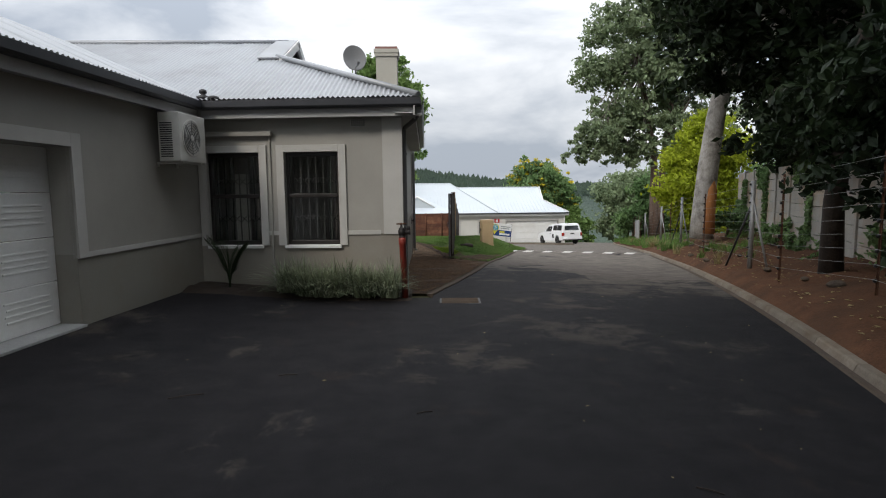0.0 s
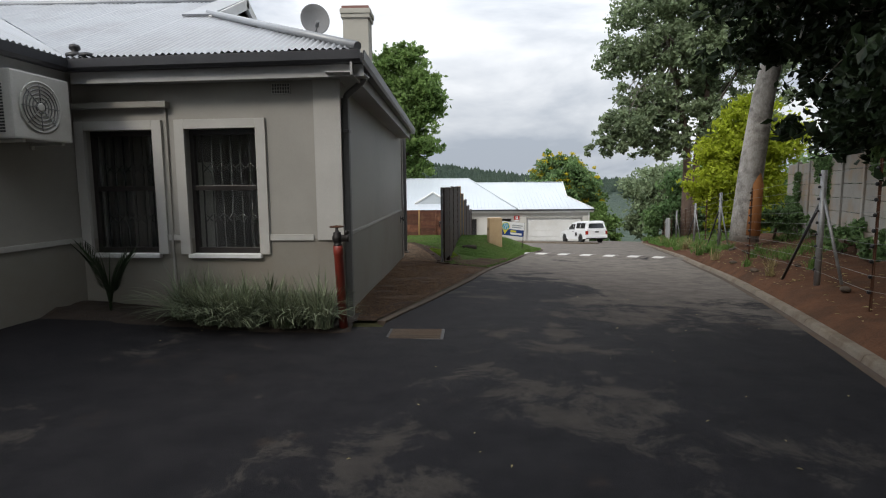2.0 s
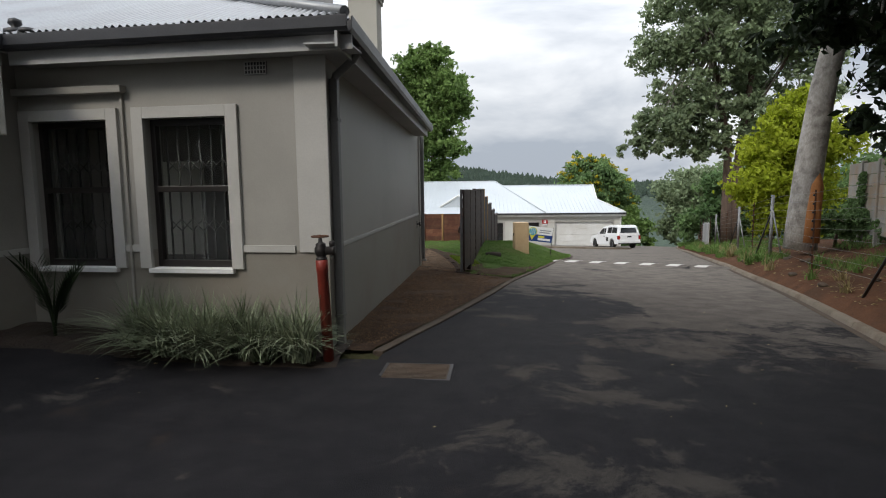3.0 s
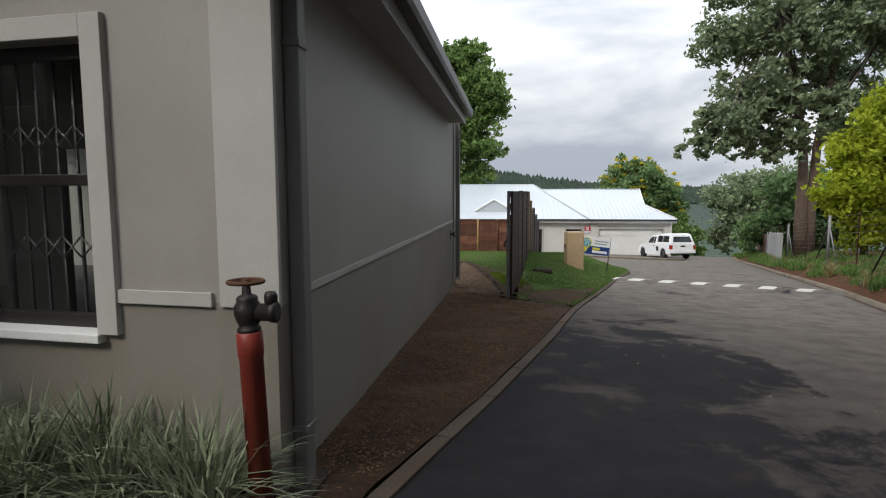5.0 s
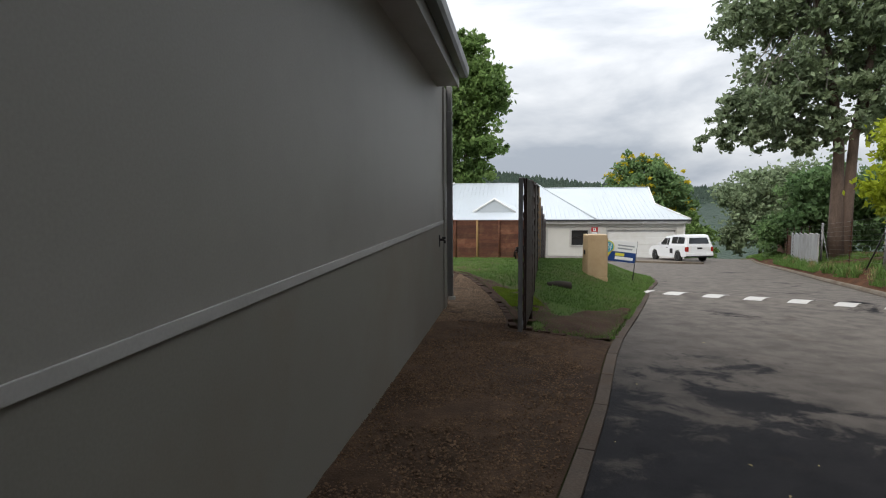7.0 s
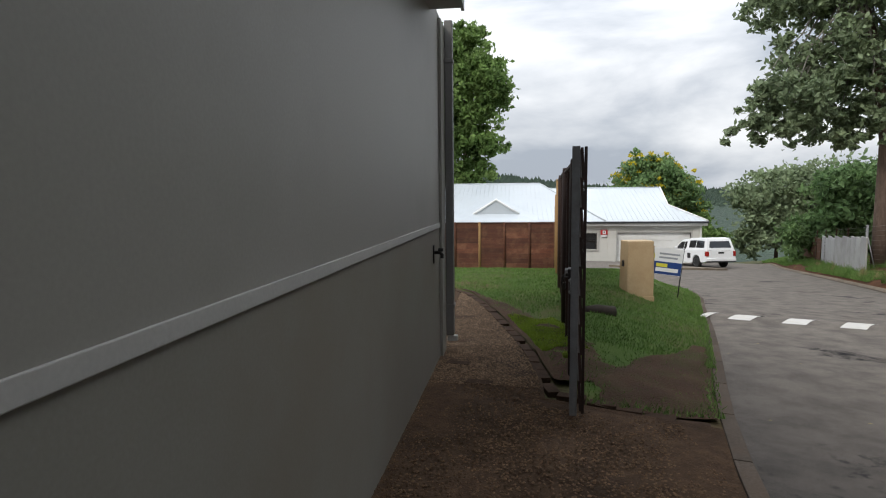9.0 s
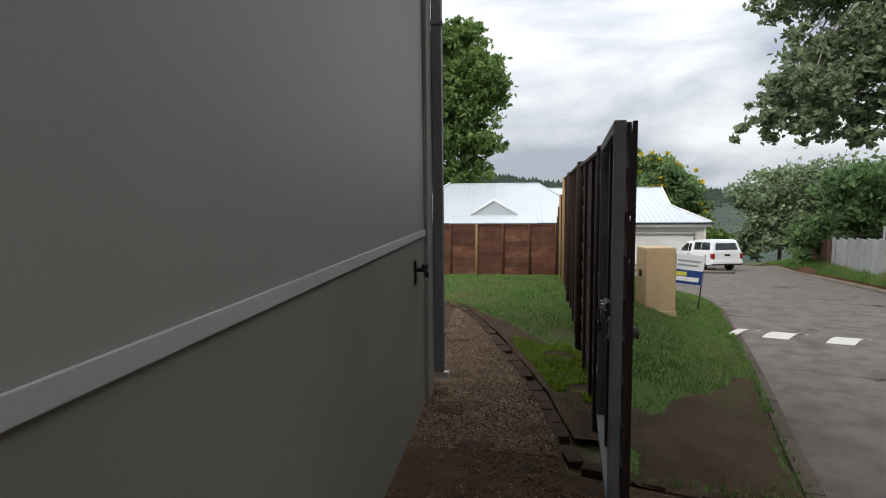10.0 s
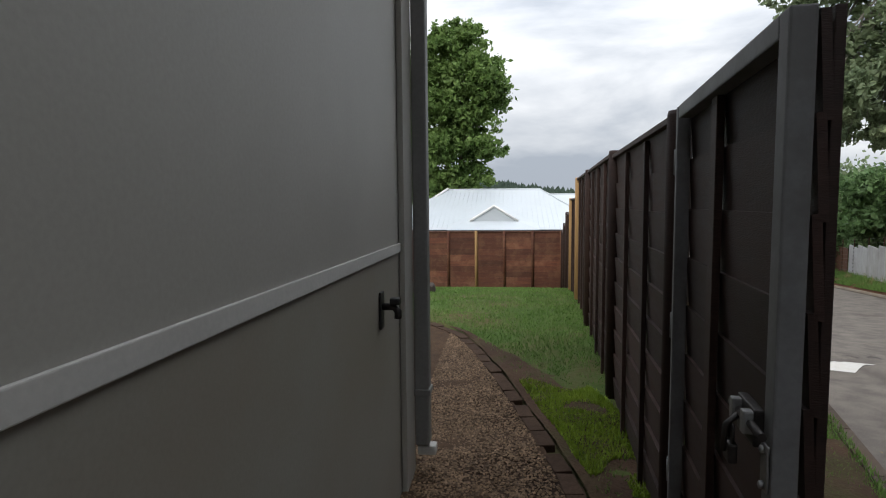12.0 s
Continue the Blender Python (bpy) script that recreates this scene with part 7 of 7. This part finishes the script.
def pebbles(count, y0, y1, bare_share, material, label, seed):
    """Loose stones on the gravel between y0 and y1, fewer towards the muddy edge."""
    rng = np.random.default_rng(seed)
    pv, pf = [], []
    n = 0
    while n < count:
        y = y0 + (y1 - y0) * rng.uniform()
        x = rng.uniform(-0.1, 1.9)
        if x > gravel_edge(y) - 0.03:
            continue
        e = gravel_edge(y) - x
        if rng.uniform() > bare_share + (1 - bare_share) * smooth((noise.noise(Vector((x * 1.5, y * 0.8, 2))) + 0.35) * 1.6) * smooth(e / 0.5):
            continue
        s = rng.uniform(0.0045, 0.0105)
        a = rng.uniform(0, math.tau)
        rot = np.array([[math.cos(a), -math.sin(a), 0], [math.sin(a), math.cos(a), 0], [0, 0, 1]])
        q = (base_v * s * rng.uniform(0.7, 1.3, size=(1, 3))) @ rot.T + np.array([x, y, land(x, y) + 0.043])
        k = len(pv)
        pv += q.tolist()
        pf += [(k + i0, k + i1, k + i2) for i0, i1, i2 in base_f]
        n += 1
    return tagged(part("gravel_stones", (pv, pf), material), label, "gravel", kind="stuff")


# darker brown beside the house: mud, with the wall strip's shade in the colour
pebbles(24000, 9.3, 16.9, 0.45, M_PEBBLE, "loose brown gravel stones trodden into mud", 12)
pebbles(20000, 16.6, 21.9, 0.8, M_PEBBLE_PALE, "clean tan gravel stones of the garden path", 13)

# ---------------------------------------------------------------- kerb stones and edgings, piece by piece
kerb = empty("kerb", (0, 0, 0), "weathered precast kerb stones along the drive", "kerb", kind="structure")
y = -4.0
while y < 60:
    L = 0.92 if y < 40 else 2.0
    x = right_x(y)
    dx = right_x(y + 0.1) - x
    ln = math.hypot(dx, 0.1)
    y2 = y + L * 0.1 / ln
    x2 = right_x(y2)
    b = B()
    d = Vector((x2 - x, y2 - y, 0)).normalized()
    o = Vector((d.y, -d.x, 0))
    prof = ((-0.02, -0.15), (-0.012, 0.0), (0.018, 0.078), (0.034, 0.096), (0.115, 0.10), (0.13, 0.086), (0.13, -0.15))
    rings = []
    for px, py, s in ((x, y, 0.006), (x2, y2, -0.006)):
        zz = road_z(px, py)
        rings.append([b.verts.new(Vector((px, py, zz)) + d * s + o * a + Vector((0, 0, c))) for a, c in prof])
    k = len(prof)
    for i in range(k):
        b.faces.new((rings[0][i], rings[0][(i + 1) % k], rings[1][(i + 1) % k], rings[1][i]))
    b.faces.new(rings[0])
    b.faces.new(rings[1][::-1])
    bmesh.ops.recalc_face_normals(b, faces=b.faces[:])
    part("kerb_stone", b, M_KERB, kerb)
    x, y = x2, y2
gut = B()
pts = np.arange(-4, 40, 0.5)
prev = None
for y in pts:
    x = right_x(y)
    v = [gut.verts.new((x + e, float(y), road_z(x + e, y) + z)) for e, z in ((-0.09, 0.016), (-0.075, 0.026), (-0.012, 0.03))]
    if prev:
        gut.faces.new((prev[0], v[0], v[1], prev[1]))
        gut.faces.new((prev[1], v[1], v[2], prev[2]))
    prev = v
tagged(part("gutter_channel", gut, M_EDGE), "dusty concrete channel at the foot of the kerb", "channel", kind="structure")

edging = empty("drive_edging", (0, 0, 0), "low dirty concrete edging between drive and gravel", "edging", kind="structure")
y = 9.2
while y < 29:
    y2 = y + 0.95
    x, x2 = left_x(y), left_x(y2)
    if y2 > 29:
        break
    d = Vector((x2 - x, y2 - y, 0))
    y2 = y + 0.95 * (y2 - y) / d.length
    x2 = left_x(y2)
    m, L = wall_frame((x, y), (x2, y2))
    b = box(B(), 0.005, L - 0.005, 0.0, 0.11, -0.12, 0.035, 0.008, m)
    za, zb = road_z(x, y), road_z(x2, y2)
    inv = m.inverted()
    for v in b.verts:
        t = (inv @ v.co).x / L
        v.co.z += za + (zb - za) * t
    part("edging_block", b, M_EDGE, edging)
    y = y2

bricks = empty("path_edging", (0, 0, 0), "row of dark weathered bricks edging the gravel path", "edging", kind="structure")
rb = random.Random(3)


def brick_row(pts, step=0.235):
    for (ax, ay), (bx, by) in zip(pts, pts[1:]):
        m, L = wall_frame((ax, ay), (bx, by))
        for i in range(max(1, round(L / step))):
            c = m @ Vector(((i + 0.5) * step, 0, 0))
            mm = Matrix.Translation((c.x, c.y, land(c.x, c.y) + 0.018)) @ Matrix.Rotation(math.atan2(by - ay, bx - ax) + rb.uniform(-0.08, 0.08), 4, "Z") @ Matrix.Rotation(rb.uniform(-0.05, 0.05), 4, "X")
            part("brick", box(B(), -0.11, 0.11, -0.052, 0.052, -0.05, 0.026 + rb.uniform(-0.007, 0.007), 0.006, mm), M_BRICK, bricks)


brick_row([(b, a) for a, b in PATH_EDGE[:-1]])
brick_row([(0.98, 16.8), (1.05, 16.55), (1.45, 16.42), (2.2, 16.22)])
brick_row([(0.08, 17.25), (0.62, 17.12)])
brick_row([(0.08, 16.75), (0.45, 16.66)])
